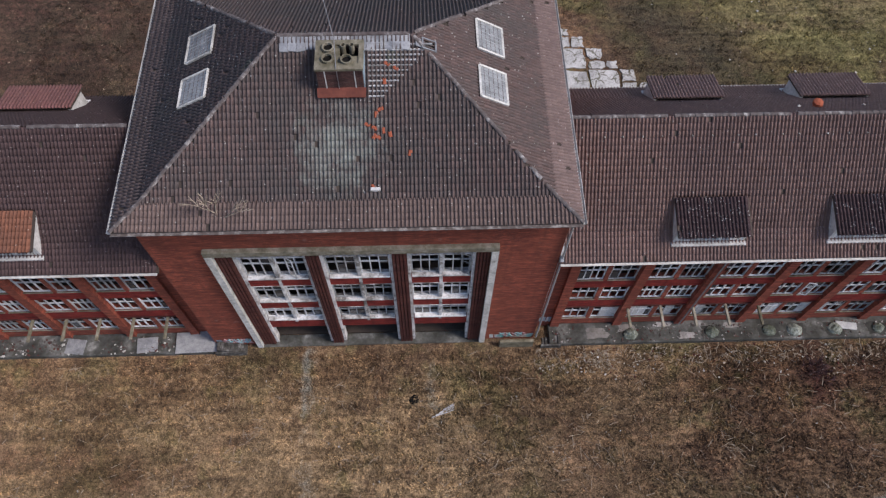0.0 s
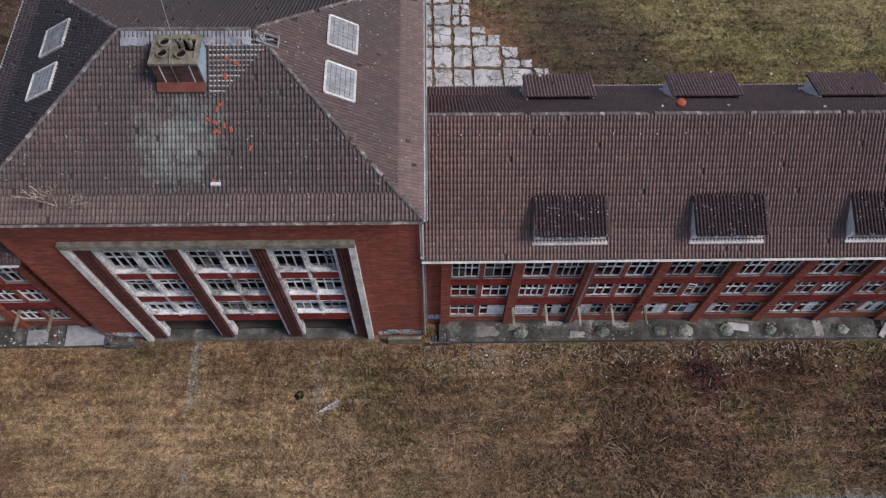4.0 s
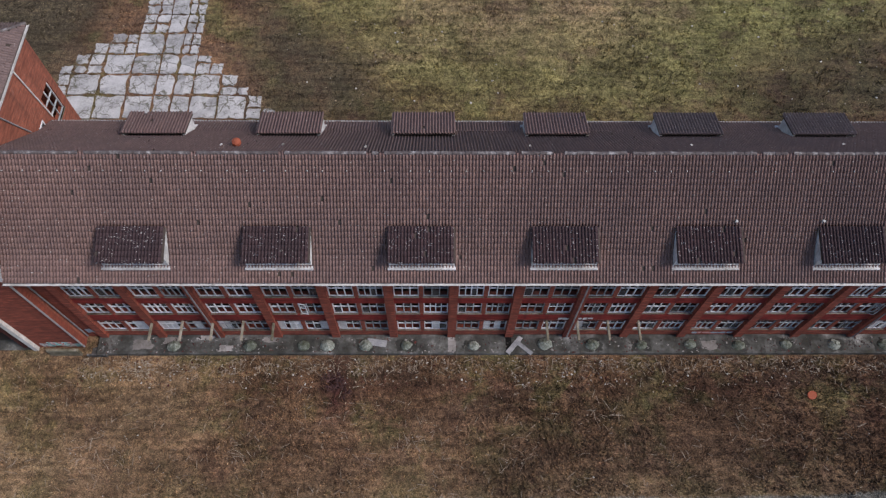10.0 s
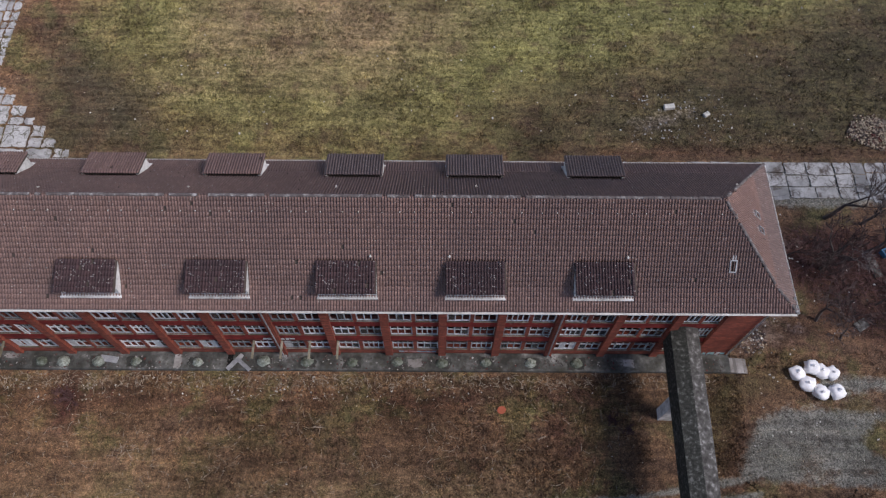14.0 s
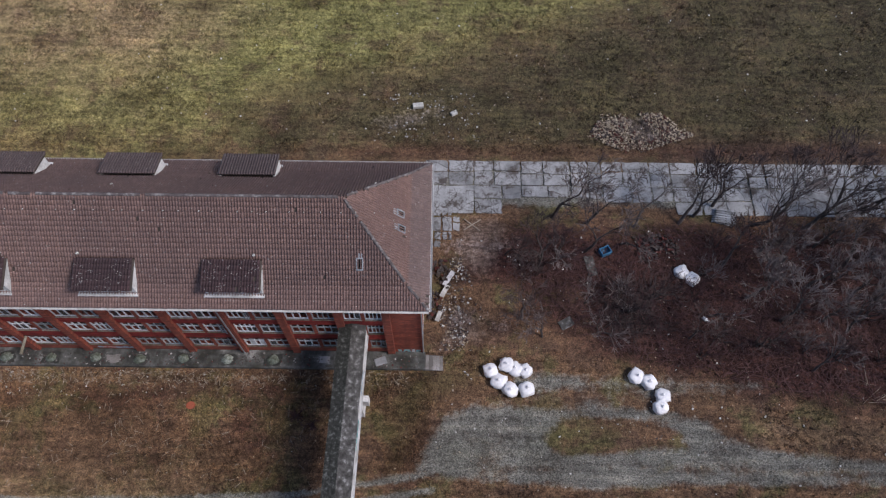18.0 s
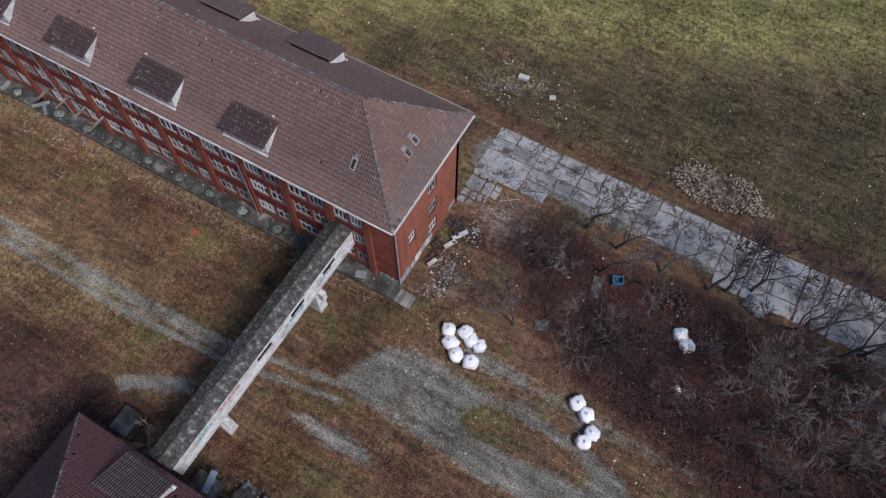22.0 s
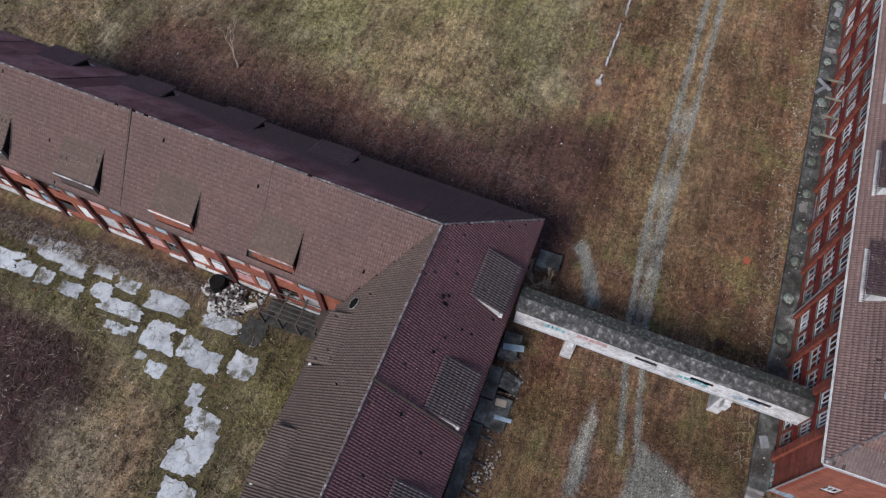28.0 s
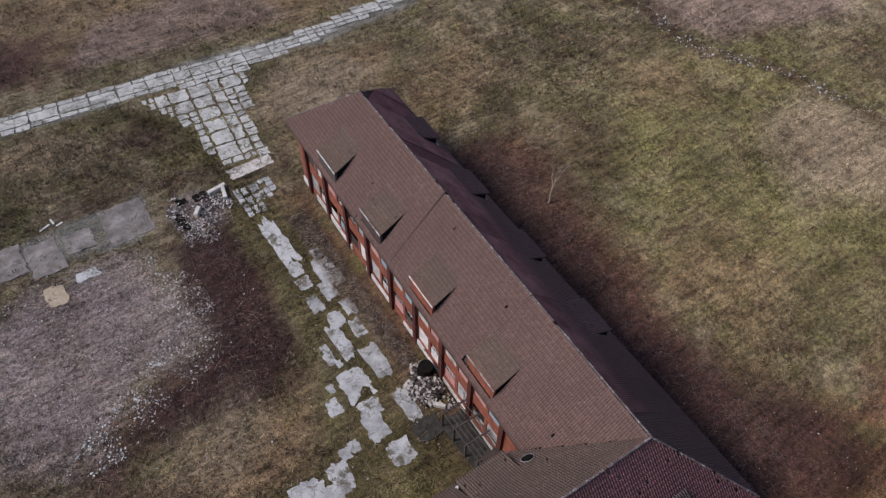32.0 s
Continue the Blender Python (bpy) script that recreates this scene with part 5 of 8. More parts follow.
def zone_values(*flat):
    A = lambda ring, soft, k: area(*flat, ring, soft) * k
    W = lambda pts, half, soft, k: line(*flat, pts, half, soft) * k
    track = [W([(28, 6.5), (58, 6.6), (68, 7.3), (78, 9)], 0.36, 0.45, 0.84), W([(28, 7.9), (58, 8.1), (68, 8.6), (78, 10.2)], 0.34, 0.45, 0.82), W([(-40, 6.4), (28, 6.5)], 0.3, 0.5, 0.55), W([(46, 7.3), (68, 7.9)], 0.8, 0.8, 0.58),
             W([(62.8, 2.0), (65, 3.2), (67.2, 4.2)], 0.75, 0.7, 0.85), W([(48, 3.5), (52, 3.2)], 0.4, 0.8, 0.6), W([(-6.6, 18.2), (-6.3, 12), (-6, 6)], 0.8, 0.9, 0.6), W([(1.2, 18.2), (1.8, 13), (2.4, 8)], 0.4, 0.8, 0.6),
             W([(98, -75.5), (89, -73.8), (75, -74), (61, -71.4), (48, -72.5), (20, -80)], 2.0, 1.2, 0.7), W([(78, 34.8), (90, 35.6), (100, 35), (150, 34.7)], 2.4, 0.8, 0.62), W([(84, 18.0), (104, 17.6)], 0.3, 0.5, 0.6), W([(84, 16.6), (101, 16.3)], 0.3, 0.5, 0.6)]
    yard = [A(GRAVEL, 0.8, 0.7) - A(BARE, 0.7, 0.7) - W([(84, 10.6), (92, 10.9), (112, 10.4)], 0.2, 0.5, 0.25), A([(74.5, 6.3), (76.6, 7.4), (82.5, 7.3), (83.4, 5.6), (78.7, 5.4)], 0.8, 0.66), W([(84.6, 17.2), (92, 17.1), (104, 17)], 0.4, 0.5, 0.7), W([(85.6, 16.2), (92, 15.5)], 0.35, 0.5, 0.68), W([(83, 8.2), (100, 8.0), (118, 8.2)], 0.25, 0.6, 0.5),
            A([(88, -58), (103, -58), (104, -53), (90, -51)], 1.0, 0.6)]
    return {
        "gravel": np.maximum.reduce(track + yard),
        "south": A([(-60, -4), (58, -3), (64, -8), (64, -44), (78, -50), (78, -14), (140, -14), (140, -140), (-60, -140)], 3, 0.78),
        "moss": np.maximum.reduce([A([(74.6, 10), (74.8, 17.8), (81, 19.6), (86, 19.4), (81, 16.4), (77.8, 15), (75.8, 10)], 1.5, 0.56), A([(74, -0.6), (74, 4.8), (92, 6), (92, 0)], 2.5, 0.5), W([(80.5, -51), (79.6, -40), (80.6, -30), (82.6, -21.5), (90, -20.2), (104, -21)], 2.5, 2.2, 0.9), W([(80.6, -54), (81.6, -60), (83.4, -67), (87.5, -71)], 0.9, 1.2, 0.85), W([(75.2, -57), (73.6, -64), (70.4, -69)], 0.6, 1.2, 0.8),
                                   W([(87, -70.5), (99, -72.6)], 0.5, 1.2, 0.7), A([(74, -14), (78, -25), (81, -24), (84, -16), (80, -12)], 2.0, 0.66), A([(58, 37), (62, 45), (88, 53), (104, 62), (170, 90), (150, 38)], 5, 0.5)]),
        "brush": np.maximum.reduce([A([(53, -9), (51, 1), (59, 2.4), (66, 1.2), (66, -6)], 2.5, 0.62), A([(54, -46), (66, -46), (67, -2), (58, 0.5), (54, -6), (56, -18), (53.5, -28), (51, -38)], 3.5, 0.7), A([(83.2, -50), (84, -40), (83.4, -33), (88, -29), (97, -31), (104, -27), (104, -33), (97, -36), (90.4, -37.5), (90.8, -43), (89.2, -49.6)], 2.0, 0.8),
                                    A([(100, -20), (96, -24), (99, -29), (108, -30), (108, -20)], 2.5, 0.62), W([(76.6, -46), (76.8, -26)], 0.7, 1.2, 0.6), A([(82, -66), (86, -62), (90, -66), (86, -69)], 1.5, 0.62), A([(92, -80), (90, -89), (104, -96), (110, -84)], 3, 0.8), W([(97, -58.6), (88, -58.4), (84, -57)], 0.8, 1.4, 0.7),
                                    A([(93, 18.6), (84, 26), (84, 31), (140, 31.2), (150, 15)], 2.5, 0.4), W([(99, 38.9), (140, 39.6)], 1.4, 2.5, 0.75)]),
        "bleached": np.maximum.reduce([A([(25, -31), (18, -30), (16, -19), (26, -14), (33, -20), (31, -27)], 3.5, 1.0), A([(69.5, -67.5), (63, -68.4), (57, -62), (64, -57.6), (71, -57.5), (74.6, -62)], 2.5, 0.9), A([(89, -33), (95.4, -31.6), (97.6, -27), (94, -23.4), (89.5, -26)], 2.5, 0.74), A([(91, -66), (96, -65), (101, -69.5), (96, -72.6), (90, -70)], 2, 0.58)]),
        "soil": np.maximum.reduce([A(PINK_S, 3, 0.95), A([(88, -79.5), (74, -77.5), (62, -77), (62, -90), (84, -90), (89, -84)], 2.0, 0.62), A([(79.6, 27.5), (79.4, 32), (83.4, 32.8), (85, 31), (84, 28), (82, 25.6)], 1.4, 0.55), A([(78.2, 19.5), (78.2, 24), (81.5, 24), (83, 20.5)], 1.4, 0.55)]),
        "green": np.maximum.reduce([A([(20, 52), (29, 40), (50, 37.5), (62, 43), (90, 53), (108, 62), (108, 120), (20, 120)], 6, 0.85), A([(10, -4), (54, -8), (52, -34), (46, -46), (10, -46)], 7, 0.5),
                                    W([(84, -60), (79.5, -58), (82, -66), (92, -71)], 1.2, 1.5, 0.6), W([(82.4, -48), (82.6, -36), (84.2, -27), (86, -23)], 0.7, 1.4, 0.62), A([(80, -14), (88, -14), (84, -20), (80, -24)], 3, 0.5),
                                    W([(85.6, 12.6), (88.6, 13.2), (90, 12.6)], 0.25, 0.6, 0.75), W([(84.2, 12.1), (84.3, 12.2)], 0.3, 0.5, 0.75), W([(20, 40), (18, 46), (13, 52)], 1.0, 1.5, 0.5), A([(0, 3), (60, 3), (60, 10), (0, 10)], 4, 0.32)]),
        "straw": np.maximum.reduce([A([(-60, -5), (-60, 17.6), (18, 17.6), (24, -5)], 6, 0.8), A([(14, 2), (14, 14.6), (52, 14.4), (62, 12), (62, 4)], 4, 0.5), W([(8, 17.4), (76, 17.4)], 0.25, 0.6, 0.62),
                                    A([(60, -56), (72, -50), (76, -56), (66, -66)], 4, 0.62), A([(64.4, -69.2), (73, -64.9), (75.4, -59.2), (66.7, -58), (56, -57), (55, -66)], 3, 0.72), A([(80, -79), (112, -86), (112, -112), (50, -112), (46, -76), (62, -75)], 4, 0.66), A([(34, -47), (24, -43.5), (30.3, -36), (38, -39.8)], 4, 0.66), A([(84.6, -30), (92, -27.5), (95.5, -31), (98, -26), (95.4, -22), (88, -22)], 2.5, 0.9), A([(91, -66), (96, -65), (101, -69.5), (96, -73), (90, -70)], 2, 0.66), W([(76.9, -45), (77.2, -27)], 0.5, 1.0, 0.62), A([(25, -29), (18, -26), (20, -17), (28, -19.5), (31, -24)], 3, 0.85), A([(28, 46), (50, 44), (60, 56), (40, 70), (28, 60)], 7, 0.66),
                                    W([(30, 11.5), (60, 11.5)], 1.6, 2, 0.44), W([(104, 13.6), (118, 12.8)], 0.9, 1.6, 0.6), W([(77.4, -48), (77.6, -24)], 0.6, 1.2, 0.6), A([(40, -12), (53, -8), (54, -22), (42, -26)], 4, 0.6), A([(46, -52), (60, -48), (60, -60), (46, -62)], 4, 0.6)]),
        "red": np.maximum.reduce([W([(70, 38.8), (130, 39.6)], 0.7, 1.2, 0.8), A([(66, 2), (76, -0.5), (80, 2.5), (72, 4)], 1.5, 0.7), A([(74, 3), (74.5, 18), (77, 18), (79, 9), (84, 3)], 2, 0.44), A([(80, 1), (84, 8.4), (92, 8.6), (140, 8.4), (140, 0)], 1.8, 0.52),
                                  W([(-24, 12), (-16, 10)], 1.5, 2.5, 0.55), W([(-14, 11), (-9.6, 13)], 0.8, 2, 0.5), W([(5, 16.5), (9, 14.5)], 0.8, 1.6, 0.55), W([(6, 10), (3, 11.5)], 0.8, 1.6, 0.56), W([(18, 15.5), (60, 15.5)], 0.8, 1.6, 0.56), A([(6, 5), (6, 16), (62, 16), (62, 7)], 4, 0.4), W([(20, 9.6), (48, 9.6)], 0.6, 2, 0.5),
                                  A([(49, -46), (65, -46), (66.4, -3), (60, -1), (53, -20)], 3.5, 0.62), A([(78, -14), (76.6, -46), (80, -46), (82, -16)], 2, 0.3), W([(92, 20), (86, 19.6), (80, 20)], 0.6, 1.2, 0.6)]),
        "loam": np.maximum.reduce([A([(-60, 36), (-60, 110), (4, 110), (4, 58), (0, 36)], 5, 0.95), A([(17, 37), (32, 37.5), (27, 46), (15, 55)], 3.5, 0.72), A([(58, 37), (62, 45), (88, 53), (104, 62), (170, 90), (150, 38)], 5, 0.68)]),
        "dirt": np.maximum.reduce([A([(-60, 36), (-60, 60), (-16, 60), (-16, 36)], 5, 0.5), W([(20, 15.8), (70, 15.8)], 0.5, 1.4, 0.45),
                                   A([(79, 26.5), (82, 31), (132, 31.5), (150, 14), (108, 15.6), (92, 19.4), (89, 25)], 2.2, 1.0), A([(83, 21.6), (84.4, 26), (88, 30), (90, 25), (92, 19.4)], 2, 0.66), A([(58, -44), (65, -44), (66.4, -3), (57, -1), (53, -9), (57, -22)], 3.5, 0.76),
                                   A([(62, 12), (63, 17.6), (67, 17.6), (66.4, 11)], 2.0, 0.6), A([(62, -2), (60, 1.5), (66, 1.2), (66.5, -1.5)], 1.2, 0.8), W([(26.4, 17), (26.4, 14.4)], 1.0, 1.4, 0.8), A([(40, -38), (49, -30), (52, -42), (44, -46)], 3, 0.5),
                                   W([(23, -56), (23.4, -42.3), (18.9, -37.4), (16.7, -28.4), (16, -22.7), (15, -10)], 0.9, 1.6, 0.78), A([(87.2, -50), (83.4, -47.5), (83.6, -37.7), (87.7, -31.9), (93.6, -30.8), (96.3, -34.4), (91.1, -35.5), (88.8, -38.5), (89.3, -43.3)], 2.2, 0.66), A([(50, -6), (57, -11), (66, -8), (66, 1), (56, 3), (50, 2.5)], 2.5, 0.64), A([(83, -40), (88, -32), (98, -30), (98, -35), (89, -36), (87, -44), (83, -48)], 2, 0.66), A([(88, -80), (100, -82), (100, -95), (74, -84), (76, -78)], 3, 0.5)]),
        "rubble": np.maximum.reduce([A(HEAP_N, 1.0, 0.5), A(YARD_B, 3.5, 0.72), A(HEAP_B, 1.0, 0.7), W([(73, 41.6), (79, 44)], 1.2, 2.5, 0.52), W([(81, 23.4), (84, 22)], 0.8, 1.4, 0.62), W([(79.5, 29), (85, 29.5)], 1.2, 1.6, 0.55),
                                     A([(78.5, 20.5), (78.5, 24), (81, 24), (81, 20.5)], 1.2, 0.52)]),
    }

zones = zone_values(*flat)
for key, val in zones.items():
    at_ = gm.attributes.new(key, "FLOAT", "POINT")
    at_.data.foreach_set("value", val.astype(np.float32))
tagged(part("ground", gm, None), "dry winter grass field with bare patches", "ground", kind="structure")

# ---- terrace along the wing ----
tagged(part("terrace", Mesh().block(9.2, 77.4, 18.1, WALL_Y - 0.005, -0.2, 0.35, 0.04), TERRACE), "stained concrete terrace along the wing wall", "terrace", kind="structure")
tagged(part("terrace", Mesh().block(-45, -12.6, 18.1, WALL_Y - 0.005, -0.2, 0.35, 0.04), TERRACE), "stained concrete terrace along the wing wall", "terrace", kind="structure")

# ---- cracked concrete slabs ----
def ragged(x0, x1, y0, y1, r, wear=0.12, n=4):
    """An uneven outline of a slab: straight joints with broken corners and bites."""
    pts = []
    corners = [(x0, y0), (x1, y0), (x1, y1), (x0, y1)]
    for i in range(4):
        (ax, ay), (bx, by) = corners[i], corners[(i + 1) % 4]
        for k in range(n):
            t = (k + (0.0 if k else 0.0)) / n
            w = wear * (r.random() ** 2) * (1.6 if k == 0 else 1.0)
            px, py = ax + (bx - ax) * t, ay + (by - ay) * t
            cx, cy = (x0 + x1) / 2, (y0 + y1) / 2
            d = math.hypot(cx - px, cy - py) or 1
            pts.append((px + (cx - px) / d * w + r.uniform(-0.02, 0.02), py + (cy - py) / d * w + r.uniform(-0.02, 0.02)))
    return pts


def slab_object(parent, ring, r, z=0.05, material=None):
    cx, cy = sum(p[0] for p in ring) / len(ring), sum(p[1] for p in ring) / len(ring)
    m = Mesh().slab([(x - cx, y - cy) for x, y in ring], -0.1, 0.0)
    return part("slab", m, material or CONC, parent, at=pose(cx, cy, z + r.uniform(-0.015, 0.02), r.uniform(-0.5, 0.5), r.uniform(-0.5, 0.5), 0))


def split(ring, r):
    """Breaks a convex outline in two along a crooked crack."""
    n = len(ring)
    i = r.randrange(n)
    j = (i + n // 2 + r.choice((-1, 0, 1))) % n
    a, c = (i, j) if i < j else (j, i)
    mid = ((ring[a][0] + ring[c][0]) / 2 + r.uniform(-0.25, 0.25), (ring[a][1] + ring[c][1]) / 2 + r.uniform(-0.25, 0.25))
    one, two = ring[a:c + 1] + [mid], ring[c:] + ring[:a + 1] + [mid]

    def shrink(p):
        cx, cy = sum(q[0] for q in p) / len(p), sum(q[1] for q in p) / len(p)
        return [(cx + (x - cx) * 0.975, cy + (y - cy) * 0.975) for x, y in p]
    return [shrink(p) for p in (one, two) if len(p) > 3]


def slab_field(name, label, keep, x0, x1, y0, y1, w, d, seed, turn=None, wear=0.14, crack=0.35, lost=0.05, gap=0.08, material=None):
    r = random.Random(seed)
    t = thing(name, label, "paving", m=turn)
    t["kind"] = "structure"
    widths = [r.choice((1.0, 1.0, 1.0, 0.62)) * r.uniform(0.96, 1.04) for _ in range(40)]
    y = y0
    while y < y1:
        x, col = x0, 0
        dd = d * r.uniform(0.94, 1.06)
        while x < x1:
            ww, col = w * widths[col % len(widths)], col + 1
            corners = [keep(px, py) for px in (x, x + ww) for py in (y, y + dd)]
            if all(corners):
                cells = [(x, x + ww, y, y + dd)]
            elif any(corners) or keep(x + ww / 2, y + dd / 2):
                xm, ym = x + ww * r.uniform(0.4, 0.6), y + dd * r.uniform(0.4, 0.6)
                cells = [c for c in ((x, xm, y, ym), (xm, x + ww, y, ym), (x, xm, ym, y + dd), (xm, x + ww, ym, y + dd)) if keep((c[0] + c[1]) / 2, (c[2] + c[3]) / 2)]
            else:
                cells = []
            for xa, xb, ya, yb in cells:
                if r.random() > lost:
                    ring = ragged(xa + gap / 2, xb - gap / 2, ya + gap / 2, yb - gap / 2, r, wear) if all(corners) or material in (ROADSLAB, YARDSLAB, JUNCTION_SLAB) else blob((xa + xb) / 2, (ya + yb) / 2, (xb - xa) * 0.96, (yb - ya) * 0.96, r, 24)
                    for q in (split(ring, r) if r.random() < crack else [ring]):
                        slab_object(t, q, r, material=material)
            x += ww
        y += dd
    return t


def blob(x, y, w, d, r, n=48, rough=1.0):
    """A worn patch: a rounded rectangle with a wandering edge."""
    s = r.uniform(0, 100)
    out = []
    for k in range(n):
        a = 6.2832 * k / n
        c_, s_ = math.cos(a), math.sin(a)
        f = 0.93 / max(abs(c_), abs(s_)) ** 0.85 * (1 + 0.26 * noise.noise(Vector((c_ * 1.6 + s, s_ * 1.6, 0.3))) + rough * (0.15 * noise.noise(Vector((c_ * 4 + s, s_ * 4, 0.7))) + 0.08 * noise.noise(Vector((c_ * 9 + s, s_ * 9, 0.2))) + 0.05 * noise.noise(Vector((c_ * 21 + s, s_ * 21, 0.4)))))
        out.append((x + c_ * w / 2 * f, y + s_ * d / 2 * f))
    return out


def in_ring(ring):
    return lambda x, y: bool(inside_poly(np.array([x]), np.array([y]), ring)[0])


slab_field("slab_yard", "cracked pale concrete slabs with grass in the joints", in_ring([(0, 36.5), (0.8, 45.2), (6.4, 49.2), (7.9, 56), (8.6, 64), (13, 64), (12.0, 56), (11.9, 49.5), (12.6, 47), (15.6, 43), (18.4, 40.2), (22.2, 38.0), (20, 36.5)]), -1, 23, 36.6, 64, 2.5, 2.4, 5, crack=0.7, wear=0.2, gap=0.09, lost=0.0, material=YARDSLAB)
slab_field("slab_road", "worn concrete slab road behind the wing", in_ring(NORTH_ROAD := [(76.5, 31.2), (76.9, 37.9), (150, 37.4), (150, 31.9), (105, 31.8), (99, 33), (95, 34.2), (88, 33.8), (83.5, 33.2), (79, 31.2)]), 77, 150, 32.4, 38.1, 4.4, 2.8, 6, crack=0.6, lost=0.0, wear=0.12, gap=0.035, material=ROADSLAB)
slab_field("slab_remnants", "leftover concrete slabs sinking into the soil", in_ring([(77, 29), (77, 33.5), (80.4, 33.5), (79.6, 29.6)]), 77, 81, 29, 33.4, 1.5, 1.5, 7, lost=0.15, material=ROADSLAB)
JUNCTION = [(86.2, -72.2), (82.6, -68.5), (80.9, -63), (80.6, -56), (75.8, -56), (75.2, -60), (73.8, -65.5), (71.7, -69.4), (62, -70.7), (75, -75)]
FAR_ROAD = [(120, -79.5), (98.4, -74.2), (86.2, -72.2), (71.7, -70.2), (61.9, -70.9), (47, -72.4), (20, -80), (20, -82.5), (47, -75.2), (61.5, -73.4), (75.8, -74.6), (97.9, -76.8), (120, -82.5)]
TURN = radians(-6.5)


def on_site(x, y):
    return x * math.cos(TURN) - y * math.sin(TURN), x * math.sin(TURN) + y * math.cos(TURN)


in_road, in_apron = in_ring(FAR_ROAD), in_ring(JUNCTION)
slab_field("slab_yard", "cracked pale concrete slabs at a road junction", lambda x, y: in_apron(*on_site(x, y)) and not in_road(*on_site(x, y)), 66, 98, -68, -44, 2.3, 2.2, 8, turn=pose(0, 0, 0, 0, 0, -6.5), crack=0.5, wear=0.22, gap=0.12, lost=0.02, material=JUNCTION_SLAB)
slab_field("slab_road", "long pale concrete slab road beyond the yard", lambda x, y: in_road(*on_site(x, y)), 26, 132, -79, -62, 3.2, 1.6, 9, turn=pose(0, 0, 0, 0, 0, -6.5), crack=0.25, wear=0.16, gap=0.06, lost=0.01, material=JUNCTION_SLAB)
slab_field("slab_remnants", "patches of broken concrete path in the grass", in_ring([(77.2, -52.8), (81.2, -53), (81.0, -48.2), (79.6, -48.2), (77.6, -50.4)]), 77.2, 81.3, -52.8, -48.2, 1.3, 1.5, 10, wear=0.3, lost=0.1, gap=0.16, material=WORN)
wide = thing("slab_path", "clean wide concrete slab at the end of the road junction", "paving")
wide["kind"] = "structure"
slab_object(wide, ragged(75.7, 80.6, -55.75, -54.15, random.Random(5), 0.2, 7), random.Random(6), 0.07, CLEAN)
r = random.Random(31)
PATCHES = []
path = thing("slab_path", "patches of broken concrete path beside the ruined wing", "paving")
path["kind"] = "structure"
for x, y, w, d in ((80.2, -44.5, 1.6, 5.2), (80.4, -40.3, 1.2, 1.5), (78.1, -38.3, 1.7, 3.2), (80.5, -38.5, 1.3, 1.3), (79.0, -36.6, 1.2, 1.8), (80.8, -35.9, 1.1, 1.7), (80.0, -33.4, 1.3, 1.5),
                   (78.4, -34.0, 1.0, 1.5), (80.8, -31.2, 1.2, 3.2), (82.4, -30.2, 0.9, 1.2), (79.2, -27.9, 1.5, 3.0), (81.8, -26.9, 2.1, 2.4), (81.9, -24.4, 1.8, 1.3), (82.3, -22.7, 1.6, 2.0), (84.3, -26.0, 1.1, 1.3), (81.8, -19.8, 1.9, 1.7),
                   (84.6, -22.2, 0.8, 1.0), (86.7, -20.5, 1.6, 2.2), (85.5, -22.0, 0.9, 0.9), (89.2, -20.4, 2.6, 2.5), (92.2, -19.8, 2.1, 2.1), (94.7, -19.5, 2.0, 1.6), (79.2, -23.0, 1.3, 2.6), (87.8, -19.7, 1.2, 1.3), (96.6, -20.0, 1.6, 1.3), (98.3, -20.4, 2.0, 1.4), (100.4, -20.7, 1.6, 1.5), (102.6, -21.0, 1.9, 1.3), (77.9, -41.0, 0.9, 1.1), (82.3, -31.2, 0.6, 0.8), (82.0, -29.3, 0.5, 0.6), (83.7, -27.6, 0.6, 0.8), (78.9, -31.6, 1.0, 1.6)):
    ring = blob(x, y, w * 1.1, d * 1.26, r, 72, 1.15)
    PATCHES.append((x, y, w * 0.8 + 0.25, d * 0.78 + 0.25))
    for q in ([ring] if r.random() < 0.7 else split(ring, r)):
        slab_object(path, q, r, 0.04, WORN)
pads = thing("slab_floor", "remains of a concrete floor in the open yard", "paving")
pads["kind"] = "structure"
for x0, x1, y0, y1 in ((94.6, 97.4, -57.6, -53.4), (89.2, 93.6, -57.4, -52.2), (97.7, 100.8, -56.8, -52.2), (100.8, 103.6, -57.8, -53.6)):
    slab_object(pads, ragged(x0, x1, y0, y1, r, 0.3, 7), r, 0.03, DUSTY)
tagged(part("lime_patch", Mesh().slab(blob(99.6, -49.6, 2.0, 2.6, r), -0.05, 0.035), SAND), "spill of yellow sand on the yard", "patch", kind="structure")
tagged(part("lime_patch", Mesh().slab(blob(96.6, -50.4, 2.2, 1.2, r), -0.05, 0.035), WORN), "pale lime spill on the yard", "patch", kind="structure")


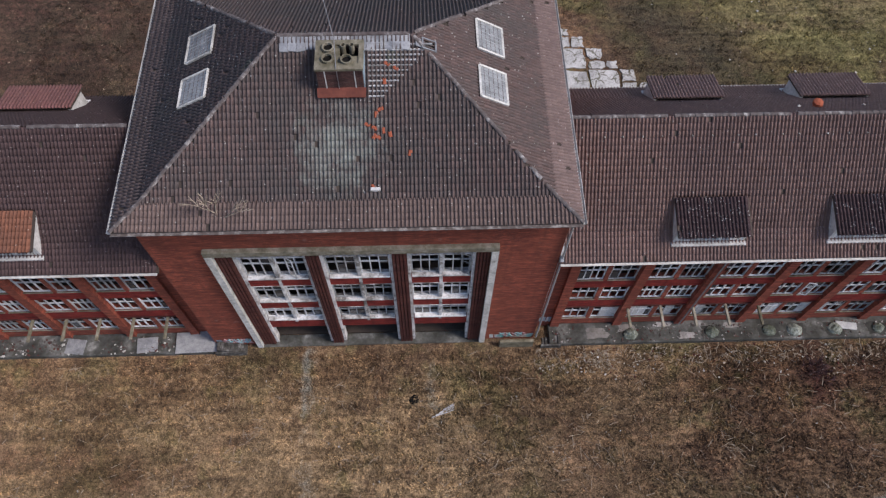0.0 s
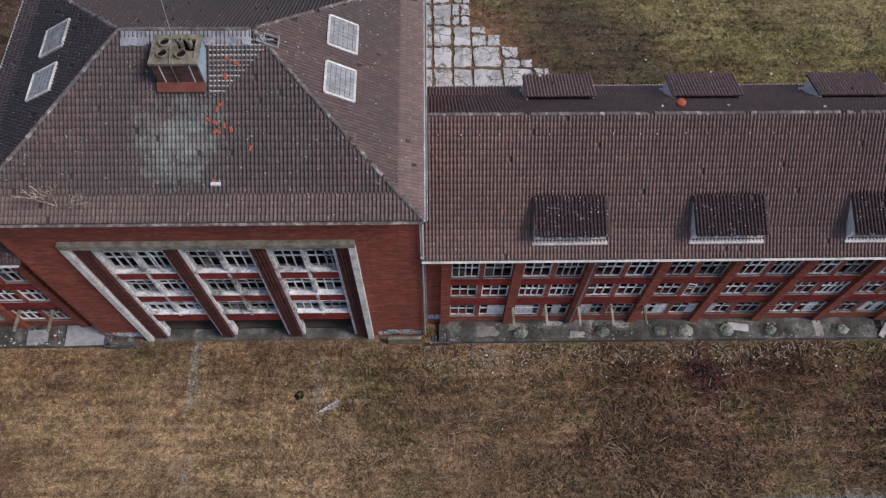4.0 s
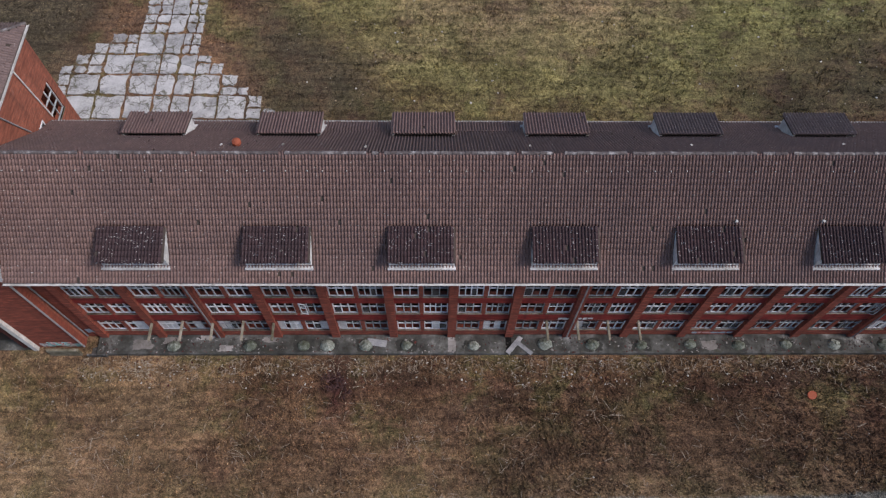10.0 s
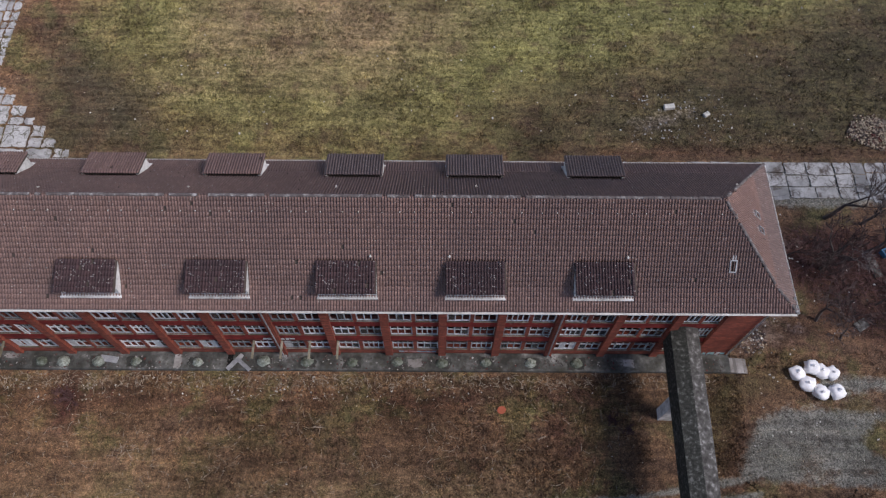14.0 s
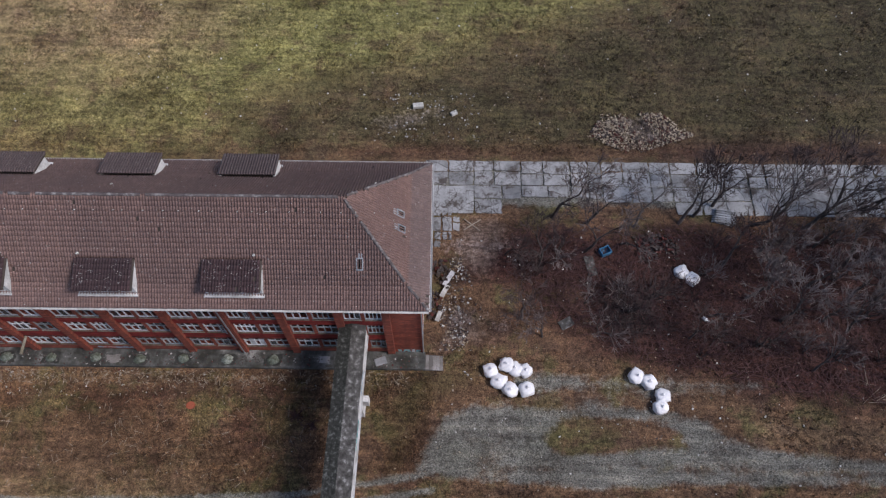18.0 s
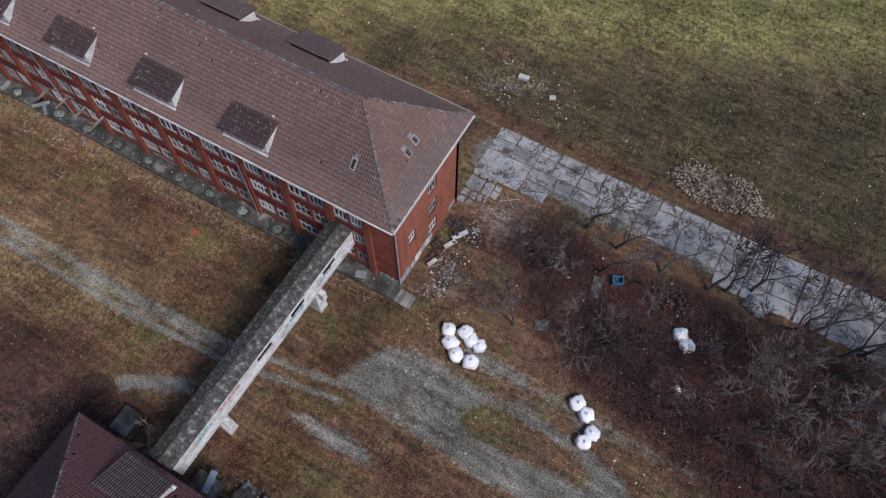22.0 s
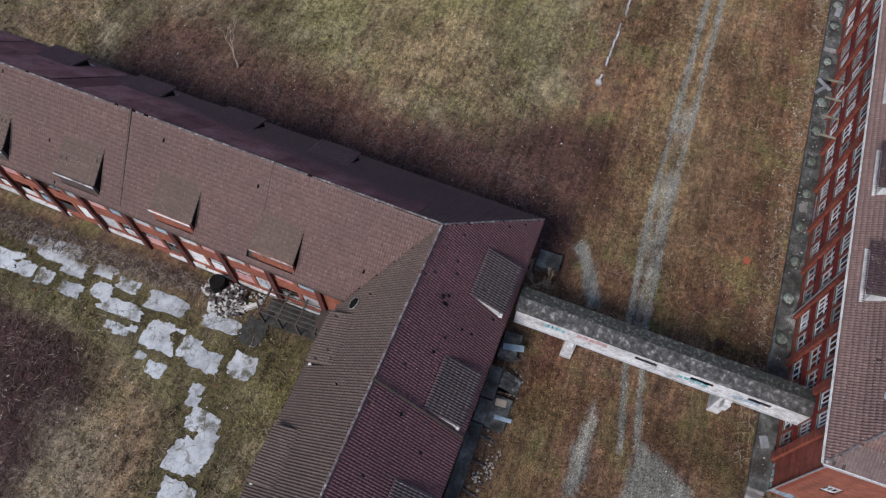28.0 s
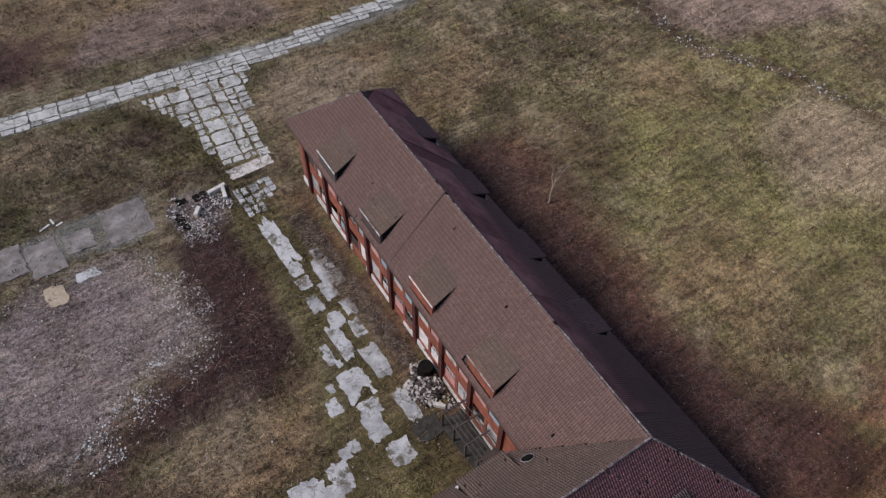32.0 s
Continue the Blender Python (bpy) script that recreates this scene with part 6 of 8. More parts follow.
# ---- rubble ----
def rubble(name, label, ring, count, size, seed, mats, heap=0.0, category="rubble", edge=0.0, base=0.0):
    rr = random.Random(seed)
    xs, ys = [p[0] for p in ring], [p[1] for p in ring]
    cx, cy = sum(xs) / len(xs), sum(ys) / len(ys)
    reach = max(math.hypot(x - cx, y - cy) for x, y in ring)
    test = in_ring(ring)
    sets = [Mesh() for _ in mats]
    done = 0
    while done < count:
        x, y = rr.uniform(min(xs), max(xs)), rr.uniform(min(ys), max(ys))
        if not test(x, y):
            continue
        if edge and not test(x + edge * noise.noise(Vector((x * 0.3, y * 0.3, 7.0))) * 2, y + edge * noise.noise(Vector((x * 0.3, y * 0.3, 19.0))) * 2):
            continue
        if noise.noise(Vector((x * 0.45, y * 0.45, seed))) + rr.uniform(-0.35, 0.35) < -0.02:
            continue
        done += 1
        h = base + heap * max(0, 1 - math.hypot(x - cx, y - cy) / reach) * rr.random()
        s = size * rr.uniform(0.3, 1.0) ** 1.5
        a, b2 = rr.uniform(0, 6.28), rr.uniform(-0.5, 0.5)
        q = Euler((b2, rr.uniform(-0.5, 0.5), a)).to_matrix()
        dims = (s, s * rr.uniform(0.4, 0.9), s * rr.uniform(0.2, 0.5))
        p = [q @ Vector((sx * dims[0] / 2 * rr.uniform(0.7, 1), sy * dims[1] / 2 * rr.uniform(0.7, 1), sz * dims[2] / 2)) + Vector((x, y, h + dims[2] * 0.3)) for sz in (-1, 1) for sy in (-1, 1) for sx in (-1, 1)]
        rr.choice(sets).add(p, [(0, 2, 3, 1), (4, 5, 7, 6), (0, 1, 5, 4), (2, 6, 7, 3), (0, 4, 6, 2), (1, 3, 7, 5)])
    t = thing(name, label, category)
    t["kind"] = "stuff"
    for m, mt in zip(sets, mats):
        part("pieces", m, mt, t, kind="stuff")
    return t


rubble("rubble_heap", "low heap of bricks and stones in the field", HEAP_N, 3600, 0.2, 41, (SAND, PALETWIG, BARK, SAND, BRICK_PIER, TWIG), 0.5)
rubble("rubble_heap", "rubble heap of broken concrete in the yard", HEAP_B, 1900, 0.24, 42, (DUSTY, CONC, BARK, BARK, TWIG, STONE, TWIG), 0.12, edge=1.4)
# flat near-black tops paint the shaded depth of the pits
for x, y, w, d in ((84.2, -53.9, 1.0, 0.7), (86.0, -54.2, 0.7, 0.6), (87.0, -51.9, 0.6, 1.2), (86.8, -50.7, 0.5, 0.6)):
    tagged(part("pit", Mesh().slab(blob(x, y, w * 1.5, d * 1.5, random.Random(int(x * 10)), 24), -0.1, 0.1), DARK), "dark open pit among the rubble", "pit", kind="structure")
for x, y, l, a in ((82.4, -53.7, 1.9, 8), (82.0, -52.8, 1.6, 78), (85.2, -51.9, 1.1, 50)):
    tagged(part("fallen_beam", Mesh().block(-l / 2, l / 2, -0.2, 0.2, 0, 0.5, 0.03), STONE, at=pose(x, y, 0, 0, 0, a)), "pale concrete beam lying on the rubble heap", "beam", "fallen beams")
for x, y, l, a in ((98.2, -58.2, 1.1, 20), (97.4, -58.6, 0.8, 100), (96.9, -57.9, 0.7, 15)):
    tagged(part("fallen_board", Mesh().block(-l / 2, l / 2, -0.1, 0.1, 0, 0.09, 0.015), WHITE, at=pose(x, y, 0.03, 0, 0, a)), "white broken board on the bare yard", "board", "fallen boards")
rubble("rubble_field", "pale crumbs fringing the open yard", [(91.4, -50), (88, -44), (88.6, -36), (94, -34), (102, -30), (103, -34), (96, -38), (92, -41), (92.4, -48)], 1500, 0.22, 143, (CONC, STONE, DUSTY), 0, edge=1.5)
rubble("rubble_field", "white plaster crumbs below the rubble heap", [(83.6, -51), (87.4, -51.4), (88, -48.4), (84.6, -47.4)], 500, 0.2, 144, (STONE, CONC), 0)
rubble("rubble_field", "scattered pale rubble over bare ground", YARD_B, 2600, 0.15, 43, (DUSTY, CONC, DUSTY, STONE), 0, edge=3.0)
rubble("rubble_strip", "broken bricks and plaster by the end wall", [(78.6, 19.8), (78.4, 23.4), (79.4, 28.2), (80.4, 28), (82.2, 22.6), (81.4, 19.6)], 650, 0.2, 44, (STONE, SAND, DUSTY, BARK, TWIG, TWIG), 0.15)
rubble("rubble_heap", "collapsed masonry at the ruined wall", [(75.9, -20.6), (75.9, -25.6), (77.2, -25.8), (78.8, -23.5), (78.0, -20.8)], 900, 0.42, 45, (STONE, DUSTY, STONE, DECK, BARK, TWIG), 0.9)
for x, y, l, a in ((77.9, -22.6, 2.0, -75), (77.2, -21.4, 1.2, -50), (78.3, -24.4, 0.8, 20)):
    tagged(part("fallen_beam", Mesh().block(-l / 2, l / 2, -0.16, 0.16, 0, 0.4, 0.03), STONE, at=pose(x, y, 0, 0, 0, a)), "pale concrete beam fallen from the ruined wall", "beam", "fallen beams")
rubble("stone_scatter", "pale stones on the bare strip of field", [(72, 40), (72, 45), (82, 47), (82, 40)], 160, 0.2, 46, (STONE, CONC), 0)
rubble("litter_strip", "broken plaster and dead twigs along the ruined wall", [(76.2, -46), (76.2, -25.8), (77.6, -25.8), (78.6, -34), (78.2, -46)], 900, 0.14, 51, (BARK, TWIG, DUSTY, PALETWIG, SAND, TWIG), 0.1)
rubble("litter_strip", "plaster crumbs and dead leaves on the terrace", [(9.4, 18.15), (9.4, 19.3), (77, 19.3), (77, 18.15)], 1500, 0.17, 52, (DUSTY, BARK, TWIG, BARK, BRICK_PIER), 0, base=0.34)
rubble("litter_strip", "plaster crumbs and dead leaves on the terrace", [(-45, 18.15), (-45, 19.3), (-12.9, 19.3), (-12.9, 18.15)], 900, 0.2, 53, (DUSTY, STONE, TWIG, BARK, BRICK_PIER), 0, base=0.34)
rubble("stone_scatter", "leaf litter and stones near the terrace", [(8, 15.6), (8, 17.9), (62, 17.9), (62, 15.8)], 900, 0.16, 47, (PALETWIG, STONE, BRICK_PIER), 0)
rubble("stone_scatter", "small stones over the field", [(-40, 3), (-40, 17), (70, 17), (70, -4)], 500, 0.14, 48, (PALETWIG, STONE), 0)
rubble("stone_scatter", "small stones over the far field", [(20, 40), (20, 75), (130, 75), (130, 40)], 700, 0.2, 49, (PALETWIG, STONE), 0)
rubble("stone_scatter", "small stones over the inner field", [(0, -60), (0, 0), (64, 0), (64, -60)], 300, 0.2, 50, (PALETWIG, STONE), 0)
rubble("stone_scatter", "litter of stones in the courtyard", [(79, -16), (79, -60), (110, -60), (110, -16)], 700, 0.2, 51, (PALETWIG, STONE, BRICK_LIT), 0)
rubble("rubble_strip", "line of pale rubble along a shallow trench", [(24.6, -55), (24.6, -42), (20, -36.6), (17.8, -28), (17, -18), (15, -18), (15.6, -28.6), (18, -38), (22, -43), (22, -55)], 420, 0.3, 54, (DUSTY, STONE, BARK, CONC), 0.1)
rubble("stone_scatter", "litter of stones under the scrub", [(78, 8), (78, 31), (128, 31), (128, 8)], 700, 0.2, 52, (PALETWIG, STONE, BARK), 0)
tagged(part("concrete_block", Mesh().block(-0.5, 0.5, -0.25, 0.25, 0, 0.35, 0.04), STONE, at=pose(76.2, 44.0, 0, 0, 0, 8)), "pale concrete block lying in the field", "block")
tagged(part("concrete_block", Mesh().block(-0.3, 0.3, -0.2, 0.2, 0, 0.25, 0.03), STONE, at=pose(79.6, 43.2, 0, 0, 0, 30)), "small pale concrete block in the field", "block")
tagged(part("red_drum_lid", Mesh().slab([(0.35 * math.cos(k * 0.7), 0.3 * math.sin(k * 0.7)) for k in range(9)], 0.02, 0.18), TILE_RED, at=pose(59.45, 15.1, 0, 8, 0, 20)), "crumpled red plastic sheet on the grass", "debris")


# ---- wrapped white bags ----
def bag_mesh(seed):
    bm = bmesh.new()
    bmesh.ops.create_icosphere(bm, subdivisions=3, radius=0.5)
    noise.seed_set(seed)
    for v in bm.verts:
        d = v.co.normalized()
        f = 1 + 0.22 * noise.noise(d * 1.8 + Vector((seed * 3.1, 0, 0))) + 0.16 * abs(noise.noise(d * 4 + Vector((0, seed * 2.3, 0)))) - 0.06 + 0.05 * noise.noise(d * 9)
        f *= 1 / max(abs(d.x), abs(d.y), abs(d.z)) ** 0.35
        v.co = Vector((d.x, d.y, d.z * 0.8)) * 0.5 * f
        v.co.z = max(v.co.z, -0.36)
        v.co += Vector((0, 0, 0.36))
    me = bpy.data.meshes.new("bag")
    bm.to_mesh(me)
    bm.free()
    me.materials.append(PLASTIC)
    for p in me.polygons:
        p.use_smooth = True
    return me


def tie_mesh():
    return Mesh().tube([(0, 0, 0.72), (0.04, 0.02, 0.84), (0.1, 0.05, 0.9)], [0.11, 0.05, 0.09], 7)


BAGS = [bag_mesh(k) for k in range(7)]
TIE = tie_mesh().data("tied_neck", PLASTIC)
r = random.Random(8)
for x, y in ((82.55, 18.05), (83.2, 17.25), (83.8, 18.5), (84.55, 18.2), (85.3, 18.1), (84.05, 16.5), (85.3, 16.6), (93.9, 17.75), (94.85, 17.25), (95.85, 16.15), (95.5, 15.3), (98.75, 26.8), (99.5, 26.15)):
    b = tagged(new("bulk_bag", r.choice(BAGS)), "bulging white plastic bulk bag standing on the ground", "bag", "white bags by the gravel")
    s = r.uniform(1.12, 1.26)
    b.matrix_world = pose(x, y, -0.02, r.uniform(-6, 6), r.uniform(-6, 6), r.uniform(0, 360)) @ Matrix.Diagonal((s, s, r.uniform(0.9, 1.05), 1))
    part("tied_neck", TIE, None, b)
tagged(part("plastic_scrap", Mesh().tube([(-0.3, 0, 0.05), (0, 0.08, 0.16), (0.3, 0, 0.06)], [0.08, 0.2, 0.1], 6), PLASTIC, at=pose(100.2, 22.7, 0, 0, 0, 140)), "torn white plastic scrap on the leaves", "debris")

# ---- canopy beams on the terrace ----
for x0, n, step in ((13.85, 5, 2.07), (40.8, 4, 2.1), (-31.4, 9, 2.07)):
    for k in range(n):
        x = x0 + k * step
        b = tagged(part("canopy_beam", Mesh().block(x - 0.08, x + 0.08, 18.05, WALL_Y - 0.01, 3.03, 3.18, 0.02), CAPSTONE), "bare concrete canopy beam left on the wall", "beam", "canopy beams")

# ---- pots, debris on the terrace ----
r = random.Random(14)
def cushion(size, r):
    """A low moss dome with a knobbly top and a ragged foot."""
    m, n, sd = Mesh(), 16, r.uniform(0, 50)
    pts, faces = [], []
    for i, (f, h) in enumerate(((1.0, 0.0), (0.86, 0.1), (0.62, 0.2), (0.32, 0.27))):
        for k in range(n):
            c, s_ = math.cos(6.2832 * k / n), math.sin(6.2832 * k / n)
            w = f * (1 + 0.22 * noise.noise(Vector((c * 2 + sd, s_ * 2, i * 0.6))) + 0.12 * noise.noise(Vector((c * 6 + sd, s_ * 6, i))))
            pts.append((c * w * size / 2, s_ * w * size * 0.42, h * size * (1 + 0.4 * noise.noise(Vector((c * 4, s_ * 4, sd + i)))) if i else -0.02))
    pts.append((0, 0, 0.29 * size))
    faces = [(i * n + k, i * n + (k + 1) % n, (i + 1) * n + (k + 1) % n, (i + 1) * n + k) for i in range(3) for k in range(n)] + [(3 * n + k, 3 * n + (k + 1) % n, 4 * n) for k in range(n)]
    return m.add(pts, faces)


for x in (14.6, 20.0, 23.8, 25.5, 28.2, 31.1, 35.9, 41.0, 44.4, 47.9, 51.4, 54.9, 58.3, 61.8, 65.4):
    y = 18.72 + r.uniform(-0.06, 0.06)
    # darker ring laid flat round each cushion
    tagged(part("algae_stain", Mesh().slab(blob(x, y, 1.5, 1.0, r), 0.3, 0.354), DARK_PATCH), "dark wet ring round a moss cushion", "stain", kind="structure")
    tagged(part("moss_patch", cushion(r.uniform(0.85, 1.1), r), MOSSGREEN, at=pose(x, y, 0.35)), "grey-green moss cushion on the terrace", "moss", "moss cushions")
for x, y, w, d in ((12.4, 18.8, 1.5, 0.8), (14.4, 19.1, 1.2, 0.5), (16.9, 19.3, 1.0, 0.35), (18.3, 18.5, 1.1, 0.5), (21.4, 19.15, 1.1, 0.4), (34.35, 18.75, 0.6, 1.2), (52.8, 18.7, 1.2, 0.7), (69.5, 18.8, 0.9, 0.6)):
    tagged(part("plaster_spill", Mesh().slab(blob(x, y, w, d, r), 0.3, 0.358), DUSTY), "pale dry plaster spilled on the terrace", "plaster", kind="structure")
# thin near-black plate, painted shade for the slot's depth
tagged(part("open_gutter", Mesh().slab([(38.2, 18.15), (38.62, 18.15), (38.62, 19.3), (38.2, 19.3)], 0.3, 0.356), DARK), "dark open slot across the terrace", "drain", kind="structure")
rubble("leaf_heap", "small drift of pale dead leaves on the grass", [(11.4, 16.2), (11.4, 17.6), (13.2, 17.7), (13.1, 16.3)], 150, 0.16, 156, (SAND, PALETWIG), 0.05, category="leaves")
for x, y, w, d, a in ((29.0, 18.9, 1.4, 0.5, -8), (73.9, 18.7, 0.9, 0.6, 20), (38.8, 18.7, 1.6, 0.35, 50), (39.5, 18.5, 1.4, 0.3, -40), (-16.9, 18.7, 1.3, 1.0, 5), (-21.5, 18.7, 1.2, 1.0, -6)):
    tagged(part("fallen_board", Mesh().block(-w / 2, w / 2, -d / 2, d / 2, 0, 0.06, 0.01), METAL, at=pose(x, y, 0.36, 3, 2, a)), "grey fallen board on the terrace", "board", "fallen boards")
tagged(part("metal_sheet", Mesh().block(-1.45, 1.45, -0.7, 0.7, 0, 0.05, 0.01), METAL, at=pose(-13.6, 18.8, 0.42, 3, 0, 2)), "pale sheet metal lying on the terrace", "sheet")

# ---- steps by the main block ----
for x0, n in ((8.75, 6), (-12.3, 9)):
    st = thing("steps", "short flight of weathered concrete steps beside the main block", "steps")
    for k in range(n):
        part("tread", Mesh().block(x0 + 0.2 * k, x0 + 0.2 * k + 0.19, 18.1, 18.68, -0.2, 0.06 + 0.08 * (k if x0 > 0 else n - k), 0.015), MOSSY2, st)
    part("stringer", Mesh().block(x0 - 0.15, x0 + 0.2 * n, 17.98, 18.09, -0.2, 0.45, 0.02), MOSSY2, st)
tagged(part("side_wall_low", Mesh().block(5.9, 8.1, 18.1, 18.3, -0.1, 0.9, 0.03), CAPSTONE), "low stained concrete wall by the entrance", "wall", kind="structure")
tagged(part("portico_floor", Mesh().block(-9.4, 4.6, 18.5, 19.3, -0.2, 0.06, 0.02), TERRACE), "stained concrete floor in front of the entrance", "floor", kind="structure")

st = thing("steps", "worn concrete steps at the end of the terrace", "steps")
for k in range(5):
    part("tread", Mesh().block(77.42 + 0.28 * k, 77.42 + 0.28 * k + 0.27, 18.1, 19.3, -0.2, 0.3 - 0.06 * k, 0.015), DUSTY, st)

# ---- sprayed marks on the foot of the main wall ----
for x0, x1, mats in ((-11.9, -10.2, (PINK, PANEL_BLUE, TEAL)), (5.8, 7.5, (TEAL, TEAL, PINK))):
    gt = thing("graffiti", "faded spray-painted squiggles on the brick wall", "graffiti", "sprayed marks")
    for k in range(9):
        x = x0 + (x1 - x0) * (k + 0.5) / 9
        p = [(x + 0.16 * math.sin(j * 1.3 + k), MWY - 0.012, 0.75 + 0.3 * math.cos(j * 0.9 + k * 1.7)) for j in range(7)]
        part("stroke", Mesh().tube([Vector(q) for q in p], [0.05] * 7, 4), mats[k % 3], gt)

# ---- platforms and stairs along the rear building ----
for x0, x1, y0, y1, z in ((64.6, 66.2, -0.8, 0.8, 0.9), (72.4, 74.4, -1.3, -0.2, 1.2), (75.4, 77.9, -1.5, -0.8, 1.1), (78.0, 79.8, -1.5, -0.8, 1.0), (77.3, 79.8, -0.7, 0.6, 0.5), (79.9, 86.5, -1.6, -0.9, 0.9), (86.6, 100, -1.7, -0.9, 0.8)):
    tagged(part("loading_platform", Mesh().block(x0, x1, y0 - 0.3, y1, -0.1, z, 0.05), TERRACE), "stained concrete platform along the wall", "platform", "platforms along the rear wall")
for x0, z in ((75.5, 0.2),):
    st = thing("steps", "crumbling concrete steps beside the platforms", "steps")
    for k in range(5):
        part("tread", Mesh().block(x0, x0 + 1.3, -0.75, 0.75 - 0.25 * k, -0.05, z + 0.2 * k, 0.02), MOSSY2, st)
for x, y in ((73.9, -0.4), (80.6, -0.4), (82.4, -0.5), (84.6, -0.4), (90.3, -0.4)):
    tagged(part("rail_post", Mesh().block(-0.6, 0.6, -0.06, 0.06, 0, 0.2, 0.02), MOSSY2, at=pose(x, y, 0.02, 0, 0, 80)), "broken piece of concrete rail", "rail", "broken rails")

for x, y, w, d, a, mt, txt in ((78.9, 24.9, 1.3, 0.4, 62, STONE, "fallen pale wall slab among the rubble"), (79.2, 26.0, 1.5, 0.4, 60, CONC, "fallen pale board among the rubble"), (78.4, 22.6, 0.9, 0.35, 70, STONE, "broken pale stone sill on the rubble"),
                              (77.8, -0.2, 0.55, 0.8, 4, SAND, "yellow board lying on the platform"), (78.9, 0.3, 0.3, 1.3, 2, PANEL_BLUE, "blue-grey sheet leaning at the platform"), (73.6, -0.6, 0.5, 1.6, 10, PANEL_BLUE, "pale blue door lying on the platform")):
    tagged(part("fallen_board", Mesh().block(-w / 2, w / 2, -d / 2, d / 2, 0, 0.08, 0.015), mt, at=pose(x, y, 0.25 if y > 5 else 1.2 if x < 74 else 0.5, 2, 1, a)), txt, "board", "fallen boards")

rubble("litter_strip", "broken plaster and boards strewn along the platforms", [(74.6, -1.3), (74.6, 0.9), (80.6, 1.0), (92, 0.2), (92, -0.8), (80.4, -0.4)], 420, 0.26, 157, (DUSTY, BARK, CONC, TWIG, SAND), 0)

# ---- bare trees and scrub ----
def limb(m, p, d, length, rad, depth, r, twigs, spread=0.6, lift=0.25):
    pts, radii = [p], [rad]
    segs = 3 if depth > 1 else 2
    for k in range(segs):
        d = (d + Vector((r.gauss(0, 0.13), r.gauss(0, 0.13), r.gauss(0, 0.08) + lift * 0.15))).normalized()
        p = p + d * (length / segs)
        pts.append(p)
        radii.append(rad * (1 - 0.36 * (k + 1) / segs))
    (m if rad > 0.03 else twigs).tube(pts, radii, 5 if rad > 0.05 else 3)
    if depth <= 0:
        return
    for k in range(r.choice((2, 3, 3)) if depth > 1 else 3):
        a = Vector((r.gauss(0, 1), r.gauss(0, 1), r.gauss(0, 0.5)))
        nd = (d + a.normalized() * spread).normalized()
        at_ = pts[-1] if k < 2 else pts[-2]
        limb(m, at_, nd, length * r.uniform(0.6, 0.85), max(0.021, radii[-1] * r.uniform(0.66, 0.92)), depth - 1, r, twigs, spread, lift)


def bare_tree(x, y, h, seed, lean=(0, 0), depth=5, stems=1, material=None, bark=None, spread=0.6):
    r = random.Random(seed)
    t = thing("bare_tree", "leafless grey-brown tree standing in the scrub" if stems == 1 else "leafless many-stemmed shrub in the scrub", "tree" if stems == 1 else "shrub", "bare trees" if stems == 1 else "bare shrubs", m=pose(x, y, 0))
    trunk, twigs = Mesh(), Mesh()
    for s in range(stems):
        d = Vector((lean[0] + (r.gauss(0, 0.35) if stems > 1 else 0), lean[1] + (r.gauss(0, 0.35) if stems > 1 else 0), 1)).normalized()
        limb(trunk, Vector((r.gauss(0, 0.15) * (stems > 1), r.gauss(0, 0.15) * (stems > 1), -0.1)), d, h * 0.36, h * (0.026 if stems == 1 else 0.017), depth, r, twigs, spread)
    part("trunk", trunk, bark or BARK, t)
    part("crown", twigs, material or TWIG, t, "fine leafless twigs", kind="stuff")
    return t


# the row beside the slab road
ROW = [(88.2, 32.2, 8), (90.8, 28.8, 6.5), (99.2, 31.6, 7), (100.6, 32.4, 7), (102.4, 33.4, 6.5), (105.6, 31.6, 7.5), (107.6, 32.2, 6.5), (110.2, 31.4, 8), (111.8, 32.4, 6.5), (113.6, 32.2, 8), (115.4, 32.8, 7), (117.6, 32.4, 8), (120.4, 32.2, 8), (123.4, 32.8, 8), (126.4, 32.4, 8), (130, 33, 8), (134, 32.5, 8), (138, 33, 8)]
for k, (x, y, h) in enumerate(ROW):
    bare_tree(x, y, h, 100 + k, (random.Random(k).uniform(-0.05, 0.2), random.Random(k + 50).uniform(-0.1, 0.15)), 6, 1, (TWIG, GREYTWIG)[k % 4 == 1], spread=0.55 if k < 2 else 0.46)
# trees in the scrub
SCRUB = [(86.6, 27.2, 6), (91.2, 31.6, 6), (95.2, 31.2, 5.5), (85.2, 22.6, 6), (86.8, 21.0, 4), (94, 29.6, 4.5), (102.4, 27.6, 6), (103.8, 24.6, 6), (106.3, 22.6, 6), (105.6, 28.6, 5.5), (109, 25.6, 6.5), (111.4, 21.6, 5.5), (112.6, 27.6, 6), (114.6, 24.6, 6.5), (117.6, 21.4, 6), (119.6, 26.4, 6.5), (122, 23, 6), (125, 27, 6.5), (128.6, 22, 6), (132, 27, 7), (108, 18.4, 4.5), (114, 17.8, 5), (120.6, 18, 5), (100.6, 23, 5), (98.6, 21, 4), (107.6, 28, 5.5), (110.4, 29.4, 5), (104.8, 20.4, 4.5), (116.4, 28.6, 6), (112.8, 25.2, 5.5), (118.6, 23.8, 5.5), (109.8, 22.6, 5), (88, 27.6, 4.5), (84, 28.4, 3.5), (90.4, 24, 3.5)]
for k, (x, y, h) in enumerate(SCRUB):
    bare_tree(x, y, h, 150 + k, (random.Random(k).uniform(-0.1, 0.2), random.Random(k + 50).uniform(-0.15, 0.15)), 6 if h > 5 else 5, 1, GREYTWIG if k % 3 else TWIG, BARK, 0.6)
rs = random.Random(77)
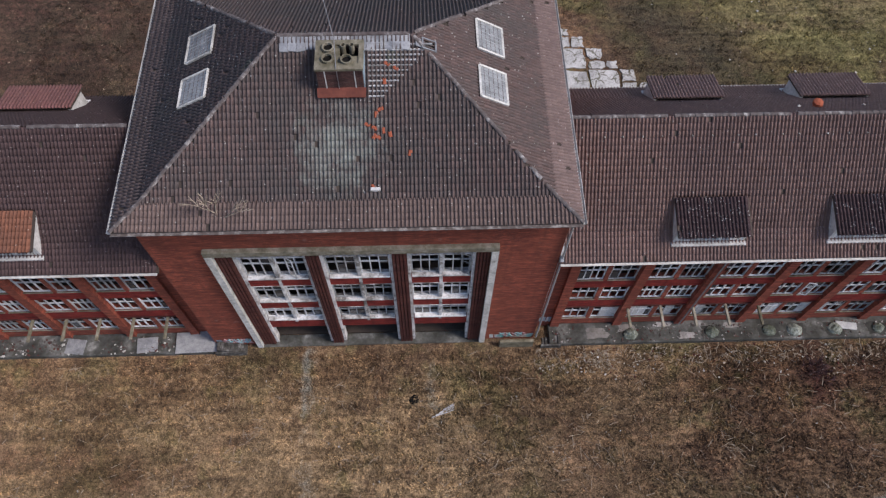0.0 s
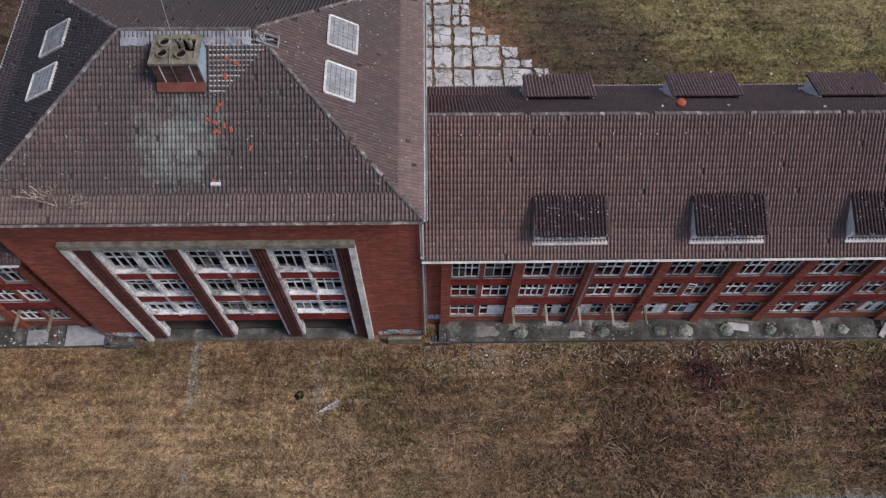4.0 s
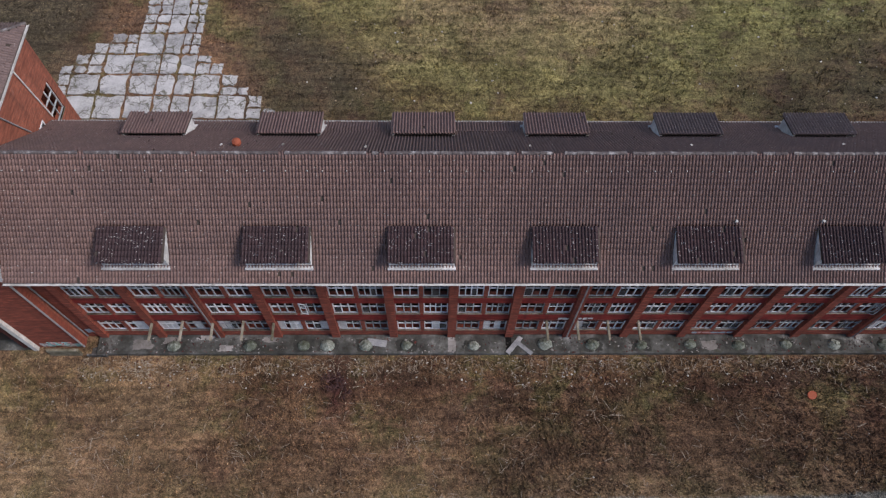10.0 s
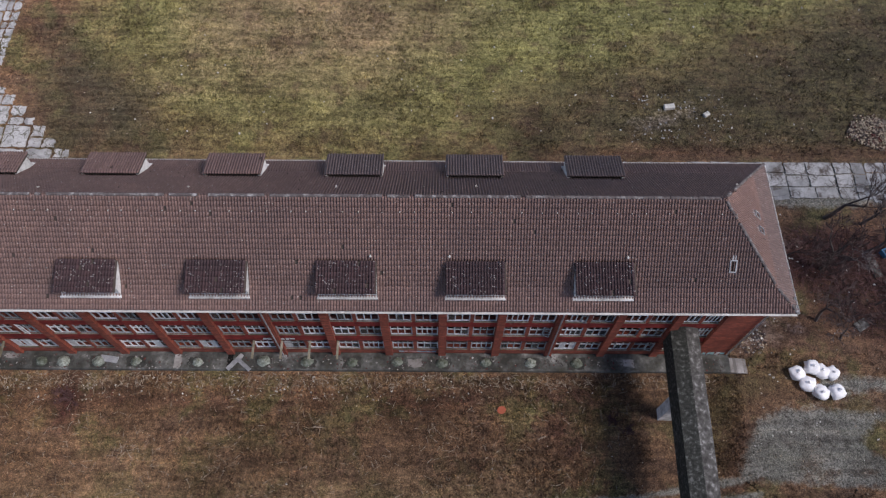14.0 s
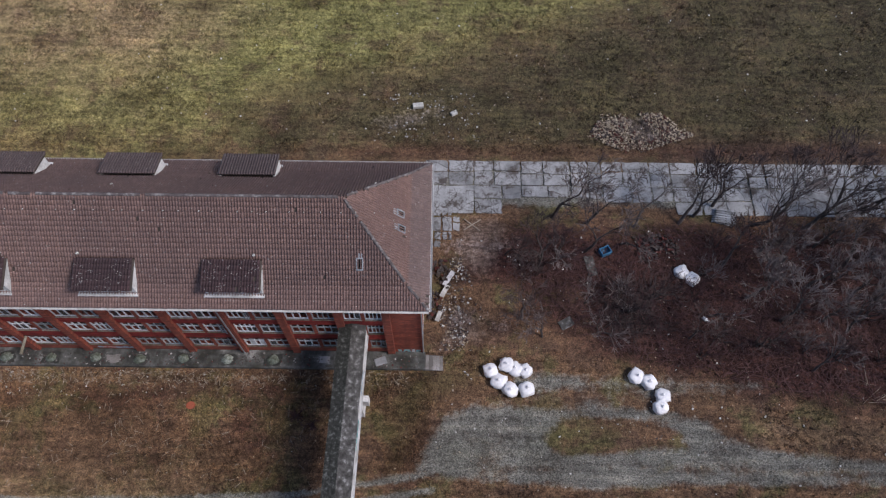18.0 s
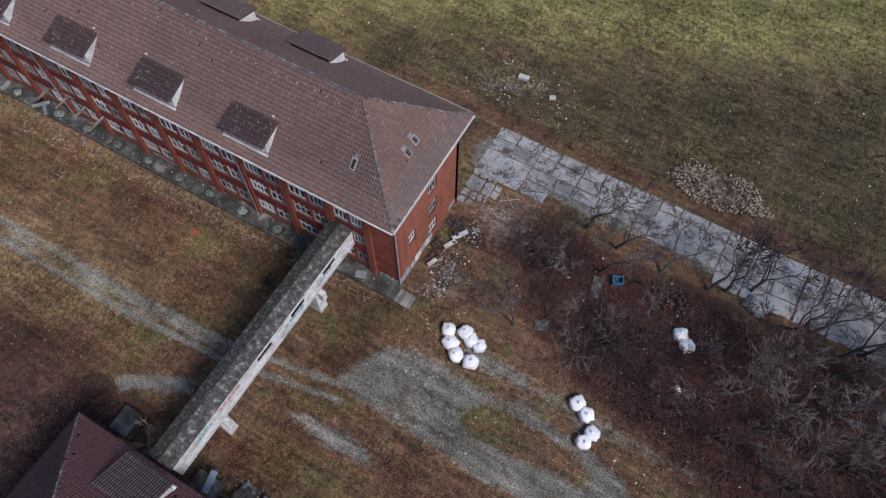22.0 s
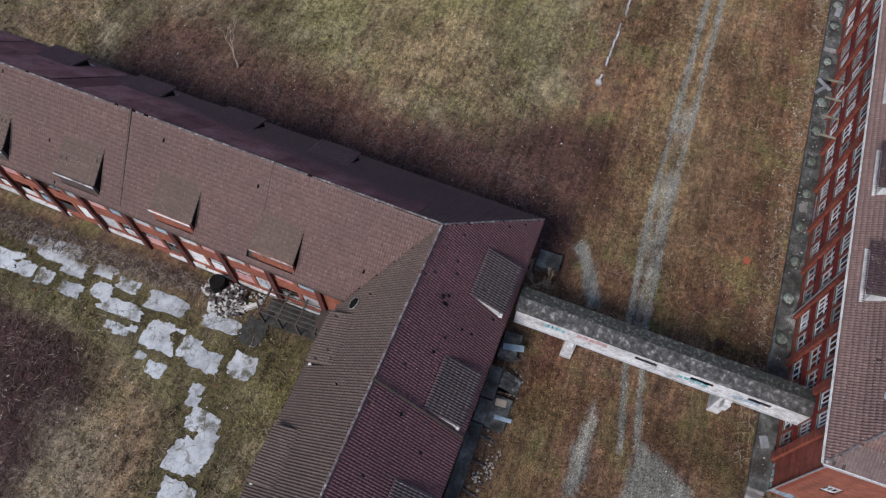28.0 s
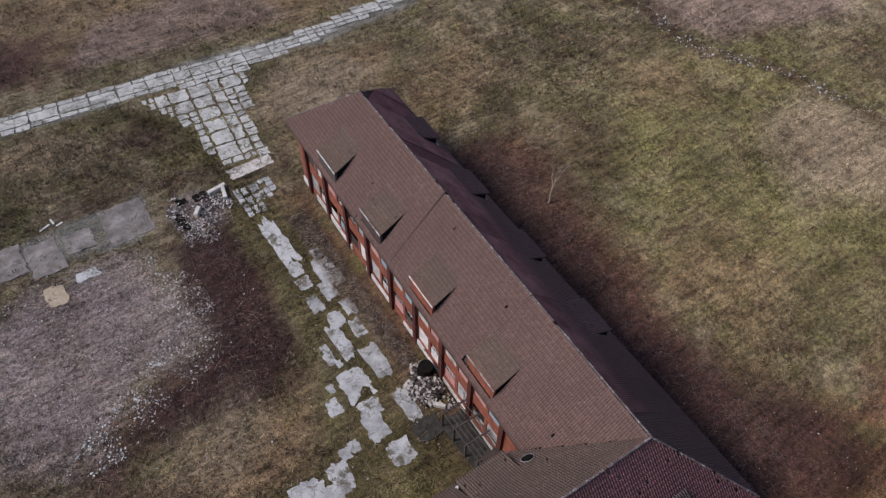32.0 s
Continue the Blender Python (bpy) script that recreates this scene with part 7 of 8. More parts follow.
SHRUBS = [(94, 23.2), (95, 22.2), (93.4, 24.6), (96, 24.4), (97.4, 22), (91.6, 21.6), (101, 21), (104, 20.6), (107.6, 20), (110, 19.6), (113.5, 19.4), (117, 20.4), (102, 29.4), (107, 29.6), (112, 29.8), (117, 30), (122, 20), (127, 25), (86.8, 27), (99.4, 19.6), (108, 23.6), (111.4, 26.4), (106, 26.4), (116.6, 23.4), (120.6, 29),
          (99.4, 24.4), (100.6, 26.6), (113.4, 23), (123.4, 25.4), (125.6, 20.6), (129, 29), (88.4, 28.6)]
for k, (x, y) in enumerate(SHRUBS):
    bare_tree(x, y, rs.uniform(2.4, 4.0), 200 + k, (0, 0), 3, 6, (TWIG, REDTWIG, GREYTWIG)[k % 3])
for k, (x, y, h) in enumerate(((26.3, 16.2, 1.3), (26.6, 15.6, 1.0), (67.6, 14.4, 1.2), (68.6, 13.4, 1.0), (61.4, -0.2, 1.8), (62.6, 0.4, 1.5), (66.6, 0.4, 1.6))):
    bare_tree(x, y, h, 300 + k, (0, 0), 3, 7, REDTWIG)
for k, (x, y, h) in enumerate(((55.4, -33.8, 5.5), (67.7, -0.6, 3.2))):
    bare_tree(x, y, h, 320 + k, (0.03, 0.02), 4, 1 if k == 0 else 4, PALETWIG, PALETWIG, 0.4)
t = bare_tree(-11.2, 19.6, 2.3, 330, (0.0, 0.05), 3, 3, PALETWIG, PALETWIG, 0.4)
t.matrix_world = pose(-8.05, 18.5, 16.85)
tagged(t, "pale dead sapling rooted in the gutter", "sapling")


def stalks(name, label, ring, count, length, seed, material, flat=0.9, width=0.02):
    """Loose stalks, twigs and reeds lying about."""
    rr = random.Random(seed)
    xs, ys = [p[0] for p in ring], [p[1] for p in ring]
    test = in_ring(ring)
    m, done = Mesh(), 0
    while done < count:
        x, y = rr.uniform(min(xs), max(xs)), rr.uniform(min(ys), max(ys))
        if not test(x, y):
            continue
        done += 1
        a, l = rr.uniform(0, 6.28), length * rr.uniform(0.3, 1)
        up_ = l * (1 - flat) * rr.random()
        p0 = Vector((x, y, 0.03 + 0.05 * rr.random()))
        p1 = p0 + Vector((math.cos(a) * l, math.sin(a) * l, up_))
        m.tube([p0, p0.lerp(p1, 0.5) + Vector((0, 0, 0.03)), p1], [width, width * 0.9, width * 0.5], 3)
    o = part(name, m, material)
    return tagged(o, label, "debris", kind="stuff")


FRONT = [(-42, 3), (-42, 17.6), (70, 17.6), (70, 3)]
stalks("dry_stalks", "pale dry stalks strewn over the front field", FRONT, 1500, 0.7, 61, PALETWIG)
stalks("dry_stalks", "pale dry stalks along the terrace edge", [(8, 16.6), (8, 17.9), (76, 17.9), (76, 16.8)], 900, 0.5, 62, PALETWIG, 0.6)
for k, (x, y) in enumerate(((20.0, 11.7), (12.2, 11.0), (44.8, 13.5), (31.6, 12), (5, 10.9), (9.6, 11.6), (38.4, 10.6), (54.9, 13.4), (-10, 12.6))):
    stalks("dry_stalks", "small heap of pale broken reeds", [(x - 1, y - 0.8), (x + 1, y - 0.8), (x + 1, y + 0.8), (x - 1, y + 0.8)], 12, 1.1, 63 + k, PALETWIG, 0.97, 0.016)
stalks("brushwood", "heap of cut branches in the scrub", [(92, 21.4), (92, 25.6), (96.4, 25.6), (96.4, 21.4)], 420, 2.4, 80, TWIG, 0.75, 0.03)
stalks("brushwood", "pale cut branches on the ground", [(111, 15.8), (111.4, 17.4), (115.6, 17.6), (115, 16)], 22, 2.4, 81, PALETWIG, 0.95, 0.018)
stalks("brushwood", "dry brush along the ruined wall", [(75.9, -46), (76.2, -13), (78.4, -13), (78, -46)], 480, 1.1, 82, TWIG, 0.8, 0.014)
stalks("brushwood", "tangled dry undergrowth in the scrub", [(84, 26), (85, 31), (134, 31.4), (140, 14), (106, 16.4), (93, 19.8)], 9000, 1.3, 83, REDTWIG, 0.6, 0.022)
stalks("brushwood", "dead vines and brambles along the ruined wall", [(76.2, -47), (76.2, -26), (77.8, -26), (78.4, -47)], 900, 0.9, 86, TWIG, 0.7, 0.018)
stalks("dry_stalks", "bleached flattened grass along the ruined wall", [(76.3, -46.5), (76.2, -26), (77.6, -26), (78.6, -34), (78.2, -46.5)], 1500, 0.8, 87, PALETWIG, 0.85, 0.014)
stalks("brushwood", "low red brambles in the courtyard", [(83.6, -49), (84, -34), (88, -30), (97, -31), (97, -35.5), (90, -37.5), (90.4, -43), (88.6, -49)], 2600, 0.8, 88, REDTWIG, 0.7, 0.018)
stalks("brushwood", "thin grey brambles in the courtyard", [(83.6, -49), (84, -34), (88, -30), (97, -31), (97, -35.5), (90, -37.5), (90.4, -43), (88.6, -49)], 900, 0.8, 89, GREYTWIG, 0.7, 0.012)
stalks("brushwood", "grey brambles behind the ruined building", [(54, -46), (64.6, -46), (65, -2), (58, -1), (55, -8), (57, -20)], 1500, 1.0, 90, GREYTWIG, 0.6, 0.014)
stalks("brushwood", "tangled brambles behind the ruined building", [(57, -46), (64.6, -46), (65, -2), (60, -2)], 1800, 1.1, 84, REDTWIG, 0.6, 0.02)
stalks("dry_stalks", "dry stalks in the courtyard", [(79, -15), (79, -60), (110, -60), (110, -15)], 1500, 0.8, 85, PALETWIG)
plank = thing("plank_pile", "small pile of bleached boards on the grass", "planks")
for k in range(4):
    part("plank", Mesh().block(-0.75 + 0.12 * k, 0.75 - 0.1 * k, -0.03, 0.03, 0, 0.03, 0.004), CONC, plank, at=pose(2.1 + 0.12 * k, 13.8 + 0.14 * k, 0.0, 0, 0, 18 + 4 * k))
# solid near-black disc; the hole's shade is in its colour
tagged(part("drain_hole", Mesh().tube([(0, 0, 0.0), (0, 0, 0.05)], [0.32, 0.26], 10), DARK, at=pose(0.3, 14.75, 0)), "dark open drain hole in the grass", "drain")

# ---- dumped things in the scrub ----
tagged(part("metal_sheet", Mesh().block(-0.4, 0.4, -0.9, 0.9, 0, 0.05, 0.01).block(-0.2, -0.08, -0.9, 0.9, 0.05, 0.09, 0.01), MOSSY2, at=pose(91.2, 27.4, 0.06, 4, 6, 12)), "bent grey metal sheet dumped among shrubs", "sheet")
tagged(part("metal_sheet", Mesh().block(-0.6, 0.6, -0.4, 0.4, 0, 0.05, 0.01), MOSSY2, at=pose(88.8, 22.2, 0.04, 3, 4, 30)), "grey panel lying on dead leaves", "panel")
bin_ = thing("plastic_crate", "dented blue plastic crate dumped in the scrub", "crate", m=pose(92.5, 28.7, 0, 0, 0, 25))
part("crate_body", wall(Mesh(), -0.45, 0.45, -0.35, 0.35, 0, 0.5, [(-0.38, 0.38, -0.28, 0.28)]), BLUE, bin_, at=pose(0, 0, 0.5, -90, 0, 0))
part("crate_floor", Mesh().block(-0.38, 0.38, -0.28, 0.28, 0.0, 0.03, 0.005), BLUE, bin_)
pal = thing("pallet_stack", "grey broken pallets beside the slab road", "pallet", m=pose(103.1, 32.2, 0, 0, 0, -15))
for k in range(3):
    for n in range(6):
        part("board", Mesh().block(-0.9, 0.9, -0.08, 0.08, 0, 0.03, 0.004), CONC, pal, at=pose(0.1 * k, -0.6 + 0.24 * n, 0.12 + 0.16 * k, 0, 0, 3 * k))
    for n in range(3):
        part("bearer", Mesh().block(-0.06, 0.06, -0.7, 0.7, 0, 0.11, 0.004), BARK, pal, at=pose(-0.75 + 0.75 * n + 0.1 * k, 0, 0.01 + 0.16 * k, 0, 0, 3 * k))
rubble("rubble_heap", "dumped heap of bricks and dark rubbish", [(95.4, 27.4), (95, 30.4), (98.6, 30.6), (99, 28.4), (97.6, 27.2)], 420, 0.3, 57, (BARK, BRICK_PIER, TWIG, DECK), 0.6)
rubble("rubble_heap", "fallen masonry by the end wall", [(77.6, 22.4), (77.6, 27.6), (79.0, 27.8), (79.4, 24)], 150, 0.42, 58, (BARK, BRICK_PIER, TWIG, DECK), 0.4)
bm_ = thing("fallen_poles", "two bleached poles lying on the slabs", "poles")
for a in (35, -40):
    part("pole", Mesh().tube([(-0.9, 0, 0.1), (0.9, 0, 0.12)], [0.05, 0.04], 6), PALETWIG, bm_, at=pose(81.2, 31.2, 0.03, 0, 0, a))

# ---- low wall line across the inner field ----
kerb = thing("field_kerb", "broken line of pale kerb stones across the field", "kerb")
r = random.Random(9)
for k in range(22):
    if r.random() < 0.85:
        part("kerb_stone", Mesh().block(-0.55, 0.55, -0.09, 0.09, -0.1, 0.14, 0.02), CONC, kerb, at=pose(45.0 - 1.15 * k, -1.05 + 0.035 * k + r.uniform(-0.08, 0.08), 0, 0, 0, r.uniform(-5, 5)))
tagged(part("marker_stone", Mesh().block(-0.3, 0.3, -0.25, 0.25, -0.05, 0.4, 0.05), STONE, at=pose(45.6, -1.1, 0, 0, 0, 20)), "pale stone at the end of the kerb line", "stone")

# ---- collapsed canopy by the ruined wall ----
cage = thing("ruined_canopy", "rusty collapsed steel canopy against the ruined wall", "canopy")
for k in range(5):
    y = -13.6 - 1.55 * k
    part("rafter", Mesh().box(75.4, 78.0, y - 0.06, y + 0.06, 2.0, 2.14), BARK, cage)
    part("post", Mesh().box(77.85, 77.99, y - 0.07, y + 0.07, 0, 1.995), BARK, cage)
for k in range(7):
    x = 75.6 + 0.38 * k
    part("purlin", Mesh().box(x - 0.035, x + 0.035, -19.9, -13.4, 2.145, 2.2), BARK, cage)
part("sagging_sheet", Mesh().solid([(75.5, -12.6, 2.23), (75.5, -15.4, 2.23), (77.6, -15.2, 2.23), (77.8, -12.6, 2.23)], 0.025), DECK, cage, "dark corroded sheet")
# solid drum whose near-black colour paints the shade of a hole
part("dark_pit", Mesh().tube([(76.4, -24.5, 0.1), (76.4, -24.5, 1.2), (76.4, -24.5, 1.22)], [0.8, 0.65, 0.5], 9), DARK, cage)
# dark slab on the ground paints the shade beneath the canopy
tagged(part("canopy_floor", Mesh().slab(ragged(75.9, 78.0, -20.2, -12.6, random.Random(8), 0.15, 6), -0.05, 0.05), DARK_PATCH), "dark wet floor under the collapsed canopy", "floor", kind="structure")
tagged(part("tar_patch", Mesh().slab(blob(79.0, -20.3, 2.4, 2.0, random.Random(3)), -0.02, 0.045), DARK_PATCH), "dark burnt patch on the yard", "patch", kind="structure")


# ---- grass tufts ----
def tufts(name, label, xr, yr, count, seed, material, h=0.16, avoid=(), spread=0.16):
    g = np.random.default_rng(seed)
    x, y = g.uniform(*xr, count), g.uniform(*yr, count)
    # clumped: keep where a wavy field is high
    f = np.sin(x * 0.9 + 2 * np.sin(y * 0.7)) + np.sin(y * 1.3 + 1.5 * np.sin(x * 0.5)) + g.normal(0, 0.9, count)
    keep = f > -1.6
    for x0, x1, y0, y1 in avoid:
        keep &= ~((x > x0) & (x < x1) & (y > y0) & (y < y1))
    for px, py, rx, ry in PATCHES:
        keep &= ((x - px) / rx) ** 2 + ((y - py) / ry) ** 2 > 1
    for ring in (JUNCTION, FAR_ROAD, NORTH_ROAD):
        keep &= ~inside_poly(x, y, ring)
    zv = zone_values(x, y)
    keep &= g.random(count) > 1.3 * np.maximum.reduce([zv["gravel"], zv["rubble"], 0.7 * zv["dirt"], 0.3 * zv["loam"]])
    x, y = x[keep], y[keep]
    n = len(x)
    blades = 5
    V = np.zeros((n, blades, 4, 3))
    hh = h * g.uniform(0.5, 1.5, (n, blades))
    ang = g.uniform(0, 6.28, (n, blades))
    ox, oy = x[:, None] + g.normal(0, spread * 0.5, (n, blades)), y[:, None] + g.normal(0, spread * 0.5, (n, blades))
    w = g.uniform(0.02, 0.05, (n, blades))
    lx, ly = np.cos(ang) * hh * g.uniform(0.3, 1.6, (n, blades)), np.sin(ang) * hh * g.uniform(0.3, 1.6, (n, blades))
    px, py = -np.sin(ang) * w, np.cos(ang) * w
    for i, (s, t_) in enumerate(((-1, 0), (1, 0), (0.35, 1), (-0.35, 1))):
        V[:, :, i, 0] = ox + s * px + t_ * lx
        V[:, :, i, 1] = oy + s * py + t_ * ly
        V[:, :, i, 2] = -0.05 + t_ * (hh + 0.05)
    q = np.arange(n * blades * 4).reshape(-1, 4)
    me = np_mesh(name, V.reshape(-1, 3), q, material)
    for key, val in zv.items():
        me.attributes.new(key, "FLOAT", "POINT").data.foreach_set("value", np.repeat(val[keep], blades * 4).astype(np.float32))
    return tagged(part(name, me, None), label, "grass", kind="stuff")


tufts("dry_grass", "tufts of dry grass over the front field", (-42, 78), (1, 17.8), 60000, 1, GRASS, 0.11, avoid=((70.5, 73.3, -2, 19),))
tufts("dry_grass", "tufts of dry grass round the gravel", (73.5, 130), (2, 20), 9000, 2, GRASS, 0.11, avoid=((78, 103, 9.5, 18),))
tufts("dry_grass", "tufts of grass over the far field", (-30, 135), (38.6, 80), 40000, 3, GRASS, 0.14, avoid=((0, 17, 36, 47), (6.5, 12.5, 47, 64)), spread=0.25)
tufts("dry_grass", "tufts of grass over the inner field", (0, 65), (-60, 1), 26000, 4, GRASS, 0.16, spread=0.3)
tufts("dry_grass", "tufts of grass in the courtyard", (78.6, 112), (-70, -14), 16000, 5, GRASS, 0.15, avoid=((88, 104, -58, -37),), spread=0.25)
tufts("dry_grass", "tufts of grass beyond the ruined wing", (20, 120), (-100, -48), 14000, 6, GRASS, 0.25, avoid=((65, 76.5, -48, -40),), spread=0.35)

# ---- chimney ----
ch = thing("chimney", "brick chimney with broken concrete top and clay flue pipes", "chimney", m=pose(2.02, -0.2, 0.78))
CX0, CX1, CY0, CY1, CZ = -5.35, -3.35, 23.47, 25.05, 20.4
m = Mesh()
m.box(CX0, CX1, CY0, CY0 + 0.2, 18.0, CZ - 0.12).box(CX0, CX1, CY1 - 0.2, CY1, 18.0, CZ - 0.12).box(CX0, CX0 + 0.2, CY0 + 0.2, CY1 - 0.2, 18.0, CZ - 0.12).box(CX1 - 0.2, CX1, CY0 + 0.2, CY1 - 0.2, 18.0, CZ - 0.12)
part("shaft", m, BRICK_CHIMNEY, ch, "dark red brick shaft")
m = Mesh().box(CX0 - 0.06, CX1 + 0.06, CY0 - 0.06, CY0 + 0.3, CZ - 0.118, CZ).box(CX0 - 0.06, CX1 + 0.06, CY1 - 0.22, CY1 + 0.06, CZ - 0.118, CZ)
m.box(CX0 - 0.06, CX0 + 0.26, CY0 + 0.3, CY1 - 0.22, CZ - 0.118, CZ).box(CX0 + 0.26, CX0 + 1.0, CY0 + 0.3, CY1 - 0.22, CZ - 0.3, CZ - 0.06).box(CX1 - 0.16, CX1 + 0.06, CY0 + 0.3, CY1 - 0.22, CZ - 0.118, CZ)
m.box(CX0 + 1.0, CX1 - 0.16, CY0 + 0.3, CY0 + 0.75, CZ - 0.3, CZ - 0.07)
part("cap", m, CAPSTONE, ch, "lichen-stained broken concrete cap")
part("void", Mesh().box(CX0 + 0.2, CX1 - 0.2, CY0 + 0.2, CY1 - 0.2, CZ - 0.6, CZ - 0.5), DARK, ch)
for x, y, rad in ((-4.85, 24.62, 0.27), (-4.85, 23.98, 0.27), (-4.02, 23.92, 0.27), (-4.2, 24.72, 0.12), (-3.82, 24.72, 0.12)):
    ring, k = [], 12
    m = Mesh()
    o = [(math.cos(6.2832 * i / k), math.sin(6.2832 * i / k)) for i in range(k)]
    z0, z1 = CZ - 0.4, CZ + 0.12
    p = [(x + c * rad, y + s * rad, z0) for c, s in o] + [(x + c * rad, y + s * rad, z1) for c, s in o] + [(x + c * rad * 0.78, y + s * rad * 0.78, z1) for c, s in o] + [(x + c * rad * 0.78, y + s * rad * 0.78, z0) for c, s in o]
    f = [(i + a, (i + 1) % k + a, (i + 1) % k + a + k, i + a + k) for a in (0, k, 2 * k) for i in range(k)]
    fp = part("flue_pipe", m.add(p, f), CAPSTONE, ch, "pale clay flue pipe")
    # near-black disc paints the unlit depth of the flue
    part("soot", Mesh().slab([(x + c * rad * 0.77, y + s * rad * 0.77) for c, s in o], CZ - 0.03, CZ - 0.005), DARK, fp)
part("flashing", Mesh().solid([(CX0 - 0.1, CY0 - 0.3, 18.85), (CX1 + 0.05, CY0 - 0.3, 18.85), (CX1 + 0.1, CY0 + 0.0, 19.15), (CX0 - 0.1, CY0 + 0.0, 19.15)], 0.05), RUST, ch, "rusty red flashing")
# thin plate added to carry the blue graffiti paint
part("side_sheet", Mesh().box(CX1 + 0.002, CX1 + 0.03, CY0 + 0.1, CY1 - 0.1, 18.9, CZ - 0.2), PANEL_BLUE, ch, "peeling pale blue sheet")
for x in (CX0 + 0.35, CX1 - 0.35):
    part("white_stripe", Mesh().box(x - 0.025, x + 0.025, CY0 - 0.012, CY0 - 0.002, 18.95, CZ - 0.14), WHITE, ch, "chipped white painted stripe")
for x in (CX0 + 0.9,):
    part("lightning_rod", Mesh().tube([(x, CY0 - 0.03, 18.9), (x, CY0 - 0.05, CZ + 0.06), (x - 0.15, CY1, CZ + 0.1), (x - 0.6, CY1 + 1.5, CZ + 1.3)], [0.018] * 4, 4), METAL, ch)


def on_main_front(x, d):
    """A place on the front slope of the main roof, d metres in plan behind the eave."""
    k, kz = 1.2, MEAVE + 0.42
    z = MEAVE + d / k * 0.42 if d < k else kz + (d - k) / (MRY - MYF - k) * (MRZ - kz)
    return Vector((x, MYF + d, z))


# mortar bed along the ridge, and slipped tiles
bed = thing("ridge_patch", "pale mortar patch and exposed bed along the ridge", "patch")
r = random.Random(4)
for k in range(15):
    x0 = MRX0 + 0.1 + 0.39 * k
    part("mortar_plate", Mesh().solid([(x0, 24.92 + r.uniform(-0.1, 0.05), 20.56), (x0 + 0.38, 24.92 + r.uniform(-0.1, 0.05), 20.56), (x0 + 0.38, 25.5, 20.87), (x0, 25.5, 20.87)], 0.05), METAL, bed)
for k in range(11):
    d = 5.2 + 0.2 * k
    p = on_main_front(CX1 + 2.2, d)
    w = 0.7 + 0.22 * k
    part("bare_batten", Mesh().box(p.x, p.x + w, p.y, p.y + 0.07, p.z + 0.06, p.z + 0.13), CONC, bed)
TILE_PIECE = Mesh().add([(0, 0, 0), (0.2, 0, 0), (0.2, 0.36, 0), (0, 0.36, 0), (0.05, 0, 0.05), (0.15, 0, 0.05), (0.15, 0.36, 0.05), (0.05, 0.36, 0.05)],
                        [(0, 4, 7, 3), (4, 5, 6, 7), (5, 1, 2, 6), (0, 1, 5, 4), (3, 7, 6, 2), (0, 3, 2, 1)]).data("loose_tile", TILE_RED)
slope = math.degrees(math.atan2(MRZ - MEAVE - 0.42, MRY - MYF - 1.2))
for x, d in ((-0.95, 4.4), (-0.8, 4.75), (-1.15, 4.0), (-0.86, 3.85), (-0.6, 3.75), (-1.1, 3.6), (-0.7, 3.5), (-0.3, 3.6), (-0.24, 6.35), (0.14, 6.16), (-0.53, 5.68), (0.52, 2.89), (-1.10, 1.54)):
    p = on_main_front(x, d)
    tagged(part("loose_tile", TILE_PIECE, None, at=Matrix.Translation(p + Vector((0, 0, 0.09))) @ pose(0, 0, 0, slope, 0, 0) @ pose(0, 0, 0, 0, 0, r.uniform(-80, 80)) @ Matrix.Diagonal((0.9, 0.75, 1, 1))), "bright red loose roof tile lying on the slope", "tile", "loose tiles")
p = on_main_front(-0.95, 1.55)
tagged(part("loose_brick", Mesh().block(-0.22, 0.22, -0.08, 0.08, 0, 0.12, 0.01), WHITE, at=Matrix.Translation(p + Vector((0, 0, 0.1)))), "pale brick lying on the roof", "brick")


def on_main_side(x, y, east=True):
    """A place on the side slope of the main roof."""
    run = (MX1 - x) if east else (x - MX0)
    k, kz = 1.2, MEAVE + 0.42
    full = (MX1 - MRX1) if east else (MRX0 - MX0)
    z = MEAVE + run / k * 0.42 if run < k else kz + (run - k) / (full - k) * (MRZ - kz)
    return Vector((x, y, z))


for east, xs in ((True, (3.95, 5.25)), (False, (-10.2, -8.75))):
    for y0, y1 in ((26.2, 28.05), (23.3, 25.15)) if east else ((26.4, 28.1), (23.7, 25.35)):
        a, b2 = on_main_side(xs[0], y0, east), on_main_side(xs[1], y0, east)
        c, d2 = on_main_side(xs[1], y1, east), on_main_side(xs[0], y1, east)
        lift = Vector((0, 0, 0.16))
        sl = thing("skylight", "large wired-glass roof light with pale frame", "skylight", "roof lights")
        part("glazing", Mesh().solid([tuple(q + lift) for q in (a, b2, c, d2)], 0.1), SKYGLASS, sl)
        fr = Mesh()
        for p0, p1 in ((a, b2), (b2, c), (c, d2), (d2, a)):
            fr.tube([p0 + lift, p1 + lift], [0.07, 0.07], 4)
        part("frame", fr, STONE, sl)
        for k in range(1, 8):
            q0, q1 = a.lerp(d2, k / 8) + lift, b2.lerp(c, k / 8) + lift
            part("glazing_bar", Mesh().tube([q0, q1], [0.022, 0.022], 4), METAL, sl)
        for k in range(1, 6):
            q0, q1 = a.lerp(b2, k / 6) + lift, d2.lerp(c, k / 6) + lift
            part("glazing_bar", Mesh().tube([q0, q1], [0.018, 0.018], 4), RIDGE, sl)


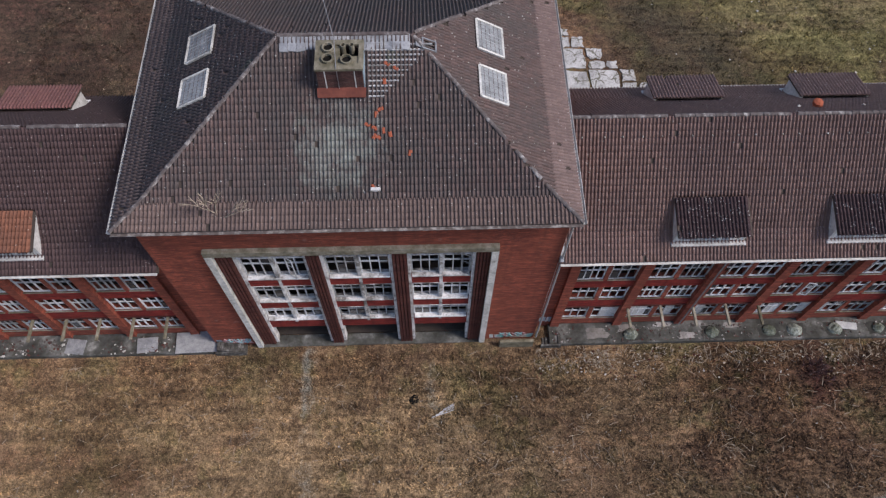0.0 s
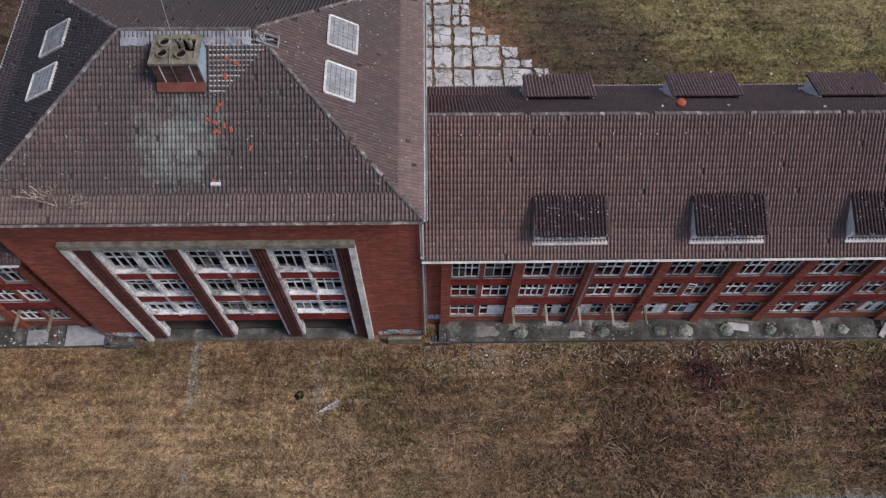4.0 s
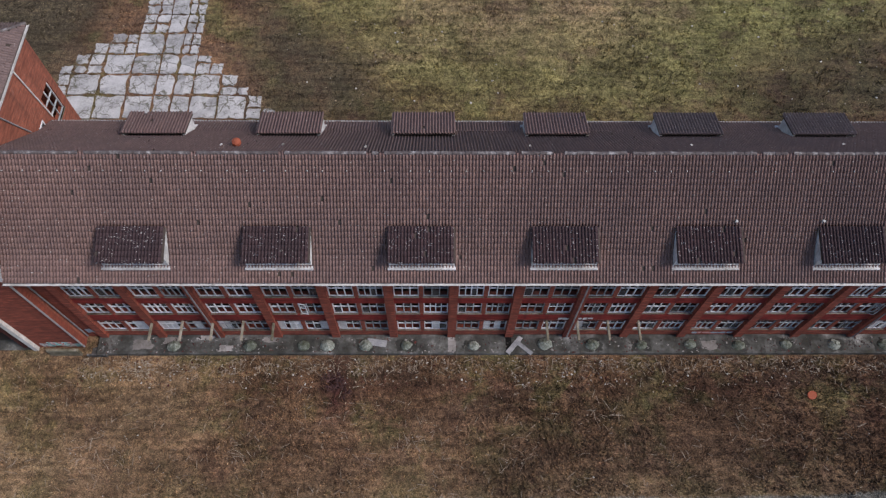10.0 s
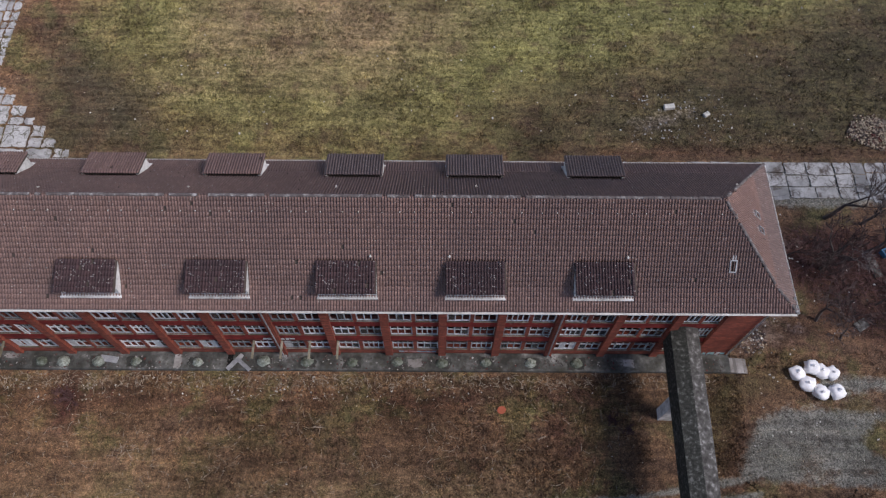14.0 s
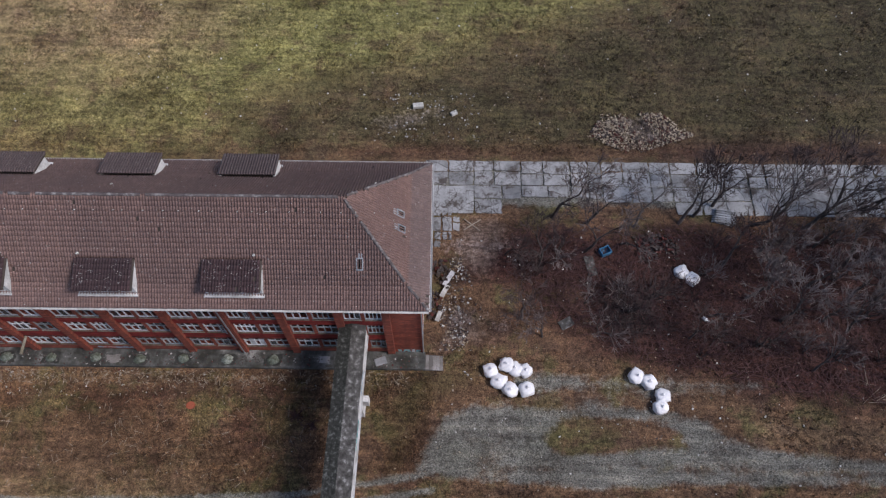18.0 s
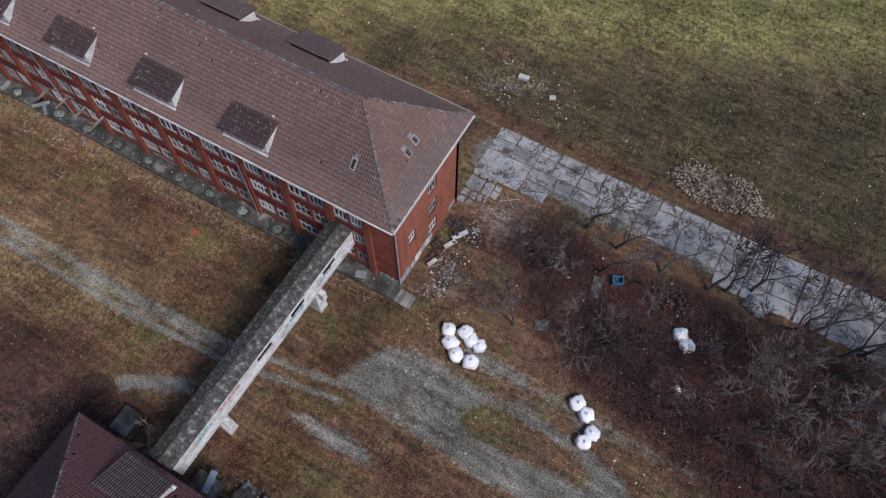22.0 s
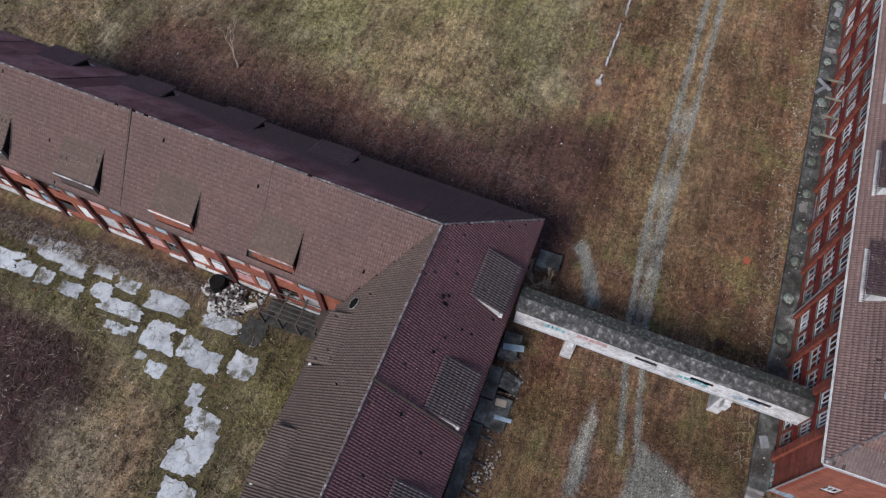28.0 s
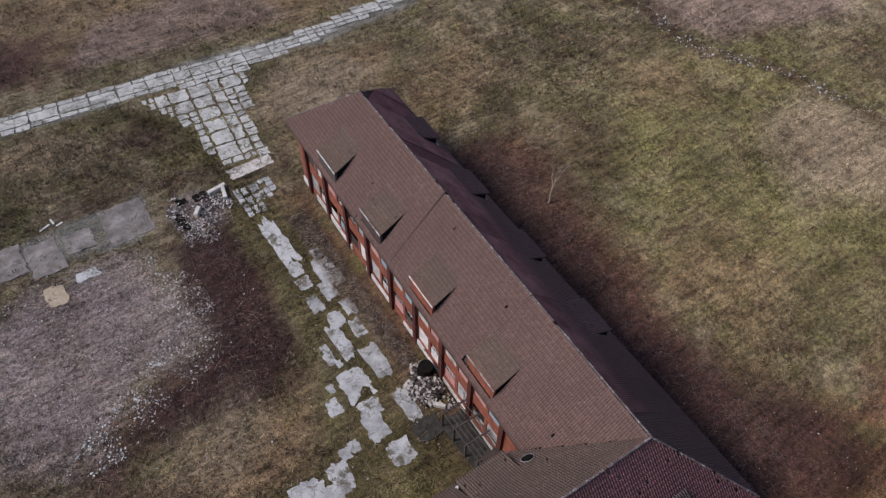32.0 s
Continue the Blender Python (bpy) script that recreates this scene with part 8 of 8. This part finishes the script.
def roof_hatch(p, tilt_m, w=0.5, d=0.6):
    h = thing("roof_hatch", "small open roof hatch with pale metal frame", "hatch", "roof hatches", m=Matrix.Translation(p) @ tilt_m)
    m = Mesh()
    m.box(-w / 2 - 0.07, w / 2 + 0.07, -d / 2 - 0.07, -d / 2, 0, 0.16).box(-w / 2 - 0.07, w / 2 + 0.07, d / 2, d / 2 + 0.07, 0, 0.16).box(-w / 2 - 0.07, -w / 2, -d / 2, d / 2, 0, 0.16).box(w / 2, w / 2 + 0.07, -d / 2, d / 2, 0, 0.16)
    part("frame", m, METAL, h)
    part("opening", Mesh().box(-w / 2 + 0.002, w / 2 - 0.002, -d / 2 + 0.002, d / 2 - 0.002, 0.06, 0.09), DARK, h)
    part("flap", Mesh().box(-w / 2, w / 2, d / 2 + 0.07, d / 2 + 0.35, 0.06, 0.09), METAL, h)


roof_hatch(on_main_side(1.55, 25.2), pose(0, 0, 0, 0, 27, 0) @ pose(0, 0, 0, 0, 0, 90))
roof_hatch(on_main_side(5.4, 30.9), pose(0, 0, 0, 0, 27, 0) @ pose(0, 0, 0, 0, 0, 90))


def on_wing(x, y):
    """A place on the long slopes of the wing roof."""
    d, run = (y - WYF, RIDGE_Y - WYF) if y < RIDGE_Y else (WYB - y, WYB - RIDGE_Y)
    return Vector((x, y, EAVE + d / KICK_D * (KICK_Z - EAVE) if d < KICK_D else KICK_Z + (d - KICK_D) / (run - KICK_D) * (RIDGE_Z - KICK_Z)))


roof_hatch(on_wing(73.36, 20.95), pose(0, 0, 0, 42.5, 0, 0), 0.32, 0.7)
for x, y in ((75.75, 24.85), (75.85, 23.75)):
    q = Vector((x, y, KICK_Z + (WX1 - KICK_D - x) * (RIDGE_Z - KICK_Z) / (HIP_RUN - KICK_D)))
    roof_hatch(q, pose(0, 0, 0, 0, 44.5, 0) @ pose(0, 0, 0, 0, 0, 90), 0.4, 0.5)
cowl = thing("vent_cowl", "orange clay vent cowl on the rear slope", "vent")
p = on_wing(21.8, 25.45)
part("pipe", Mesh().tube([p - Vector((0, 0, 0.2)), p + Vector((0, 0, 0.35))], [0.16, 0.16], 8), TILE_RED, cowl)
part("hood", Mesh().tube([p + Vector((0, 0, 0.35)), p + Vector((0, 0, 0.5)), p + Vector((0, 0, 0.58))], [0.28, 0.26, 0.1], 8), TILE_RED, cowl)
for x, y in ((20.9, 25.5), (29.2, 25.2), (38.6, 25.4), (50.3, 21.3), (55.3, 21.3), (66.6, 21.3), (24.4, 25.6), (48, 25.6), (57, 25.8), (74.2, 26.4)):
    p = on_wing(x, y)
    v = thing("roof_vent", "small pale vent pipe on the tiles", "vent", "roof vents")
    part("pipe", Mesh().tube([p - Vector((0, 0, 0.1)), p + Vector((0, -0.05, 0.22)), p + Vector((0, -0.14, 0.28))], [0.06, 0.06, 0.08], 6), STONE, v)
# snow-guard hooks and lichen stumps in a row under the ridge
r = random.Random(6)
HOOK = Mesh().tube([(0, 0, 0), (0, -0.06, 0.1), (0, -0.12, 0.12)], [0.025, 0.03, 0.035], 4).data("snow_hook", STONE)
hooks = thing("snow_hooks", "rows of small pale snow hooks on the tiles", "hooks")
hooks["kind"] = "stuff"
for k in range(60):
    x = 9 + k * 1.13 + r.uniform(-0.3, 0.3)
    part("snow_hook", HOOK, None, hooks, at=Matrix.Translation(on_wing(x, 23.4) + Vector((0, 0, 0.05))))
    if k % 3 == 0:
        part("snow_hook", HOOK, None, hooks, at=Matrix.Translation(on_wing(x + 0.5, 25.8) + Vector((0, 0, 0.05))))

# ---- downpipe and cables at the inner corner of the main block ----
part("downpipe", Mesh().tube([(8.36, 18.2, 16.6), (8.32, 18.6, 15.7), (8.32, 18.62, 0.4)], [0.06] * 3, 6), METAL, block, "grey zinc downpipe")
part("downpipe", Mesh().tube([(8.5, 18.45, 11.35), (8.42, 18.7, 10.9), (8.42, 19.3, 10.2), (8.42, 19.4, 0.5)], [0.055] * 4, 6), METAL, wing, "grey zinc downpipe")
part("downpipe", Mesh().tube([(77.7, 18.5, 11.35), (77.25, 19.45, 10.4), (77.25, 19.47, 0.2)], [0.055] * 3, 6), METAL, wing, "grey zinc downpipe")
part("flashing", Mesh().solid([(8.22, 18.45, 11.7), (8.4, 18.45, 11.7), (8.4, 24.1, 16.6), (8.22, 24.1, 16.6)], 0.05), METAL, wing, "pale lead flashing against the main block")


# ---- painted tags on the brickwork ----
def tag(parent, x0, x1, y, z0, z1, seed, mats, at=None):
    rr = random.Random(seed)
    n = max(4, int((x1 - x0) / 0.32))
    for k in range(n):
        xa = x0 + (x1 - x0) * k / n
        w = (x1 - x0) / n * rr.uniform(0.7, 1.15)
        h = (z1 - z0) * rr.uniform(0.6, 1)
        zz = z0 + rr.uniform(0, (z1 - z0) - h)
        s = rr.uniform(-0.1, 0.1)
        m = Mesh().add([(xa, y - 0.004 - k * 1e-4, zz), (xa + w, y - 0.004 - k * 1e-4, zz + s * 0.4), (xa + w + s, y - 0.004 - k * 1e-4, zz + h), (xa + s, y - 0.004 - k * 1e-4, zz + h - s * 0.3),
                        (xa, y - 0.001, zz), (xa + w, y - 0.001, zz + s * 0.4), (xa + w + s, y - 0.001, zz + h), (xa + s, y - 0.001, zz + h - s * 0.3)],
                       [(0, 1, 2, 3), (0, 4, 5, 1), (1, 5, 6, 2), (2, 6, 7, 3), (3, 7, 4, 0)])
        part("graffiti", m, rr.choice(mats), parent, "painted graffiti mark", at=at)


tag(block, 5.3, 8.0, MWY, 0.15, 0.8, 1, (TEAL, TEAL, PINK, WHITE))
tag(block, -12.3, -10.0, MWY, 0.2, 0.9, 2, (PANEL_BLUE, WHITE, PINK))
tag(wing, 8.5, 9.4, WALL_Y, 0.7, 1.5, 3, (WHITE, WHITE, PANEL_BLUE))
tag(wing, 75.3, 77.0, WALL_Y, 0.3, 0.9, 4, (TEAL, WHITE, TEAL))
tag(wing, 41.5, 43.9, WALL_Y - 0.07, 3.3, 3.65, 5, (WHITE,))
tag(wing, 51.6, 54.4, WALL_Y, 0.5, 0.8, 6, (PANEL_BLUE, PINK))
E2 = pose(END_X, 0, 0, 0, 0, 90)
tag(wing, 19.6, 24.8, 0, 0.1, 1.35, 7, (PANEL_BLUE, WHITE, WHITE, PANEL_BLUE), E2)
tag(wing, 27.5, 28.8, 0, 0.4, 1.0, 8, (PANEL_BLUE, PINK), E2)
tag(wing2, -15.4, -14.4, WALL_Y, 6.3, 6.8, 9, (WHITE,))
# windows high on the sunlit side of the main block
for ya, za in ((28.2, 9.6), (30.6, 6.4)):
    wb = window(block, 0, 0, 0, 1.3, 2.6, 3, 3)
    wb.matrix_basis = pose(MW1, 0, 0, 0, 0, 90) @ pose(ya, -0.05, za)
part("downpipe", Mesh().tube([(8.3, 26.6, 16.4), (8.28, 27.4, 14.4), (8.28, 28.0, 13.0)], [0.05] * 3, 6), METAL, block, "slanting pale conduit")
